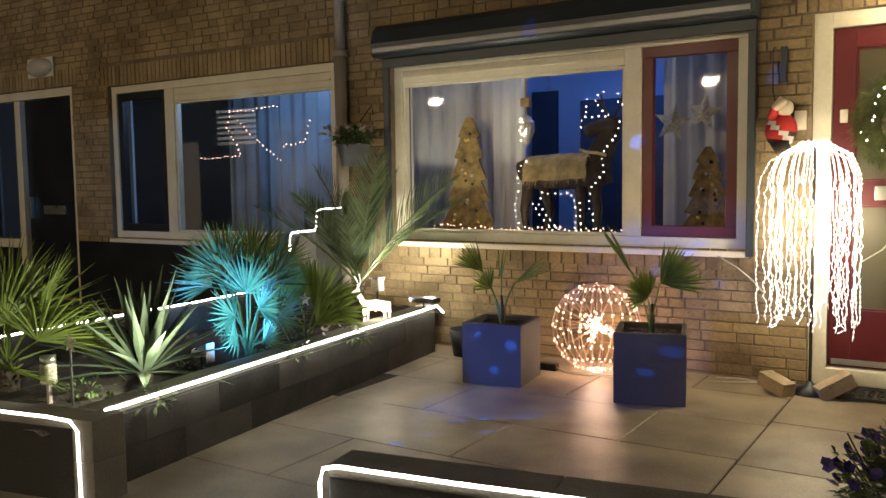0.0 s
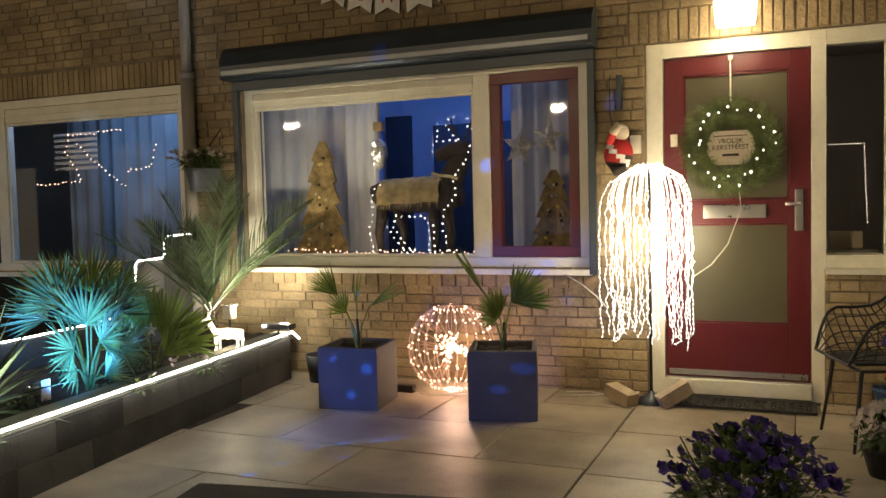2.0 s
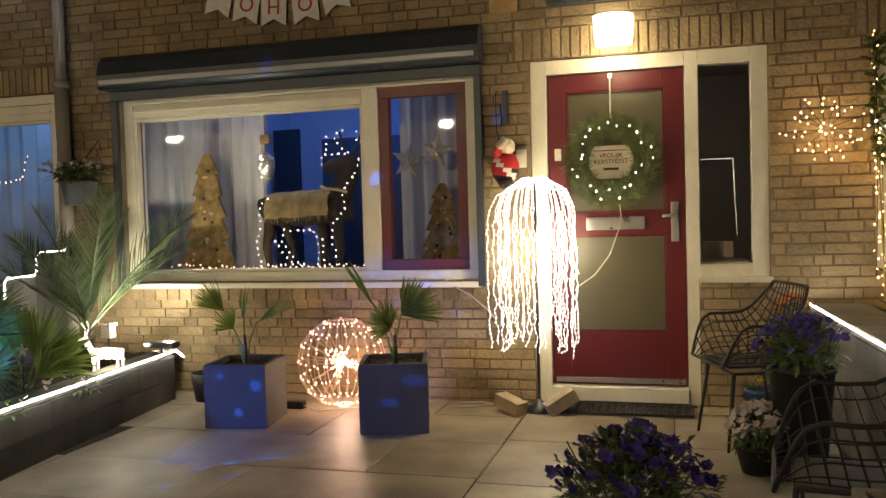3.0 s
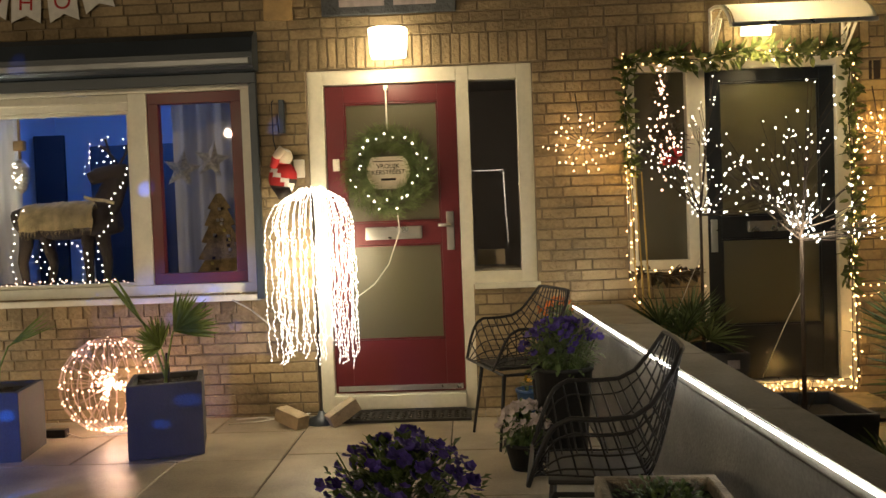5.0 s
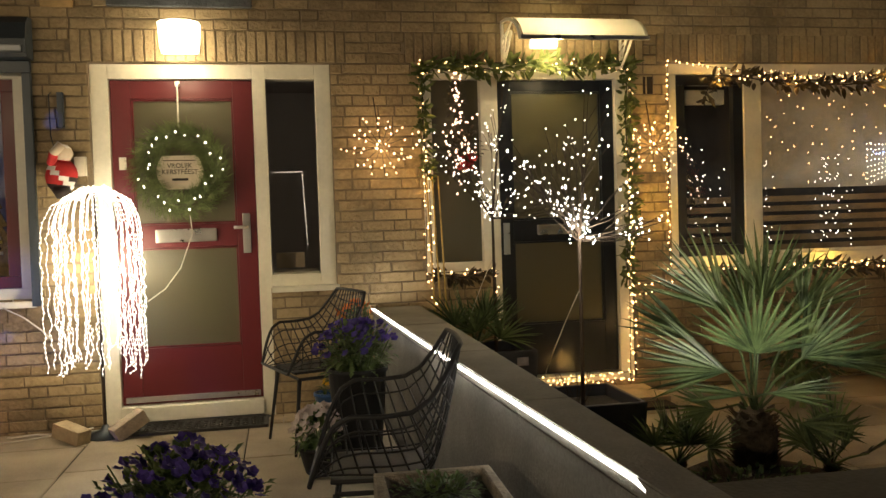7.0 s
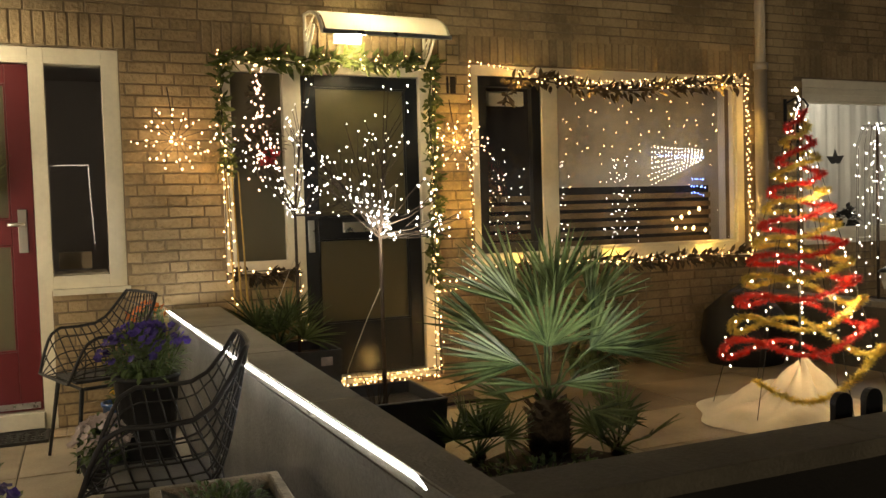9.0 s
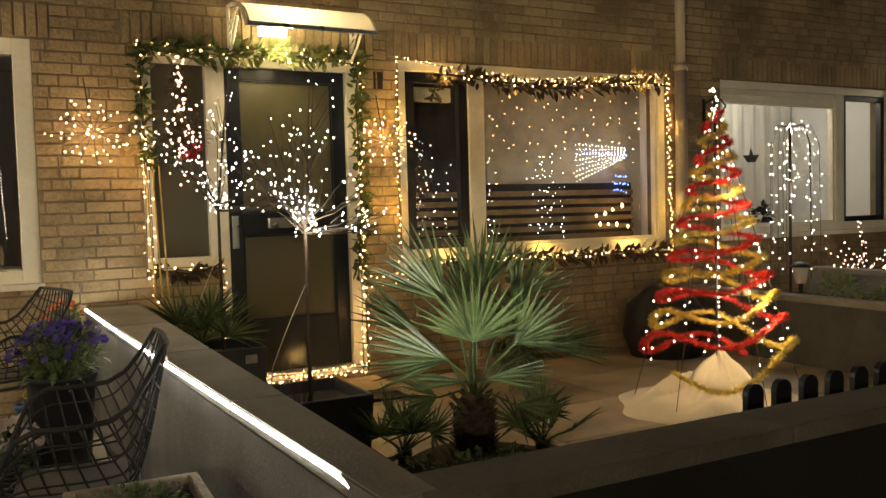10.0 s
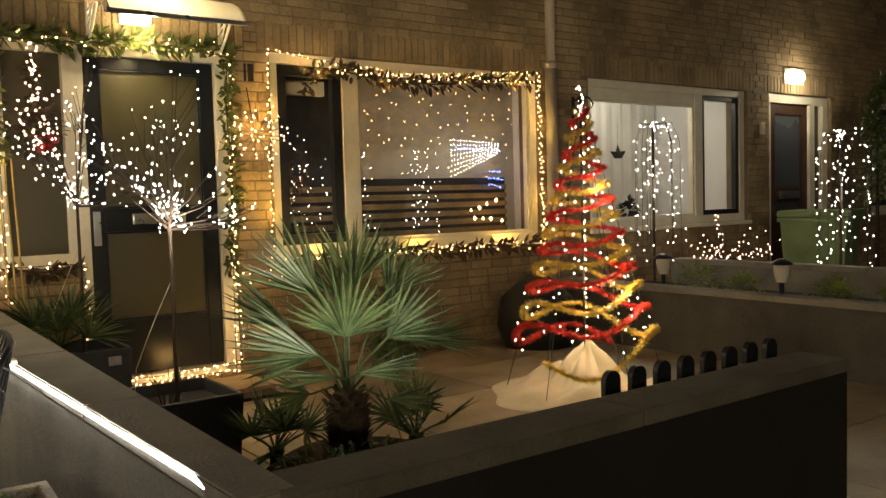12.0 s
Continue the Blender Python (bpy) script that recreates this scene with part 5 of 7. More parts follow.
def twig_tree(label, at, trunk, seed, reach=0.5, count=22, up=0.75):
    dice = random.Random(seed)
    t = thing("twig_tree", label, "light tree", at, "lit twig trees in planters")
    bm = rod(bmesh.new(), (0, 0, 0), (0, 0, trunk), 0.012, 0.008, 8)
    part("trunk", bm, TWIG, t, "thin dark stem")
    part("cable", tube(bmesh.new(), [(0, 0, trunk * 0.68), (-0.07, 0.03, trunk * 0.50), (-0.12, 0.05, trunk * 0.36), (-0.165, 0.075, trunk * 0.22), (-0.18, 0.09, 0.02)], 0.0022, 5), CABLE, t, "thin pale cable")
    bm, spots = bmesh.new(), []
    for k in range(count):
        a, e = 2.4 * k, radians(4 + 84 * ((k * 0.618) % 1))
        L = reach * dice.uniform(0.6, 1.05) * (0.95 + 0.65 * math.sin(e) ** 3)
        bm = bmesh.new()
        d = Vector((math.cos(a) * math.cos(e), math.sin(a) * math.cos(e), math.sin(e)))
        start = Vector((0, 0, trunk - dice.uniform(0.0, 0.08)))
        mid, end = start + d * L * 0.5 + Vector((0, 0, -0.02)), start + d * L
        tube(bm, [start, mid, end], 0.004, 4, 0.4)
        spots += [start + d * L * s + Vector((dice.gauss(0, 1), dice.gauss(0, 1), dice.gauss(0, 1))) * 0.018 for s in (0.14, 0.3, 0.55, 0.8, 1.0)]
        for j in range(3):
            s = dice.uniform(0.35, 0.8)
            b = start + d * L * s
            e2 = b + (d + Vector((dice.uniform(-0.7, 0.7), dice.uniform(-0.7, 0.7), dice.uniform(-0.3, 0.6)))).normalized() * L * 0.3
            rod(bm, b, e2, 0.0022, 0.0015, 4)
            spots.append(e2)
        part("branch", bm, TWIG, t)
    for k in range(15):
        a = dice.uniform(0, 6.28)
        spots.append(Vector((0.05 * math.cos(a), 0.05 * math.sin(a), trunk + dice.uniform(-0.07, 0.08))))
    bulb_set(t, spots, 0.0052, BULB_WHITE, "small white bulbs")


twig_tree("bare lit twig tree with white bulbs in a black planter", pose(1.855, 4.10, 0.28), 0.91, 5, 0.47)
twig_tree("bare lit twig tree with white bulbs beside the black door", pose(1.71, 5.27, 0.38), 0.94, 6, 0.54, 17)


def trough(label, x0, x1, y0, y1, h):
    t = thing("planter_box", label, "planter", pose((x0 + x1) / 2, (y0 + y1) / 2, 0), "black planters in the yard")
    w, d = (x1 - x0) / 2, (y1 - y0) / 2
    bm = bmesh.new()
    open_box(bm, w, d, h, 0.02)
    for v in bm.verts:
        v.co.x, v.co.y = v.co.x * (0.9 + 0.1 * v.co.z / h), v.co.y * (0.9 + 0.1 * v.co.z / h)
    part("body", bm, POT_DARK, t)
    part("soil", crate(-w * 0.9, w * 0.9, -d * 0.9, d * 0.9, h - 0.12, h - 0.06), SOIL, t)
    return t


trough("black square planter with a lit twig tree", 1.66, 2.09, 3.86, 4.36, 0.36)
t = trough("black planter with a small fan palm beside the door", 1.44, 1.91, 5.02, 5.50, 0.45)
part("tag", crate(0.10, 0.17, -0.246, -0.2405, 0.36, 0.41), PALEPETAL, t, "small pale sticker")
t = thing("bare_plant", "bare pale twigs standing in the black planter", "plant")
for k in range(9):
    a = 0.7 * k
    b = Vector((1.76 + 0.02 * math.cos(a), 3.95, 0.30))
    e = b + Vector((0.08 * math.cos(a), 0.04 * math.sin(a), 0.16 + 0.04 * (k % 3)))
    part("twig", tube(bmesh.new(), [b, b.lerp(e, 0.5) + Vector((0.01, 0, 0.02)), e], 0.003, 4, 0.4), TWIG, t)

# ---- tinsel tree ----
TREE = Vector((4.35, 3.87, 0.0))
t = thing("tinsel_tree", "wire cone tree wound with red and gold tinsel and lights", "christmas tree", Matrix.Translation(TREE))
bm = rod(bmesh.new(), (0, 0, 0.0), (0, 0, 1.86), 0.008, sides=8)
part("pole", bm, WIRE, t)
for k in range(6):
    a = 1.047 * k + 0.3
    part("rib", rod(bmesh.new(), (0.49 * math.cos(a), 0.49 * math.sin(a), 0.05), (0, 0, 1.86), 0.0022, sides=5), WIRE, t)


def cone_at(s, phase, turns, dip):
    z = 0.33 + 1.44 * s
    r = 0.262 * (1.90 - z) + 0.07 * (1 - s) ** 4
    a = phase + turns * 6.283 * s ** 1.2
    swag = 0.5 + 0.5 * math.cos(3 * (a + 2.2))
    return Vector((r * math.cos(a), r * math.sin(a), z - dip * (0.25 + 1.2 * (1 - s) ** 3) * swag * r + 0.025 * noise.noise((a, s * 8, 1))))


def tinsel(name, line, material, parent, label, seed, r=0.038, per=2300):
    dice = random.Random(seed)
    bm = bmesh.new()
    tube(bm, line, 0.006, 5)
    for p in along(line, 1.0 / per):
        d = Vector((dice.gauss(0, 1), dice.gauss(0, 1), dice.gauss(0, 1))).normalized()
        s = d.orthogonal().normalized() * 0.0032
        e = p + d * r * dice.uniform(0.7, 1.2)
        bm.faces.new([bm.verts.new(q) for q in (p - s, p + s, e)])
    return part(name, bm, material, parent, label)


tinsel("red_tinsel", [cone_at((k / 240) ** 1.08, 0.4, 6.8, 0.24) for k in range(241)], REDTINSEL, t, "glittering red tinsel", 1)
tinsel("gold_tinsel", [cone_at((k / 240) ** 1.08, 3.4, 6.8, 0.32) for k in range(241)], GOLD, t, "glittering gold tinsel", 2)
spots = []
for k in range(120):
    s = (k + 0.5) / 120
    spots.append(cone_at(1 - s ** 0.65, 2.4 * k + D.uniform(-0.5, 0.5), 0, 0) * D.uniform(0.97, 1.03) + Vector((0, 0, D.uniform(-0.03, 0.03))))
spots += [Vector((D.gauss(0, 0.018), D.gauss(0, 0.018), D.uniform(1.72, 1.92))) for k in range(24)] + [Vector((0.01, -0.01, 0.3 + 0.06 * k)) for k in range(24)]
bulb_set(t, spots, 0.0068, glowing("tree_bulb", (1.0, 0.84, 0.62), 9), "warm white bulbs")
bm = bmesh.new()
rings = []
for j in range(16):
    s = j / 15
    row = []
    for k in range(60):
        a = 6.283 * k / 60
        r = s * (0.60 + 0.17 * noise.noise((math.cos(a) * 1.5, math.sin(a) * 1.5, 1)) + 0.03 * math.sin(5 * a))
        z = 0.21 * (1 - s) ** 2.6 + 0.14 * (1 - s) * (0.55 + 1.1 * noise.noise((math.cos(a) * 1.8, math.sin(a) * 1.8, s * 1.6))) + 0.018 * math.sin(9 * a + 3 * s) * s * (1 - s) * 4
        z += (0.07 * noise.noise((r * math.cos(a) * 6, r * math.sin(a) * 6, 5)) + 0.03 * abs(noise.noise((r * math.cos(a) * 15, r * math.sin(a) * 15, 7)))) * min(1, 5 * s * (1 - s))
        row.append(bm.verts.new((r * math.cos(a), r * math.sin(a), max(0.012, z) if j < 15 else 0.004)))
    rings.append(row)
for a, b in zip(rings, rings[1:]):
    for k in range(60):
        bm.faces.new((a[k], b[k], b[(k + 1) % 60], a[(k + 1) % 60]))
bmesh.ops.remove_doubles(bm, verts=bm.verts, dist=0.0005)
ob = tagged(part("snow_cloth", bm, CLOTH, None, "", True), "crumpled white cloth laid like snow under the tinsel tree", "cloth")
ob.matrix_basis = Matrix.Translation(TREE)

# low fence of rounded pickets behind the front wall
t = thing("picket_edging", "row of short black rounded pickets behind the low wall", "fence")
for k in range(8):
    x = 2.53 + 0.125 * k
    bm = crate(x, x + 0.07, 1.98, 2.0, 0.0, 0.642)
    rod(bm, (x + 0.035, 1.979, 0.642), (x + 0.035, 2.001, 0.642), 0.035, sides=16)
    part("picket", bm, BLACK_PAINT, t)
part("rail", crate(2.5, 3.5, 2.001, 2.02, 0.3, 0.36), BLACK_PAINT, t)
t = thing("refuse_bag", "black plastic bag slumped in the corner by the house", "bag", pose(5.3, 5.35, 0))
bm = bmesh.new()
lathe(bm, [(0.001, 0.0), (0.28, 0.0), (0.33, 0.15), (0.30, 0.38), (0.18, 0.52), (0.06, 0.58), (0.001, 0.60)], 20)
for v in bm.verts:
    v.co *= 1 + 0.12 * noise.noise(v.co * 5)
    v.co.z = max(0, v.co.z)
part("bag", bm, POT_BLACK, t, "", True)
t = thing("door_step", "low brick step in front of the black door", "step", kind="structure")
part("body", crate(2.0, 2.9, 5.30, 5.735, -0.02, 0.045, 0.005), BRICKLOOSE, t)
tagged(part("door_mat", crate(2.42, 2.86, 5.12, 5.29, 0.0, 0.022, 0.004), RUBBER), "dark mat lying before the step", "door mat")


# ---- patio: weeping light tree, ball light, mat, bricks ----
W = Vector((-0.69, 5.50, 0))
t = thing("weeping_light_tree", "lit weeping willow light with falling strands on a thin pole", "light tree", Matrix.Translation(W))
part("pole", rod(bmesh.new(), (0, 0, 0.02), (0, 0, 1.50), 0.010, sides=10), TWIG, t, "thin dark pole", True)
bm = bmesh.new()
lathe(bm, [(0.10, 0.0), (0.10, 0.03), (0.03, 0.05), (0.015, 0.08), (0.001, 0.08)], 20)
part("foot", bm, ANTHRACITE, t, "round dark foot", True)
STRAND = glowing("glowing_strand", (1.0, 0.92, 0.78), 0.6)
spots = []
dice = random.Random(21)
for k in range(40):
    a = 2.4 * k
    R = 0.30 * math.sqrt((k + 14) / 54) * dice.uniform(0.9, 1.05)
    end = dice.choice((0.40, 0.46, 0.52)) + dice.uniform(-0.04, 0.04)
    top = 1.55 - 0.09 * (R / 0.31) ** 2
    lean = dice.uniform(0.0, 0.07)
    pts = [Vector((0, 0, 1.50)), Vector((0.4 * R * math.cos(a), 0.4 * R * math.sin(a), top)), Vector((0.8 * R * math.cos(a), 0.8 * R * math.sin(a), top - 0.05)), Vector((0.97 * R * math.cos(a), 0.97 * R * math.sin(a), top - 0.15))]
    z = top - 0.22
    while z > end:
        w = 1 + lean * math.sin(3.1 * (top - z))
        pts.append(Vector((R * w * math.cos(a) + dice.uniform(-0.011, 0.011), R * w * math.sin(a) + dice.uniform(-0.011, 0.011), z)))
        z -= 0.036
    if k % 4 == 0:
        pts.append(pts[-1] + Vector((dice.uniform(-0.09, 0.09), dice.uniform(-0.05, 0.05), -0.03)))
    part("strand", tube(bmesh.new(), pts, 0.0022, 4), STRAND, t)
    spots += along(pts, 0.031)
bulb_set(t, spots, 0.0044, BULB_WHITE, "tiny white bulbs")
for m, s in ((pose(-0.87, 5.42, 0.028, 0, 12, -35), 0), (pose(-0.53, 5.45, 0.05, 0, -28, 30), 1)):
    tagged(part("loose_brick", crate(-0.105, 0.105, -0.05, 0.05, -0.01, 0.075, 0.006), BRICKLOOSE), "loose yellow brick weighing down the light tree's foot", "brick", "bricks on the foot").matrix_basis = m

G = Vector((-2.03, 5.42, 0.31))
t = thing("ball_light", "wire ball light with rosy bulbs standing on the patio", "decorative light", Matrix.Translation(G))
spots = []
COPPER_WIRE = surface("copper_wire", (0.6, 0.42, 0.32), 0.45, 0.3, bump=0.0)
for k in range(12):
    bm = bmesh.new()
    a = math.pi * k / 12
    ring = [Vector((0.30 * math.cos(a) * math.sin(b), 0.30 * math.sin(a) * math.sin(b), 0.30 * math.cos(b))) for b in (6.283 * j / 28 for j in range(28))]
    tube(bm, ring, 0.003, 4, 1.0, True)
    part("ring", bm, COPPER_WIRE, t)
    spots += along(ring, 0.11)
for k in range(44):
    bm = bmesh.new()
    v = Vector((D.gauss(0, 1), D.gauss(0, 1), D.gauss(0, 1))).normalized()
    rod(bm, (0, 0, 0), v * 0.29, 0.002, sides=4)
    part("spoke", bm, COPPER_WIRE, t)
    spots += [v * 0.035, v * 0.07, v * 0.11]
bulb_set(t, spots, 0.0075, BULB_ROSE, "rosy bulbs")
tagged(part("power_box", crate(-2.42, -2.28, 5.30, 5.36, 0, 0.05, 0.006), BLACK_PAINT), "small black power box on the patio", "power box")

t = thing("door_mat", "dark rubber mat of open scrollwork before the red door", "door mat", pose(-0.14, 5.58, 0.004))
bm = bmesh.new()
box(bm, -0.42, 0.42, -0.14, -0.12, 0, 0.018)
box(bm, -0.42, 0.42, 0.12, 0.14, 0, 0.018)
box(bm, -0.42, -0.40, -0.12, 0.12, 0, 0.018)
box(bm, 0.40, 0.42, -0.12, 0.12, 0, 0.018)
for j in range(4):
    for i in range(16):
        c = Vector((-0.375 + 0.05 * i, -0.09 + 0.06 * j, 0.009))
        tube(bm, [c + Vector((0.026 * math.cos(a), 0.03 * math.sin(a), 0)) for a in (0, 0.785, 1.57, 2.356, 3.14, 3.93, 4.71, 5.5)], 0.006, 4, 1, True)
part("mesh", bm, RUBBER, t)
t = thing("brick_edging", "row of worn bricks at the foot of the house front", "edging", kind="structure")
for k in range(9):
    part("brick", crate(0.30 + 0.075 * k, 0.37 + 0.075 * k, 5.52, 5.735, 0.002, 0.012, 0.003), BRICKLOOSE, t)


# ---- chairs ----
def wire_chair(at, label):
    t = thing("garden_chair", label, "chair", at, "wire chairs on the patio")

    us = (0, 0.07, 0.15, 0.24, 0.40, 0.58, 0.72, 0.86, 1.0)
    rim_x = (-0.25, -0.215, -0.175, -0.12, -0.02, 0.07, 0.13, 0.185, 0.225)
    rim_z = (0.45, 0.55, 0.64, 0.675, 0.672, 0.68, 0.715, 0.79, 0.86)
    half = (0.235, 0.265, 0.285, 0.30, 0.305, 0.30, 0.285, 0.255, 0.21)

    def shell(u, v):
        """The bucket: u from the front edge over the seat and up the back, v across it."""
        if u < 0.5:
            k = u / 0.5
            x, z = -0.25 + 0.38 * k, 0.45 - 0.03 * math.sin(math.pi * k * 0.8)
        else:
            k = (u - 0.5) / 0.5
            x, z = 0.13 + 0.115 * k ** 0.8, 0.432 + 0.428 * k ** 1.2
        w = abs(v) ** 2.6
        side = math.copysign(abs(v) ** 0.85, v) * np.interp(u, us, half)
        return Vector((x + (np.interp(u, us, rim_x) - x) * w, side, z + (np.interp(u, us, rim_z) - z) * w))

    N = 24
    for k in range(13):
        v = -0.92 + 1.84 * k / 12
        part("wire", tube(bmesh.new(), [shell(i / N, v) for i in range(N + 1)], 0.0036, 5), CHAIR, t, "", True)
    for k in range(1, 14):
        u = k / 14
        part("wire", tube(bmesh.new(), [shell(u, -1 + 2 * j / 16) for j in range(17)], 0.0036, 5), CHAIR, t, "", True)
    rim = [shell(i / N, -1) for i in range(N + 1)] + [shell(1, -1 + 2 * j / 12) for j in range(1, 13)] + [shell(1 - i / N, 1) for i in range(1, N + 1)] + [shell(0, 1 - 2 * j / 12) for j in range(1, 12)]
    part("rim", tube(bmesh.new(), rim, 0.0082, 8, 1, True), CHAIR, t, "thick black steel rim", True)
    part("cushion", crate(-0.19, 0.12, -0.17, 0.17, 0.432, 0.447, 0.006), CHAIR, t, "thin black seat pad")
    bm = bmesh.new()
    tube(bm, [(-0.17, -0.19, 0.408), (-0.17, 0.19, 0.408), (0.15, 0.19, 0.408), (0.15, -0.19, 0.408)], 0.009, 6, 1, True)
    part("seat_frame", bm, CHAIR, t)
    for x, y in ((-0.17, -0.19), (-0.17, 0.19), (0.15, -0.19), (0.15, 0.19)):
        part("leg", rod(bmesh.new(), (x * 1.3, y * 1.22, 0), (x, y, 0.408), 0.008, 0.012, 10), CHAIR, t, "", True)
    return t


wire_chair(pose(0.575, 5.0, 0, 0, 0, 18), "black steel wire armchair beside the red door")
wire_chair(pose(0.735, 2.92, 0, 0, 0, -6), "black steel wire armchair with its back to the garden wall")

# ---- wreath on the red door ----
t = thing("wreath", "fir wreath with white bulbs and a wooden sign on the door", "wreath", pose(-0.22, 5.785, 1.62))
bm = bmesh.new()
dice = random.Random(8)
for k in range(5200):
    a = dice.uniform(0, 6.283)
    b = dice.uniform(0, 6.283)
    rr = dice.uniform(0.2, 1) * 0.085
    c = Vector(((0.225 + rr * math.cos(b)) * math.cos(a), -0.03 - abs(rr * math.sin(b)) * 0.7, (0.225 + rr * math.cos(b)) * math.sin(a)))
    d = Vector((math.cos(a) * math.cos(b) - 0.6 * math.sin(a), -0.7, math.sin(a) * math.cos(b) + 0.6 * math.cos(a))) + Vector((dice.uniform(-1, 1), dice.uniform(-0.6, 0.2), dice.uniform(-1, 1))) * 0.7
    blade(bm, c, d, (0, -1, 0.2), dice.uniform(0.035, 0.08), 0.007, 0.0, 1, 0.2)
part("needles", bm, WREATH, t, "green fir needles")
bulb_set(t, [((0.225 + dice.uniform(-0.05, 0.05)) * math.cos(a), -0.115, (0.225 + dice.uniform(-0.05, 0.05)) * math.sin(a)) for a in (6.283 * (k + dice.uniform(-0.3, 0.3)) / 24 for k in range(24))], 0.0066, BULB_WHITE, "")
bm = bmesh.new()
rod(bm, (0.0, -0.035, 0), (0.0, -0.025, 0), 0.145, sides=32)
for v in bm.verts:
    v.co.z = max(-0.115, min(0.1, v.co.z))
sign = part("sign", bm, SIGNCARD, t, "pale wooden sign")
part("cord", tube(bmesh.new(), [(0.0, -0.005, 0.56), (0.0, -0.01, 0.28)], 0.006, 6), CABLE, t)
part("hook", crate(-0.015, 0.015, 0.0, 0.03, 0.55, 0.58, 0.004), CREAM, t)
part("cable", tube(bmesh.new(), [(0.05, -0.02, -0.28), (0.06, -0.02, -0.40), (-0.02, -0.03, -0.62), (-0.12, -0.04, -0.75), (-0.22, -0.10, -0.82)], 0.004, 5), CABLE, t)


def lettering(text, size, material, parent, at):
    cu = bpy.data.curves.new("lettering", "FONT")
    cu.body, cu.size, cu.align_x, cu.align_y, cu.extrude = text, size, "CENTER", "CENTER", 0.0008
    tmp = bpy.data.objects.new("tmp", cu)
    scene.collection.objects.link(tmp)
    bpy.context.view_layer.update()
    me = bpy.data.meshes.new_from_object(tmp.evaluated_get(bpy.context.evaluated_depsgraph_get()))
    bpy.data.objects.remove(tmp)
    me.materials.clear()
    me.materials.append(material)
    ob = new("lettering", me)
    ob.parent = parent
    ob.matrix_basis = at
    return ob


for text, z in (("VROLIJK", 0.035), ("KERSTFEEST", -0.005)):
    lettering(text, 0.042, INK, sign, pose(0, -0.037, z, 90, 0, 0))
part("bar", crate(-0.05, 0.05, -0.0375, -0.0355, -0.06, -0.045), INK, sign)
part("bar", crate(-0.10, 0.10, -0.0375, -0.0355, 0.066, 0.071), INK, sign)

# ---- banner, plaque and sign above ----
t = thing("pennant_banner", "string of pale cloth pennants with red letters over the window", "banner")
for x, z, letter, tilt in ((-3.04, 2.80, "", 14), (-2.82, 2.73, "O", 10), (-2.60, 2.69, "H", 3), (-2.35, 2.69, "O", -4), (-2.12, 2.75, "", -12)):
    bm = bmesh.new()
    shape = [(-0.1, 0.16), (0.1, 0.16), (0.1, -0.11), (0.0, -0.06), (-0.1, -0.11)]
    front = [bm.verts.new((a, -0.002, b)) for a, b in shape]
    back = [bm.verts.new((a, 0.002, b)) for a, b in shape]
    bm.faces.new(front)
    bm.faces.new(back[::-1])
    for k in range(5):
        bm.faces.new((front[k], front[(k + 1) % 5], back[(k + 1) % 5], back[k]))
    flag = part("pennant", bm, WHITEFUR, t)
    flag.matrix_basis = pose(x, 5.72, z + 0.12, 0, tilt, 0)
    if letter:
        lettering(letter, 0.15, REDINK, flag, pose(0, -0.004, 0.02, 90, 0, 0))
part("cord", tube(bmesh.new(), [(-3.3, 5.72, 3.18), (-3.04, 5.72, 3.09), (-2.82, 5.72, 3.02), (-2.60, 5.72, 2.975), (-2.35, 5.72, 2.975), (-2.12, 5.72, 3.03), (-1.9, 5.72, 3.12)], 0.004, 5), CABLE, t)
tagged(part("plaque", crate(-1.005, -0.815, 5.715, 5.738, 2.645, 2.80, 0.006), surface("varnished_wood", (0.42, 0.27, 0.10), 0.45, vary=0.2, scale=9, fine=60)), "small varnished wooden plaque on the brick front", "plaque")
t = thing("slate_sign", "dark slate nameboard with plain bars above the red door", "sign")
bm = crate(-0.62, 0.27, 5.712, 5.738, 2.655, 2.85, 0.01)
part("board", bm, surface("slate", (0.07, 0.075, 0.08), 0.6, vary=0.4, scale=12, fine=60, bump=0.6), t)
for x0, x1 in ((-0.5, -0.2), (-0.14, 0.14)):
    part("bar", crate(x0, x1, 5.709, 5.7115, 2.71, 2.79), PALEPETAL, t)
t = thing("number_plate", "dark metal bars on the brick front", "sign")
part("bar", crate(2.95, 2.965, 5.73, 5.738, 2.10, 2.22), INK, t)
part("bar", crate(2.98, 3.02, 5.73, 5.738, 2.10, 2.22), INK, t)

# ---- figure by the door, socket, bracket ----
bm = bmesh.new()
bmesh.ops.create_uvsphere(bm, u_segments=20, v_segments=12, radius=0.10, matrix=Matrix.Translation((0, 0, 0.13)) @ Matrix.Diagonal((0.95, 0.7, 1.1, 1)))
bmesh.ops.create_uvsphere(bm, u_segments=16, v_segments=10, radius=0.055, matrix=Matrix.Translation((0.0, -0.02, 0.27)))
tube(bm, [(-0.06, -0.03, 0.2), (-0.04, -0.08, 0.26), (0.0, -0.08, 0.32)], 0.028, 8)
tube(bm, [(-0.03, 0.0, 0.06), (0.01, -0.05, 0.02), (0.07, -0.05, 0.04)], 0.034, 8)
for f in bm.faces:
    c = f.calc_center_median()
    f.material_index = 1 if (abs(c.x * 0.8 + c.z - 0.13) < 0.022 and c.z < 0.2) or c.z > 0.30 else 2 if c.z < 0.07 or (c.x > 0.03 and 0.06 < c.z < 0.12) else 3 if c.z > 0.23 else 0
ob = part("climbing_figure", bm, [REDCLOTH, WHITEFUR, INK, SIGNCARD], None, "", True)
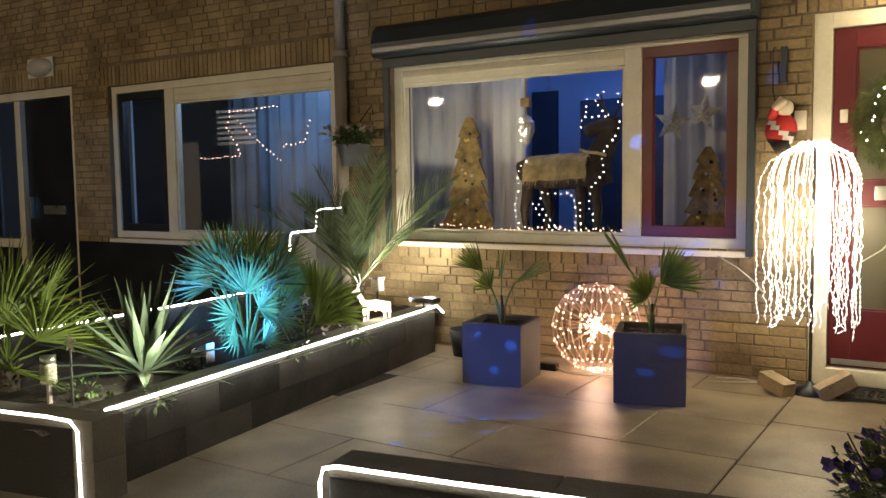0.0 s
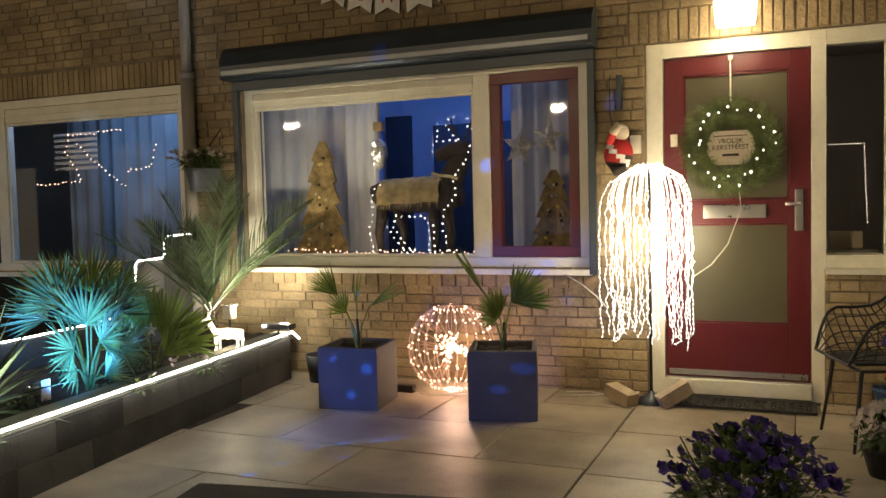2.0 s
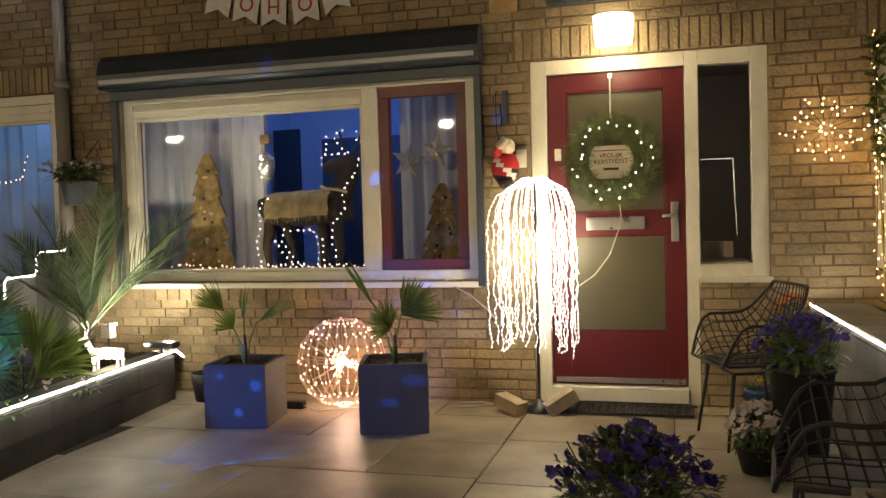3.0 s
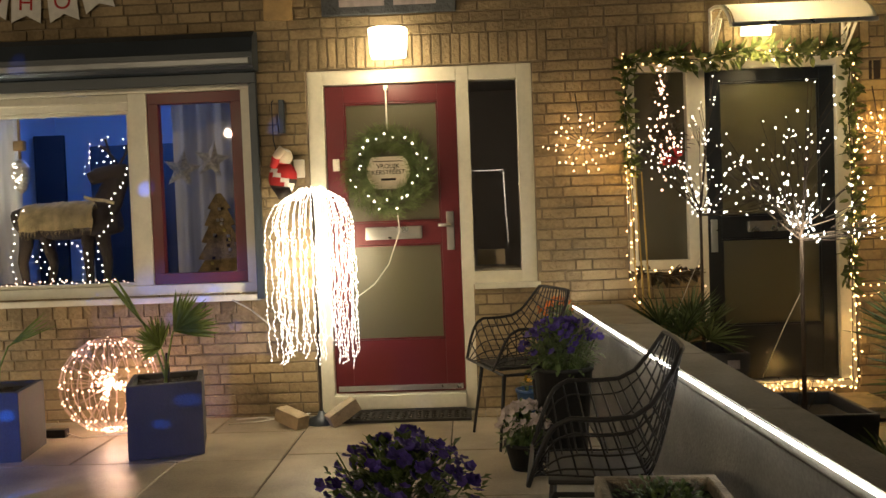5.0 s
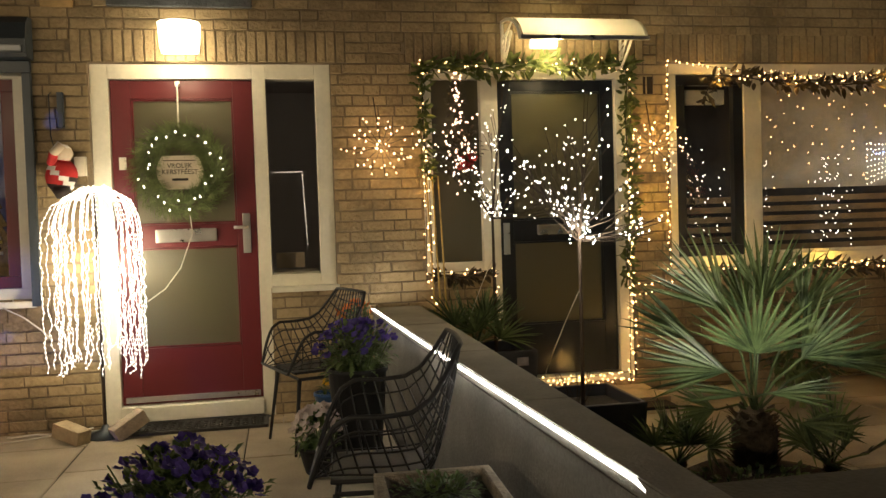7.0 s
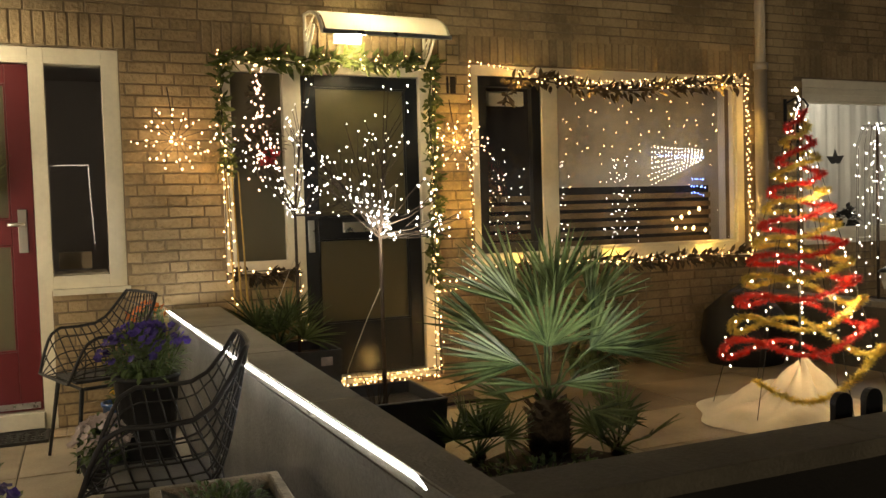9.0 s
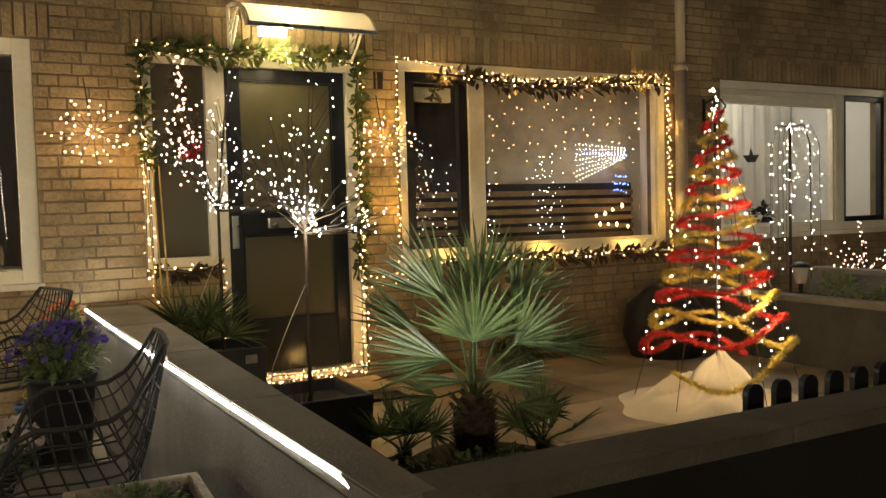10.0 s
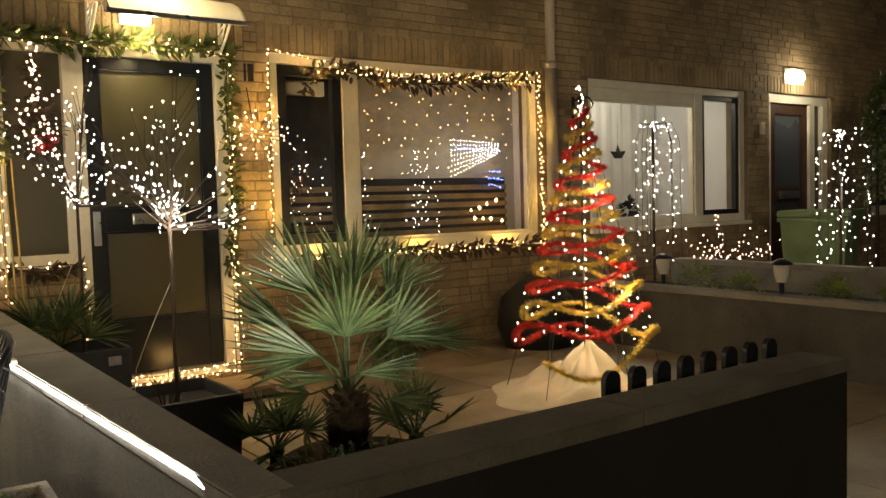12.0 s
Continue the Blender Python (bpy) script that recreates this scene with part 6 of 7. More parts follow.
tagged(ob, "small red and white cloth figure hung on the wall", "figure").matrix_basis = pose(-0.93, 5.67, 1.47, 0, 8, 0)
t = thing("wall_socket", "white outdoor socket on the brick front", "socket")
part("plate", crate(-0.845, -0.775, 5.70, 5.738, 1.60, 1.72, 0.008), CREAM, t)
part("cover", crate(-0.835, -0.785, 5.69, 5.70, 1.62, 1.69, 0.006), CREAM, t)
t = thing("wall_bracket", "dark metal hanging bracket on the brick front", "bracket")
part("arm", crate(-0.93, -0.895, 5.70, 5.738, 1.90, 2.12, 0.004), ANTHRACITE, t)
part("hook", tube(bmesh.new(), [(-0.97, 5.73, 2.12), (-0.97, 5.68, 2.10), (-0.965, 5.67, 1.85), (-0.95, 5.67, 1.78)], 0.004, 5), WIRE, t)

t = thing("wall_bracket", "black scrolled hanging bracket beside the downpipe", "bracket")
part("plate", crate(6.12, 6.15, 5.725, 5.738, 1.88, 2.14, 0.003), BLACK_PAINT, t)
part("arm", tube(bmesh.new(), [(6.135, 5.73, 2.10), (6.13, 5.62, 2.13), (6.125, 5.52, 2.11), (6.125, 5.47, 2.05), (6.125, 5.50, 2.01)], 0.009, 6), BLACK_PAINT, t)
part("brace", tube(bmesh.new(), [(6.135, 5.73, 1.91), (6.13, 5.66, 1.95), (6.13, 5.60, 2.04), (6.13, 5.56, 2.11)], 0.007, 6), BLACK_PAINT, t)
t = thing("doorbell", "small pale bell box beside the far door", "doorbell")
part("case", crate(9.04, 9.11, 5.71, 5.738, 1.86, 2.0, 0.008), CREAM, t)
part("button", crate(9.06, 9.09, 5.704, 5.709, 1.90, 1.93, 0.003), STEEL, t)

# ---- cables on the ground ----
for pts in ([(-1.28, 5.62, 0.01), (-1.12, 5.66, 0.012), (-1.0, 5.60, 0.01), (-0.86, 5.64, 0.01), (-0.74, 5.6, 0.01)], [(-1.3, 5.5, 0.008), (-1.1, 5.56, 0.01), (-0.95, 5.66, 0.01), (-0.8, 5.7, 0.02)], [(-2.28, 5.33, 0.02), (-2.15, 5.25, 0.01), (-1.9, 5.35, 0.01), (-1.7, 5.5, 0.01)],
            [(-1.3, 5.71, 0.80), (-1.17, 5.66, 0.74), (-1.05, 5.6, 0.66), (-0.98, 5.55, 0.60)]):
    tagged(part("cable", tube(bmesh.new(), pts, 0.005, 6), CABLE, None, "", True), "thin pale cable running along the patio", "cable")
t = thing("garden_spot", "small solar floodlight beside the raised bed", "spotlight", pose(-3.40, 5.36, 0.34))
part("head", crate(-0.12, 0.12, -0.05, 0.05, 0.06, 0.10, 0.01), BLACK_PAINT, t)
part("stem", rod(bmesh.new(), (0, 0, -0.03), (0, 0, 0.07), 0.01), BLACK_PAINT, t)
tagged(part("dark_bucket", lathe(bmesh.new(), [(0.001, 0), (0.11, 0), (0.14, 0.2), (0.13, 0.2), (0.1, 0.02), (0.001, 0.02)], 20), POT_BLACK, None, "", True), "dark bucket in the corner by the bed", "bucket").matrix_basis = pose(-3.1, 5.5, 0)


# ---- raised bed ornaments ----
t = thing("solar_lantern", "ribbed glass solar lantern on a stake in the bed", "lantern", pose(-3.57, 2.40, 0.28))
part("stake", rod(bmesh.new(), (0, 0, -0.05), (0, 0, 0.10), 0.013), PALEPETAL, t, "pale plastic stake")
bm = bmesh.new()
lathe(bm, [(0.001, 0.10)] + [(0.036 + 0.003 * (k % 2), 0.10 + 0.01 * k) for k in range(10)] + [(0.001, 0.2)], 18)
part("glass", bm, GLITTER, t, "ribbed glass", True)
part("cap", rod(bmesh.new(), (0, 0, 0.2), (0, 0, 0.235), 0.036, sides=18), STEEL, t, "steel cap", True)


def star_shape(bm, r, depth=0.012, inner=0.42):
    pts = [(r * (1 if k % 2 == 0 else inner) * math.sin(math.pi * k / 5), r * (1 if k % 2 == 0 else inner) * math.cos(math.pi * k / 5)) for k in range(10)]
    rim = [bm.verts.new((a, 0, b)) for a, b in pts]
    f, g = bm.verts.new((0, -depth, 0)), bm.verts.new((0, depth, 0))
    for k in range(10):
        bm.faces.new((rim[k], rim[(k + 1) % 10], f))
        bm.faces.new((rim[(k + 1) % 10], rim[k], g))
    return bm


for x, y, h, r in ((-3.42, 2.42, 0.28, 0.055), (-3.42, 4.05, 0.28, 0.05)):
    t = thing("star_stake", "small glittering star on a dark stake in the bed", "garden ornament", pose(x, y, 0.28))
    part("stake", rod(bmesh.new(), (0, 0, -0.03), (0, 0, h), 0.006), WIRE, t)
    ob = part("star", star_shape(bmesh.new(), r), GLITTER, t)
    ob.location.z = h + r * 0.5
t = thing("garden_spotlight", "small grey spotlight on a spike that lights the palm", "spotlight", pose(-3.50, 3.27, 0.28))
ob = part("head", rod(bmesh.new(), (-0.05, 0, 0.09), (0.05, 0.0, 0.12), 0.028, 0.034, 16), STEEL, t, "grey metal head", True)
part("spike", rod(bmesh.new(), (0, 0, -0.05), (0, 0, 0.1), 0.008), WIRE, t)
part("shield", crate(0.07, 0.075, -0.03, 0.03, 0.05, 0.16, 0.002), PALEPETAL, t)
t = thing("garden_spotlight", "small black spotlight on a spike behind the low wall", "spotlight", pose(1.68, 2.36, 0))
part("head", rod(bmesh.new(), (-0.03, -0.03, 0.12), (0.03, 0.04, 0.2), 0.03, 0.038, 16), BLACK_PAINT, t, "", True)
part("spike", rod(bmesh.new(), (0, 0, -0.05), (0, 0, 0.13), 0.008), WIRE, t)
# little lit deer: a plain figure with tiny lights over it
dice = random.Random(77)
bm = bmesh.new()
bodyline = [[(-0.10, 0, 0.17), (0.0, 0, 0.185), (0.12, 0, 0.17)]]
spots = []
tube(bm, bodyline[0], 0.042, 8)
tube(bm, [(-0.09, 0, 0.18), (-0.13, 0, 0.25), (-0.15, 0, 0.29)], 0.022, 7)
tube(bm, [(-0.13, 0, 0.295), (-0.20, 0, 0.275)], 0.02, 7, 0.6)
for x, y in ((-0.08, -0.03), (-0.07, 0.03), (0.09, -0.03), (0.11, 0.03)):
    tube(bm, [(x, y, 0.0), (x, y, 0.16)], 0.010, 6)
for s in (-1, 1):
    tube(bm, [(-0.145, 0.01 * s, 0.31), (-0.13, 0.04 * s, 0.37), (-0.15, 0.06 * s, 0.42)], 0.005, 5)
ob = tagged(part("deer_light_figure", bm, glowing("deer_acrylic", (1.0, 0.88, 0.72), 0.9), None, "", True), "small glowing acrylic deer figure standing in the bed", "figure")
ob.matrix_basis = pose(-3.44, 4.80, 0.29, 0, 0, 20) @ Matrix.Diagonal((0.88, 0.88, 0.88, 1))
for k in range(90):
    if k < 40:
        spots.append((dice.uniform(-0.1, 0.12), dice.uniform(-0.045, 0.045), 0.17 + dice.uniform(-0.045, 0.045)))
    else:
        x, y = dice.choice(((-0.08, -0.04), (-0.07, 0.04), (0.09, -0.04), (0.11, 0.04)))
        spots.append((x + dice.uniform(-0.01, 0.01), y, dice.uniform(0, 0.16)))
ob = tagged(part("light_string", bulbs(bmesh.new(), spots, 0.005), BULB_WARM), "tiny lights wrapped round the deer figure", "string lights")
ob.matrix_basis = pose(-3.44, 4.80, 0.29, 0, 0, 20) @ Matrix.Diagonal((0.88, 0.88, 0.88, 1))
t = thing("path_light", "small glass path lantern on a post in the bed", "lantern", pose(-3.66, 5.12, 0.28))
part("post", rod(bmesh.new(), (0, 0, 0), (0, 0, 0.22), 0.008), WIRE, t)
part("glass", crate(-0.035, 0.035, -0.035, 0.035, 0.22, 0.31, 0.006), GLITTER, t)
part("cap", crate(-0.045, 0.045, -0.045, 0.045, 0.31, 0.325, 0.004), STEEL, t)


# ---- rooms behind the glass ----
def curtain(label, x0, x1, y, z0, z1, material=CURTAIN, waves=9, depth=0.03):
    bm = bmesh.new()
    n = waves * 8
    cols = []
    for i in range(n + 1):
        s = i / n
        yy = y + depth * math.sin(6.283 * waves * s) + 0.4 * depth * math.sin(6.283 * waves * 2.3 * s + 1)
        cols.append([bm.verts.new((x0 + (x1 - x0) * s, yy, z)) for z in (z0, (z0 + z1) / 2, z1)])
    for a, b in zip(cols, cols[1:]):
        for k in range(2):
            bm.faces.new((a[k], b[k], b[k + 1], a[k + 1]))
    return tagged(part("curtain", bm, material, None, "", True), label, "curtain")


curtain("pale curtain hanging in folds inside the window", -4.30, -3.05, 6.38, 0.11, 2.6, waves=10, depth=0.02)
curtain("pale curtain hanging behind the red casement", -1.90, -1.08, 6.42, 0.11, 2.6, waves=6, depth=0.02)
tagged(part("picture_panel", crate(-4.25, -3.93, 8.9, 8.95, 0.12, 2.32, 0.01), ROOMDARK), "tall dark panel against the blue wall", "panel")
tagged(part("tall_cabinet", crate(-3.52, -1.9, 8.6, 9.1, 0.1, 2.16, 0.01), ROOMDARK), "dark tall cabinet in the room", "cabinet")
tagged(part("sofa", crate(-3.2, -1.2, 7.4, 8.1, 0.1, 0.75, 0.08), ROOMDARK), "dark sofa in the blue-lit room", "sofa")
tagged(part("window_ledge", crate(-4.1, -1.08, 6.055, 6.3, 0.84, 0.875, 0.006), CREAM), "wide cream window ledge inside", "window ledge", "", "structure")


def board_tree(label, x, y, z, w, h, seed):
    dice = random.Random(seed)
    bm = bmesh.new()
    side = [(0.05, 1.0)]
    for k in range(5):
        s = 0.84 - 0.185 * k
        r = w / 2 * (0.30 + 0.70 * (1 - s))
        side += [(r, s), (r * 0.72, s - 0.015)]
    side[-1] = (w / 2 * 0.86, 0.0)
    shape = [(-a * (w if i == 0 else 1), b * h) for i, (a, b) in enumerate(side)][::-1] + [(a * (w if i == 0 else 1), b * h) for i, (a, b) in enumerate(side)]
    f = [bm.verts.new((a, -0.02, b)) for a, b in shape]
    g = [bm.verts.new((a, 0.02, b)) for a, b in shape]
    bm.faces.new(f)
    bm.faces.new(g[::-1])
    for k in range(len(f)):
        bm.faces.new((f[k], f[(k + 1) % len(f)], g[(k + 1) % len(f)], g[k]))
    t = thing("board_tree", label, "christmas tree", pose(x, y, z, -4, 0, 12))
    part("board", bm, PLYWOOD, t)
    for k in range(16):
        s = dice.uniform(0.08, 0.85)
        r = w / 2 * 0.6 * (1 - s)
        part("bauble", crate(*(lambda c: (c - 0.011, c + 0.011))(dice.uniform(-r, r)), -0.03, -0.021, s * h, s * h + 0.022, 0.004), dice.choice([INK, GLITTER, GOLD]), t)


board_tree("tree cut from bark board standing on the window ledge", -3.48, 6.16, 0.876, 0.46, 0.97, 1)
board_tree("smaller tree cut from bark board behind the red casement", -1.50, 6.18, 0.876, 0.40, 0.66, 2)
# reindeer figure: one plain mesh
bm = bmesh.new()
tube(bm, [(-2.95, 6.18, 1.35), (-2.90, 6.18, 1.375), (-2.70, 6.18, 1.36), (-2.50, 6.18, 1.365), (-2.33, 6.18, 1.38), (-2.26, 6.18, 1.40)], 0.125, 14)
tube(bm, [(-2.38, 6.18, 1.38), (-2.30, 6.18, 1.52), (-2.24, 6.18, 1.66), (-2.22, 6.17, 1.74)], 0.105, 12, 0.75)
tube(bm, [(-2.16, 6.17, 1.70), (-2.26, 6.15, 1.71), (-2.36, 6.13, 1.69), (-2.41, 6.12, 1.67)], 0.075, 12, 0.6)
for x, k in ((-2.90, -0.05), (-2.78, 0.06), (-2.46, 0.0), (-2.36, 0.04)):
    tube(bm, [(x, 6.16, 1.34), (x + k * 0.4, 6.16, 1.20), (x + k, 6.16, 1.08), (x + k * 0.5, 6.16, 0.878)], 0.06, 9, 0.4)
for s in (-1, 1):
    a = Vector((-2.22, 6.18, 1.76))
    tube(bm, [a, a + Vector((0.06 * s, 0, 0.09)), a + Vector((0.09 * s, 0, 0.20))], 0.012, 6, 0.6)
    tube(bm, [a + Vector((0.07 * s, 0, 0.11)), a + Vector((0.13 * s, 0, 0.15))], 0.009, 6)
tagged(part("reindeer_figure", bm, BROWNFIG, None, "", True), "brown wooden reindeer figure on the window ledge", "figure")
# sheepskin: a draped sheet with a fringe of hair, tied with a cord
bm = bmesh.new()


def drape(i, a):
    """A point of the skin: i along the back, a round it in radians."""
    sag_down = max(0, abs(a) - 1.15) * 0.10
    return Vector((-2.90 + i * 0.53 + 0.015 * noise.noise((a * 3, i * 5, 1)), 6.18 - 0.150 * math.sin(a), 1.365 + 0.140 * math.cos(a) - sag_down + 0.02 * i + 0.012 * noise.noise((i * 9, a * 4, 2))))


rings = [[bm.verts.new(drape(i / 16, radians(-95 + 190 * j / 16))) for i in range(17)] for j in range(17)]
for a, b in zip(rings, rings[1:]):
    for k in range(16):
        bm.faces.new((a[k], a[k + 1], b[k + 1], b[k]))
for k in range(1500):
    i = D.random()
    a = radians(D.uniform(-20, 98))
    blade(bm, drape(i, a), (D.uniform(-0.5, 0.5), -0.35 * math.sin(a) - 0.2, math.cos(a) * 0.4 - 0.8), (0, 0, 1), D.uniform(0.03, 0.055), 0.006, 0.2, 1, 0.2)
tagged(part("fur_blanket", bm, FUR, None, "", True), "yellow-white sheepskin laid over the reindeer figure", "blanket")
tagged(part("neck_cord", tube(bmesh.new(), [(-2.42, 6.04, 1.54), (-2.36, 6.03, 1.52), (-2.28, 6.05, 1.51), (-2.22, 6.07, 1.49)], 0.012, 6), FUR, None, "", True), "pale cord tied round the reindeer figure's neck", "cord")
OY = 6.06
outline = [[(x, OY, z) for x, z in line] for line in (
    [(-2.94, 0.93), (-2.99, 1.11), (-2.94, 1.30), (-2.96, 1.36), (-2.92, 1.43), (-2.85, 1.48)], [(-2.66, 0.93), (-2.76, 1.04), (-2.84, 1.13)],
    [(-2.60, 0.93), (-2.77, 1.10), (-2.75, 1.21), (-2.49, 1.21), (-2.47, 1.11), (-2.46, 0.93)], [(-2.41, 0.93), (-2.43, 1.15)],
    [(-2.30, 0.95), (-2.35, 1.12), (-2.33, 1.27), (-2.23, 1.37), (-2.25, 1.50), (-2.15, 1.61), (-2.10, 1.74)],
    [(-2.42, 1.70), (-2.41, 1.77), (-2.30, 1.79), (-2.19, 1.77)], [(-2.20, 1.79), (-2.26, 1.83), (-2.31, 1.93), (-2.24, 1.97)], [(-2.37, 1.81), (-2.36, 1.94)], [(-2.08, 1.76), (-2.07, 1.84), (-2.13, 1.88), (-2.11, 1.98)])]
light_string("tiny white lights outlining the reindeer figure", outline, 0.052, BULB_WHITE, 31, 0.008, 0.0058, False)
light_string("string of tiny warm lights along the window ledge", [[(-3.75, 6.08, 0.945), (-3.2, 6.07, 0.93), (-2.6, 6.07, 0.935), (-2.05, 6.08, 0.93)]], 0.04, BULB_ROSE, 32, 0.014, 0.007)
t = thing("hanging_cone", "silver glass pine cone hung on a rope in the window", "ornament", pose(-2.91, 6.12, 1.58) @ Matrix.Diagonal((1.3, 1.3, 1.2, 1)))
bm = bmesh.new()
lathe(bm, [(0.002, 0.0), (0.03, 0.03), (0.052, 0.10), (0.05, 0.16), (0.02, 0.20), (0.002, 0.21)], 14)
part("cone", bm, GLITTER, t, "glittering silver cone")
bulb_set(t, [(D.uniform(-0.035, 0.035), -0.05, D.uniform(0.04, 0.18)) for k in range(14)], 0.005, BULB_WHITE, "")
part("rope", rod(bmesh.new(), (0, 0, 0.21), (0, 0, 0.62), 0.008), WOOD, t)
part("knot", crate(-0.03, 0.03, -0.02, 0.02, 0.26, 0.32, 0.01), WOOD, t)
for x, z, r in ((-1.73, 1.71, 0.145), (-1.51, 1.77, 0.14)):
    tagged(part("star_ornament", star_shape(bmesh.new(), r, 0.03), GLITTER), "glittering silver star hung in the window", "ornament").matrix_basis = pose(x, 6.10, z, 0, 9, 0)

# side window of the red door
tagged(part("hall_board", crate(0.36, 0.56, 6.2, 6.22, 0.95, 1.06, 0.004), SIGNCARD), "pale card standing on the hall window ledge", "card")
tagged(part("window_ledge", crate(0.34, 0.65, 5.92, 6.3, 0.915, 0.935, 0.004), CREAM), "narrow window ledge inside the hall", "window ledge", "", "structure")
light_string("thin line of tiny lights in the hall window", [[(0.36, 6.1, 1.62), (0.56, 6.1, 1.62), (0.58, 6.1, 1.12)]], 0.02, glowing("dim_bulb", (1, 0.8, 0.6), 3), 33, 0.002, 0.004)

# neighbour's window: lights, striped shade
NY = 6.2
light_string("tiny lights in a leaf shape in the neighbour's window", [[(-6.3, NY, 2.05), (-6.35, NY, 1.9), (-6.15, NY, 1.6), (-6.75, NY, 1.58)], [(-6.3, NY, 2.04), (-5.6, NY, 2.06)], [(-6.2, NY, 1.95), (-5.9, NY, 1.72), (-5.6, NY, 1.52)], [(-5.24, NY, 1.9), (-5.3, NY, 1.7), (-5.6, NY, 1.68)]], 0.055, BULB_ROSE, 34, 0.01, 0.0075)
t = thing("window_blind", "dim blue-grey striped blind in the neighbour's window", "blind")
for k in range(7):
    part("slat", crate(-6.6, -6.05, 6.30, 6.31, 1.72 + 0.055 * k, 1.75 + 0.055 * k), CURTAIN, t)
curtain("grey net curtain in the neighbour's window", -7.6, -4.57, 7.4, 0.11, 2.6, surface("blue_net", (0.30, 0.33, 0.36), 0.9, vary=0.2, scale=2), 16)

# window of the middle house: pale blind, mirrored slatted board, curtain of lights
tagged(part("roller_blind", crate(3.06, 5.77, 6.16, 6.175, 0.12, 2.6), surface("grey_blind", (0.42, 0.40, 0.36), 0.9, vary=0.06, scale=2, fine=120)), "pale grey blind drawn down behind the window", "blind")
# added dark sheet: the darkness of the room behind the casement
tagged(part("dark_room_sheet", crate(3.1, 3.84, 6.12, 6.14, 1.40, 2.3), ROOMDARK), "dark sheet behind the black casement, standing in for the unlit room", "screen")
# reflected slats, built as a board behind the glass
t = thing("slat_reflection", "dark slatted board behind the glass, standing in for a reflection", "slats")
for k in range(6):
    part("slat", crate(3.24, 5.60, 6.07, 6.085, 0.94 + 0.075 * k, 0.985 + 0.075 * k, 0.003), surface("slat_wood", (0.16, 0.12, 0.07), 0.6, vary=0.3, scale=8) if k == 0 else bpy.data.materials["slat_wood"], t)
part("backing", crate(3.24, 5.60, 6.095, 6.105, 0.86, 1.42), ROOMDARK, t)
dice = random.Random(40)
lines = [[(3.95 + 0.125 * k, 6.04, 2.13), (3.95 + 0.125 * k, 6.04, 2.13 - dice.uniform(0.35, 0.75))] for k in range(14)]
light_string("curtain of warm fairy lights inside the window", lines, 0.115, BULB_WARM, 41, 0.055, 0.0058, False)
tagged(part("pelmet", crate(3.24, 3.72, 6.0, 6.06, 2.06, 2.17, 0.008), CREAM), "pale rolled-up blind at the top of the black casement", "blind")
# the next four strings imitate lights mirrored in the pane
light_string("columns of white bulbs imitating lights mirrored in the window", [[(x, 6.03, 1.62), (x + 0.02, 6.03, 0.95)] for x in (3.96, 4.02, 4.08, 4.50, 4.55, 4.60, 4.65, 4.70, 4.75)] + [[(3.30 + 0.13 * k, 6.02, 1.9 - 0.1 * k), (3.30 + 0.13 * k, 6.02, 1.0)] for k in range(4)], 0.065, glowing("dim_white_bulb", (1, 0.93, 0.85), 8), 42, 0.05, 0.0046, False)
light_string("net of tiny lights with blue bulbs imitating a reflection in the window", [[(4.95, 6.03, 1.75 - 0.045 * k), (5.48, 6.03, 1.72 - 0.012 * k)] for k in range(8)], 0.035, glowing("net_bulb", (1, 0.85, 0.6), 8), 43, 0.004, 0.005, False)
light_string("blue bulbs imitating lights mirrored in the window", [[(5.0, 6.02, 1.68), (5.5, 6.02, 1.66)], [(5.35, 6.02, 1.42), (5.5, 6.02, 1.40)], [(5.36, 6.02, 1.36), (5.5, 6.02, 1.33)], [(5.36, 6.02, 1.48), (5.48, 6.02, 1.47)]], 0.03, BLUEGLOW, 44, 0.008, 0.006, False)
light_string("soft warm bulbs imitating candles mirrored low in the window", [[(5.15, 6.02, 1.15), (5.45, 6.02, 1.22)], [(5.2, 6.02, 1.05), (5.48, 6.02, 1.04)]], 0.09, BULB_WARM, 45, 0.02, 0.018, False)
garland("small dark garland in the black casement", [(3.25, 6.0, 1.75), (3.35, 6.0, 1.5), (3.5, 6.0, 1.35)], 90, 0.05, 0.05, DRYLEAF, 46)
# bulbs set behind the casement in place of its reflections
light_string("rosy bulbs imitating lights mirrored in the black casement", [[(3.22, 5.98, 1.85), (3.32, 5.98, 1.65), (3.28, 5.98, 1.45), (3.48, 5.98, 1.38), (3.5, 5.98, 1.5)]], 0.03, BULB_ROSE, 47, 0.03, 0.007, False)

# ---- far house: room, lit trees, bin, lanterns, bed ----
curtain("pale curtain inside the far window", 6.0, 7.6, 7.0, 0.11, 2.6, waves=8, depth=0.012)
curtain("pale curtain beside the far casement", 7.7, 8.9, 7.1, 0.11, 2.6, waves=6, depth=0.012)
t = thing("butterfly_ornament", "dark leaf-shaped ornament in the far window", "ornament", pose(7.15, 6.12, 1.62))
bm = bmesh.new()
for a in (0.5, 1.6, 2.7):
    blade(bm, (0, 0, 0), (math.cos(a), 0, math.sin(a)), (0, -1, 0), 0.13, 0.08, 0.0, 3, 0.1)
part("wings", bm, ROOMDARK, t)
part("string", rod(bmesh.new(), (0, 0, 0), (0, 0, 0.35), 0.002, sides=4), WIRE, t)
bm = bmesh.new()
foliage(bm, (0, 0, 0.1), (0.16, 0.08, 0.10), 60, 0.09, D)
tagged(part("pot_plant", bm, ROOMDARK), "dark plant on the far window ledge", "plant").matrix_basis = pose(7.3, 6.12, 0.98)


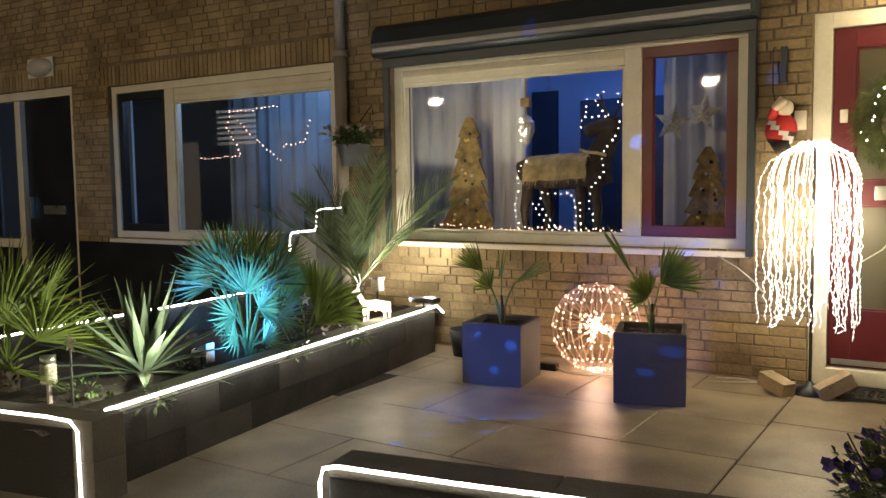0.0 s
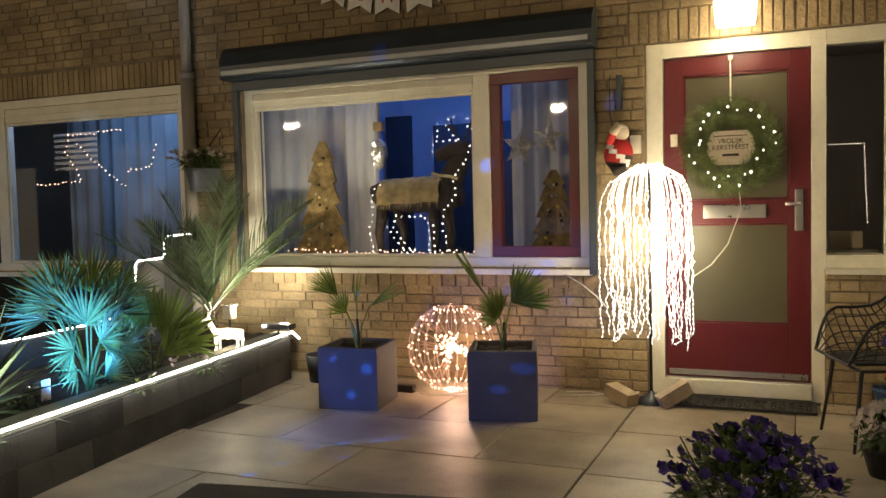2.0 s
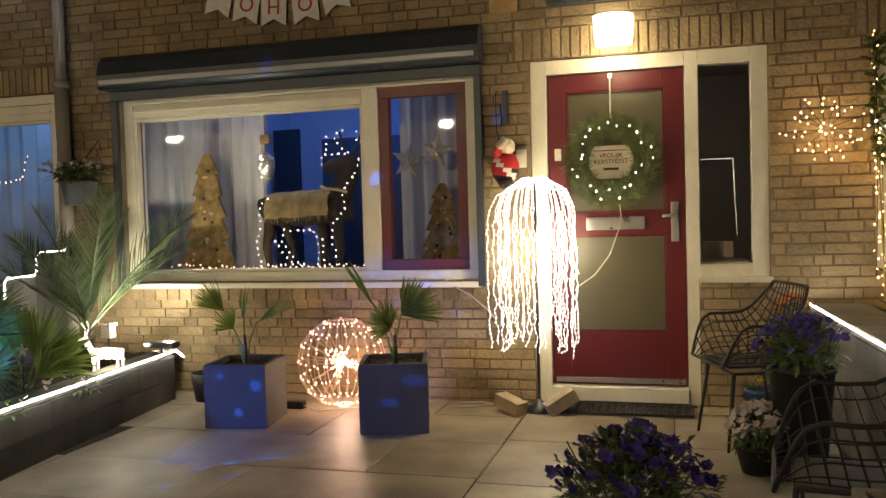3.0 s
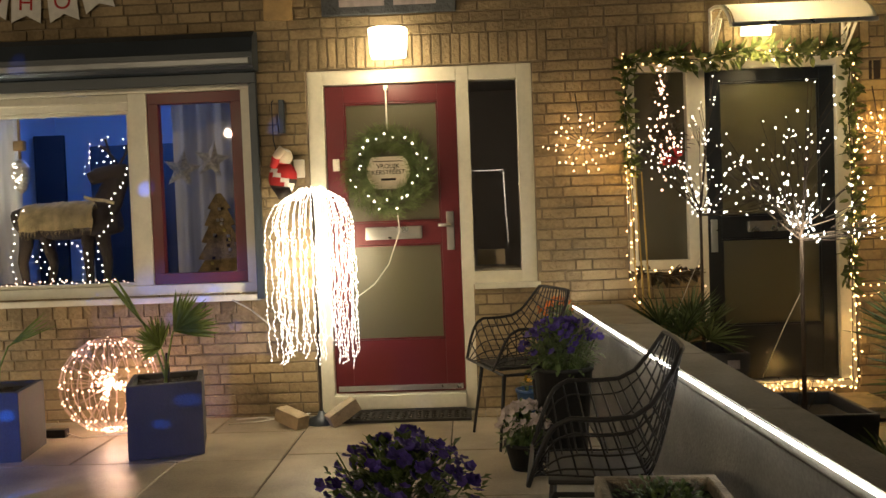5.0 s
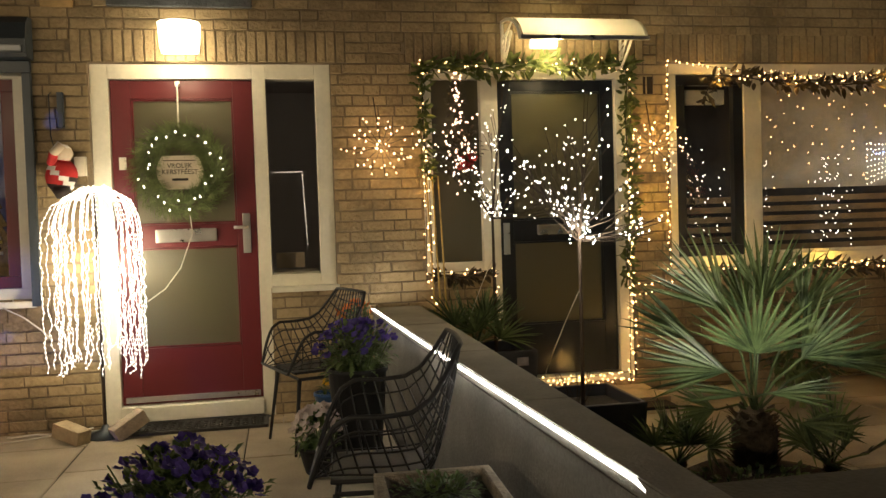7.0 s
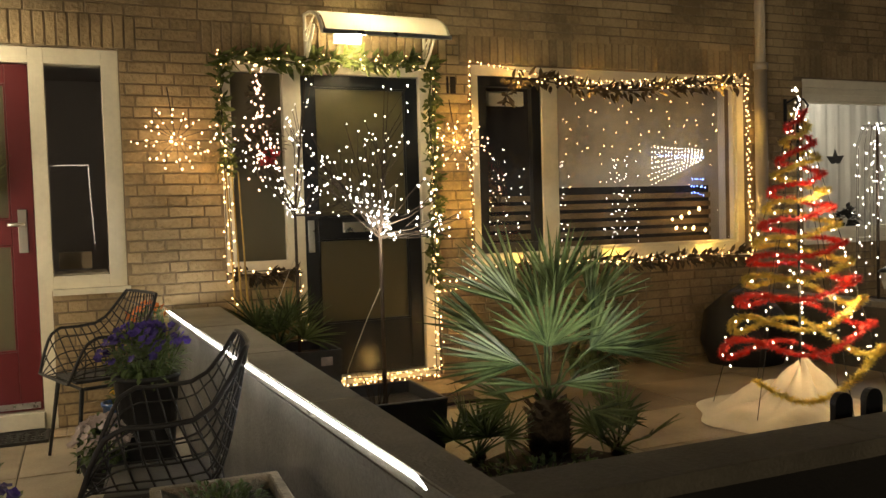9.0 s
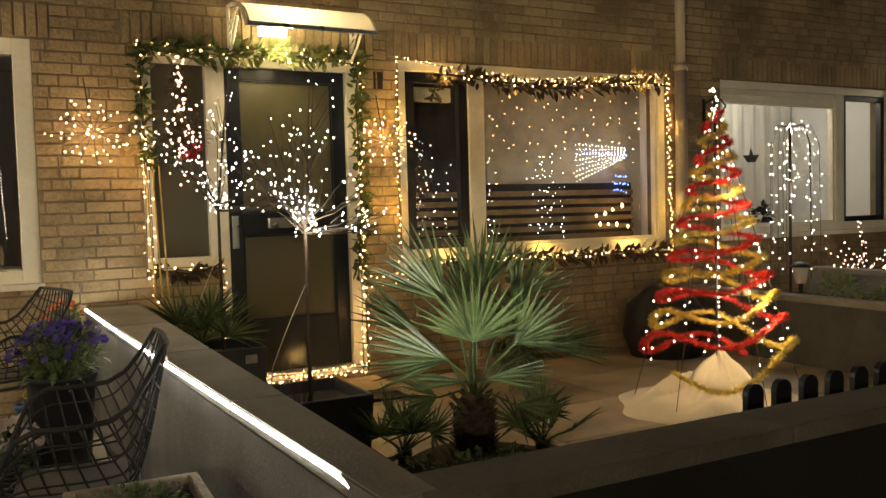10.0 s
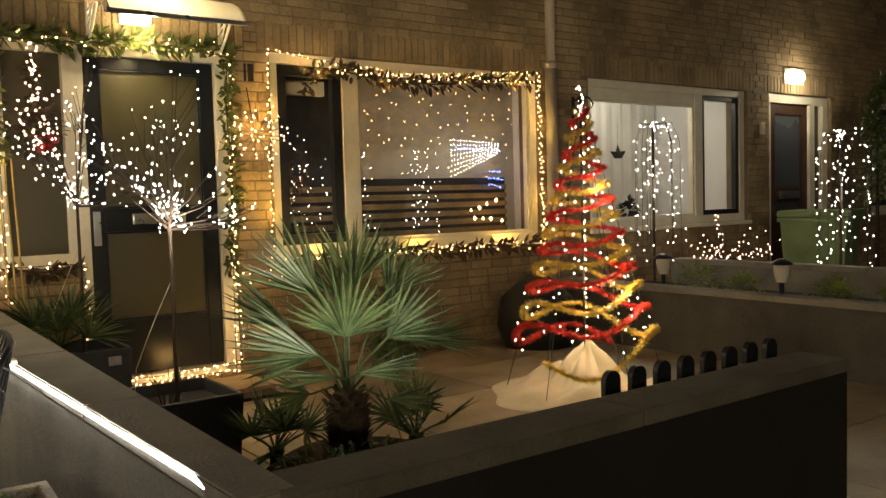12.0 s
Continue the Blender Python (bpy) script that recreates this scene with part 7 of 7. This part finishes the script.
def pillar_light(label, at, h, r, strands, seed):
    dice = random.Random(seed)
    t = thing("light_tree", label, "light tree", at, "lit trees before the far house")
    part("pole", rod(bmesh.new(), (0, 0, 0), (0, 0, h), 0.012), TWIG, t)
    bm, spots = bmesh.new(), []
    for k in range(strands):
        a = 6.283 * k / strands + dice.uniform(-0.2, 0.2)
        R = r * dice.uniform(0.7, 1.1)
        pts = [Vector((0, 0, h)), Vector((R * 0.7 * math.cos(a), R * 0.7 * math.sin(a), h + 0.02)), Vector((R * math.cos(a), R * math.sin(a), h - 0.15)), Vector((R * math.cos(a) * 1.05, R * math.sin(a) * 1.05, h * dice.uniform(0.08, 0.3)))]
        part("strand", tube(bmesh.new(), pts, 0.002, 4), WIRE, t)
        spots += [p + Vector((dice.uniform(-1, 1), dice.uniform(-1, 1), dice.uniform(-1, 1))) * 0.04 for p in along(pts, dice.uniform(0.11, 0.16))]
    spots += [Vector((dice.gauss(0, 0.035), dice.gauss(0, 0.035), h * (0.45 + 0.55 * dice.random() ** 0.6))) for k in range(34)]
    bulb_set(t, spots, 0.0072, BULB_WHITE, "white bulbs")


pillar_light("tree of white lights in front of the far window", pose(6.60, 5.2, 0.40), 1.45, 0.215, 10, 1)
pillar_light("tall tree of white lights beside the green bin", pose(7.60, 4.0, -0.03), 1.72, 0.24, 11, 2)
dice = random.Random(9)
bm, spots = bmesh.new(), []
for k in range(22):
    a, e = dice.uniform(0, 6.28), radians(dice.uniform(8, 80))
    d = Vector((math.cos(a) * math.cos(e), math.sin(a) * math.cos(e), math.sin(e)))
    L = dice.uniform(0.3, 0.6)
    rod(bm, (0, 0, 0), d * L, 0.004, 0.002, 4)
    spots += [d * (L * s) for s in (0.35, 0.6, 0.8, 1.0)]
t = thing("lit_shrub", "bare shrub with rosy bulbs before the far house", "light tree", pose(7.62, 5.2, 0.55))
part("stem", bm, TWIG, t)
bulb_set(t, spots, 0.009, BULB_ROSE, "")
for y in (4.77, 3.68):
    t = thing("path_lantern", "black path lantern with a clear glass body, unlit", "lantern", pose(6.2, y, 0.42), "path lanterns in the bed")
    part("post", rod(bmesh.new(), (0, 0, -0.05), (0, 0, 0.14), 0.018), BLACK_PAINT, t)
    bm = bmesh.new()
    lathe(bm, [(0.04, 0.14), (0.055, 0.20), (0.06, 0.27)], 16)
    part("glass", bm, surface("lantern_glass", (0.75, 0.73, 0.66), 0.15, vary=0.1, trans=0.3), t, "clear glass", True)
    bm = bmesh.new()
    lathe(bm, [(0.082, 0.27), (0.075, 0.285), (0.03, 0.31), (0.001, 0.315)], 16)
    part("cap", bm, BLACK_PAINT, t, "", True)
setting("ground_far_bed", crate(5.985, 6.9, 2.4, 5.6, -0.05, 0.40), SOIL, "soil of the far raised bed", "soil")
for x, y, s in ((6.45, 4.6, 0.2), (6.5, 4.2, 0.15), (6.3, 3.3, 0.14), (6.6, 3.5, 0.16), (6.5, 3.0, 0.13)):
    bm = bmesh.new()
    foliage(bm, (0, 0, s * 0.5), (s * 1.2, s * 1.2, s * 0.8), 220, 0.05, D)
    tagged(part("bed_shrub", bm, LIME), "low yellow-green shrub in the far bed", "shrub", "shrubs in the far bed").matrix_basis = pose(x, y, 0.40)
t = thing("wheeled_bin", "green plastic wheeled refuse bin", "bin", pose(8.92, 4.95, 0, 0, 0, 15))
bm = crate(-0.28, 0.28, -0.33, 0.33, 0.06, 0.94, 0.03)
for v in bm.verts:
    f = 0.82 + 0.18 * v.co.z / 0.94
    v.co.x, v.co.y = v.co.x * f, v.co.y * f
part("body", bm, BINGREEN, t)
part("lid", crate(-0.31, 0.31, -0.37, 0.35, 0.95, 1.02, 0.025), BINGREEN, t, "rounded green lid")
part("rim", crate(-0.30, 0.30, -0.35, 0.35, 0.90, 0.945, 0.01), BINGREEN, t)
for x in (-0.22, 0.22):
    part("wheel", rod(bmesh.new(), (x - 0.025, 0.27, 0.10), (x + 0.025, 0.27, 0.10), 0.10, sides=20), BLACK_PAINT, t)
t = thing("conifer", "dark narrow conifer beside the far door", "tree", pose(9.6, 4.7, 0))
part("trunk", rod(bmesh.new(), (0, 0, 0), (0, 0, 1.9), 0.03, 0.01), TWIG, t)
bm = bmesh.new()
for k in range(9):
    foliage(bm, (0.05 * math.sin(k), 0.05 * math.cos(k), 1.2 + 0.14 * k), (0.24 - 0.02 * k, 0.24 - 0.02 * k, 0.14), 120, 0.07, D)
part("crown", bm, PINE, t)
bm = bmesh.new()
foliage(bm, (0, 0, 0.45), (0.5, 0.5, 0.5), 700, 0.07, D)
tagged(part("hedge_shrub", bm, PINE), "dark shrub at the far end of the terrace", "shrub").matrix_basis = pose(9.4, 3.6, 0)

# ---- street lamps across the road, seen in the window panes ----
for x in (-12.5, -5.1):
    t = thing("street_lamp", "lit street lamp across the road", "street lamp", pose(x, -8.0, 0), "street lamps")
    part("post", rod(bmesh.new(), (0, 0, -0.03), (0, 0, 3.4), 0.06, 0.04, 12), ANTHRACITE, t, "", True)
    part("head", crate(-0.32, 0.32, -0.12, 0.12, 3.58, 3.66, 0.03), ANTHRACITE, t)
    part("lamp_glass", crate(-0.17, 0.17, -0.10, 0.10, 3.48, 3.579, 0.02), STREETGLOW, t, "bright lamp glass")


# ---- bricks of the house front, last: each with its own edges, joints recessed ----
COURSE, LONG, SHORT = 0.0695, 0.222, 0.110
SOLDIER = [(-10.3, -8.14), (-7.72, -4.53), (-0.85, 0.86), (1.26, 2.96), (3.06, 5.75), (6.25, 8.93), (9.14, 10.63), (11.4, 13.7)]
solid = []
for a, b in SOLDIER:
    z = next(h[3] for h in OPEN if h[0] >= a - 0.01 and h[1] <= b + 0.3)
    solid.append((a, b, z, z + 0.21))
for h in (OPEN[2], OPEN[7], OPEN[8]):
    solid.append((h[0] - 0.06, h[1] + 0.06, h[2] - 0.125, h[2] - 0.02))
blocks = []
bond = random.Random(12)
for row in range(int((TOP + 0.05) / COURSE)):
    z0 = -0.05 + row * COURSE
    z1 = z0 + COURSE - 0.010
    x = LEFT - bond.uniform(0, 0.2)
    while x < RIGHT:
        step = LONG if bond.random() < 0.66 else SHORT
        step += bond.uniform(-0.006, 0.006)
        spans = [(max(LEFT, x), min(RIGHT, x + step - 0.009))]
        for h in (*OPEN, *solid, (-4.02, -1.06, 2.29, 2.33)):
            if h[2] < (z0 + z1) / 2 < h[3]:
                spans = [s for a, b in spans for s in ((a, min(b, h[0] - 0.004)), (max(a, h[1] + 0.004), b)) if s[1] - s[0] > 0.02]
        blocks += [(a, b, z0, z1) for a, b in spans]
        x += step
for a, b, z0, z1 in solid:
    n = int((b - a) / (0.0625 if z1 - z0 > 0.15 else 0.105))
    w = (b - a) / n
    blocks += [(a + i * w + 0.005, a + (i + 1) * w - 0.005, z0 + 0.006, z1 - 0.006) for i in range(n)]
near = sorted((b for b in blocks if b[3] < 2.3), key=lambda b: abs((b[0] + b[1]) / 2 - 0.1) + 0.3 * abs(b[2] - 1.0))[:300]
chosen = set(near)
CHAMFER = 0.003


def brick_box(verts, faces, x0, x1, y0, y1, z0, z1):
    n = len(verts)
    c = CHAMFER
    verts += [(x0, y1, z0), (x1, y1, z0), (x1, y1, z1), (x0, y1, z1), (x0, y0 + c, z0), (x1, y0 + c, z0), (x1, y0 + c, z1), (x0, y0 + c, z1), (x0 + c, y0, z0 + c), (x1 - c, y0, z0 + c), (x1 - c, y0, z1 - c), (x0 + c, y0, z1 - c)]
    for s in (0, 4):
        faces += [(n + s + k, n + s + (k + 1) % 4, n + s + 4 + (k + 1) % 4, n + s + 4 + k) for k in range(4)]
    faces.append((n + 8, n + 9, n + 10, n + 11))


dice = random.Random(5)
verts, faces = [], []
for b in blocks:
    if b not in chosen:
        out = dice.uniform(-0.003, 0.003)
        brick_box(verts, faces, b[0], b[1], FACE + out, FACE + 0.02, b[2] + dice.uniform(-0.001, 0.001), b[3] + dice.uniform(-0.001, 0.001))
me = bpy.data.meshes.new("brickwork")
me.from_pydata(verts, [], faces)
me.materials.append(BRICK)
rest = new("brickwork", me)
rest.parent = facade
rest["kind"] = "stuff"
shared = {}
for b in near:
    key = (round(b[1] - b[0], 2), round(b[3] - b[2], 2))
    if key not in shared:
        v, f = [], []
        brick_box(v, f, -key[0] / 2, key[0] / 2, 0, 0.02, -(b[3] - b[2]) / 2, (b[3] - b[2]) / 2)
        me = bpy.data.meshes.new("brick")
        me.from_pydata(v, [], f)
        me.materials.append(BRICK)
        shared[key] = me
    ob = new("brick", shared[key])
    ob.parent = facade
    ob.location = ((b[0] + b[1]) / 2, FACE + dice.uniform(-0.003, 0.003), (b[2] + b[3]) / 2)
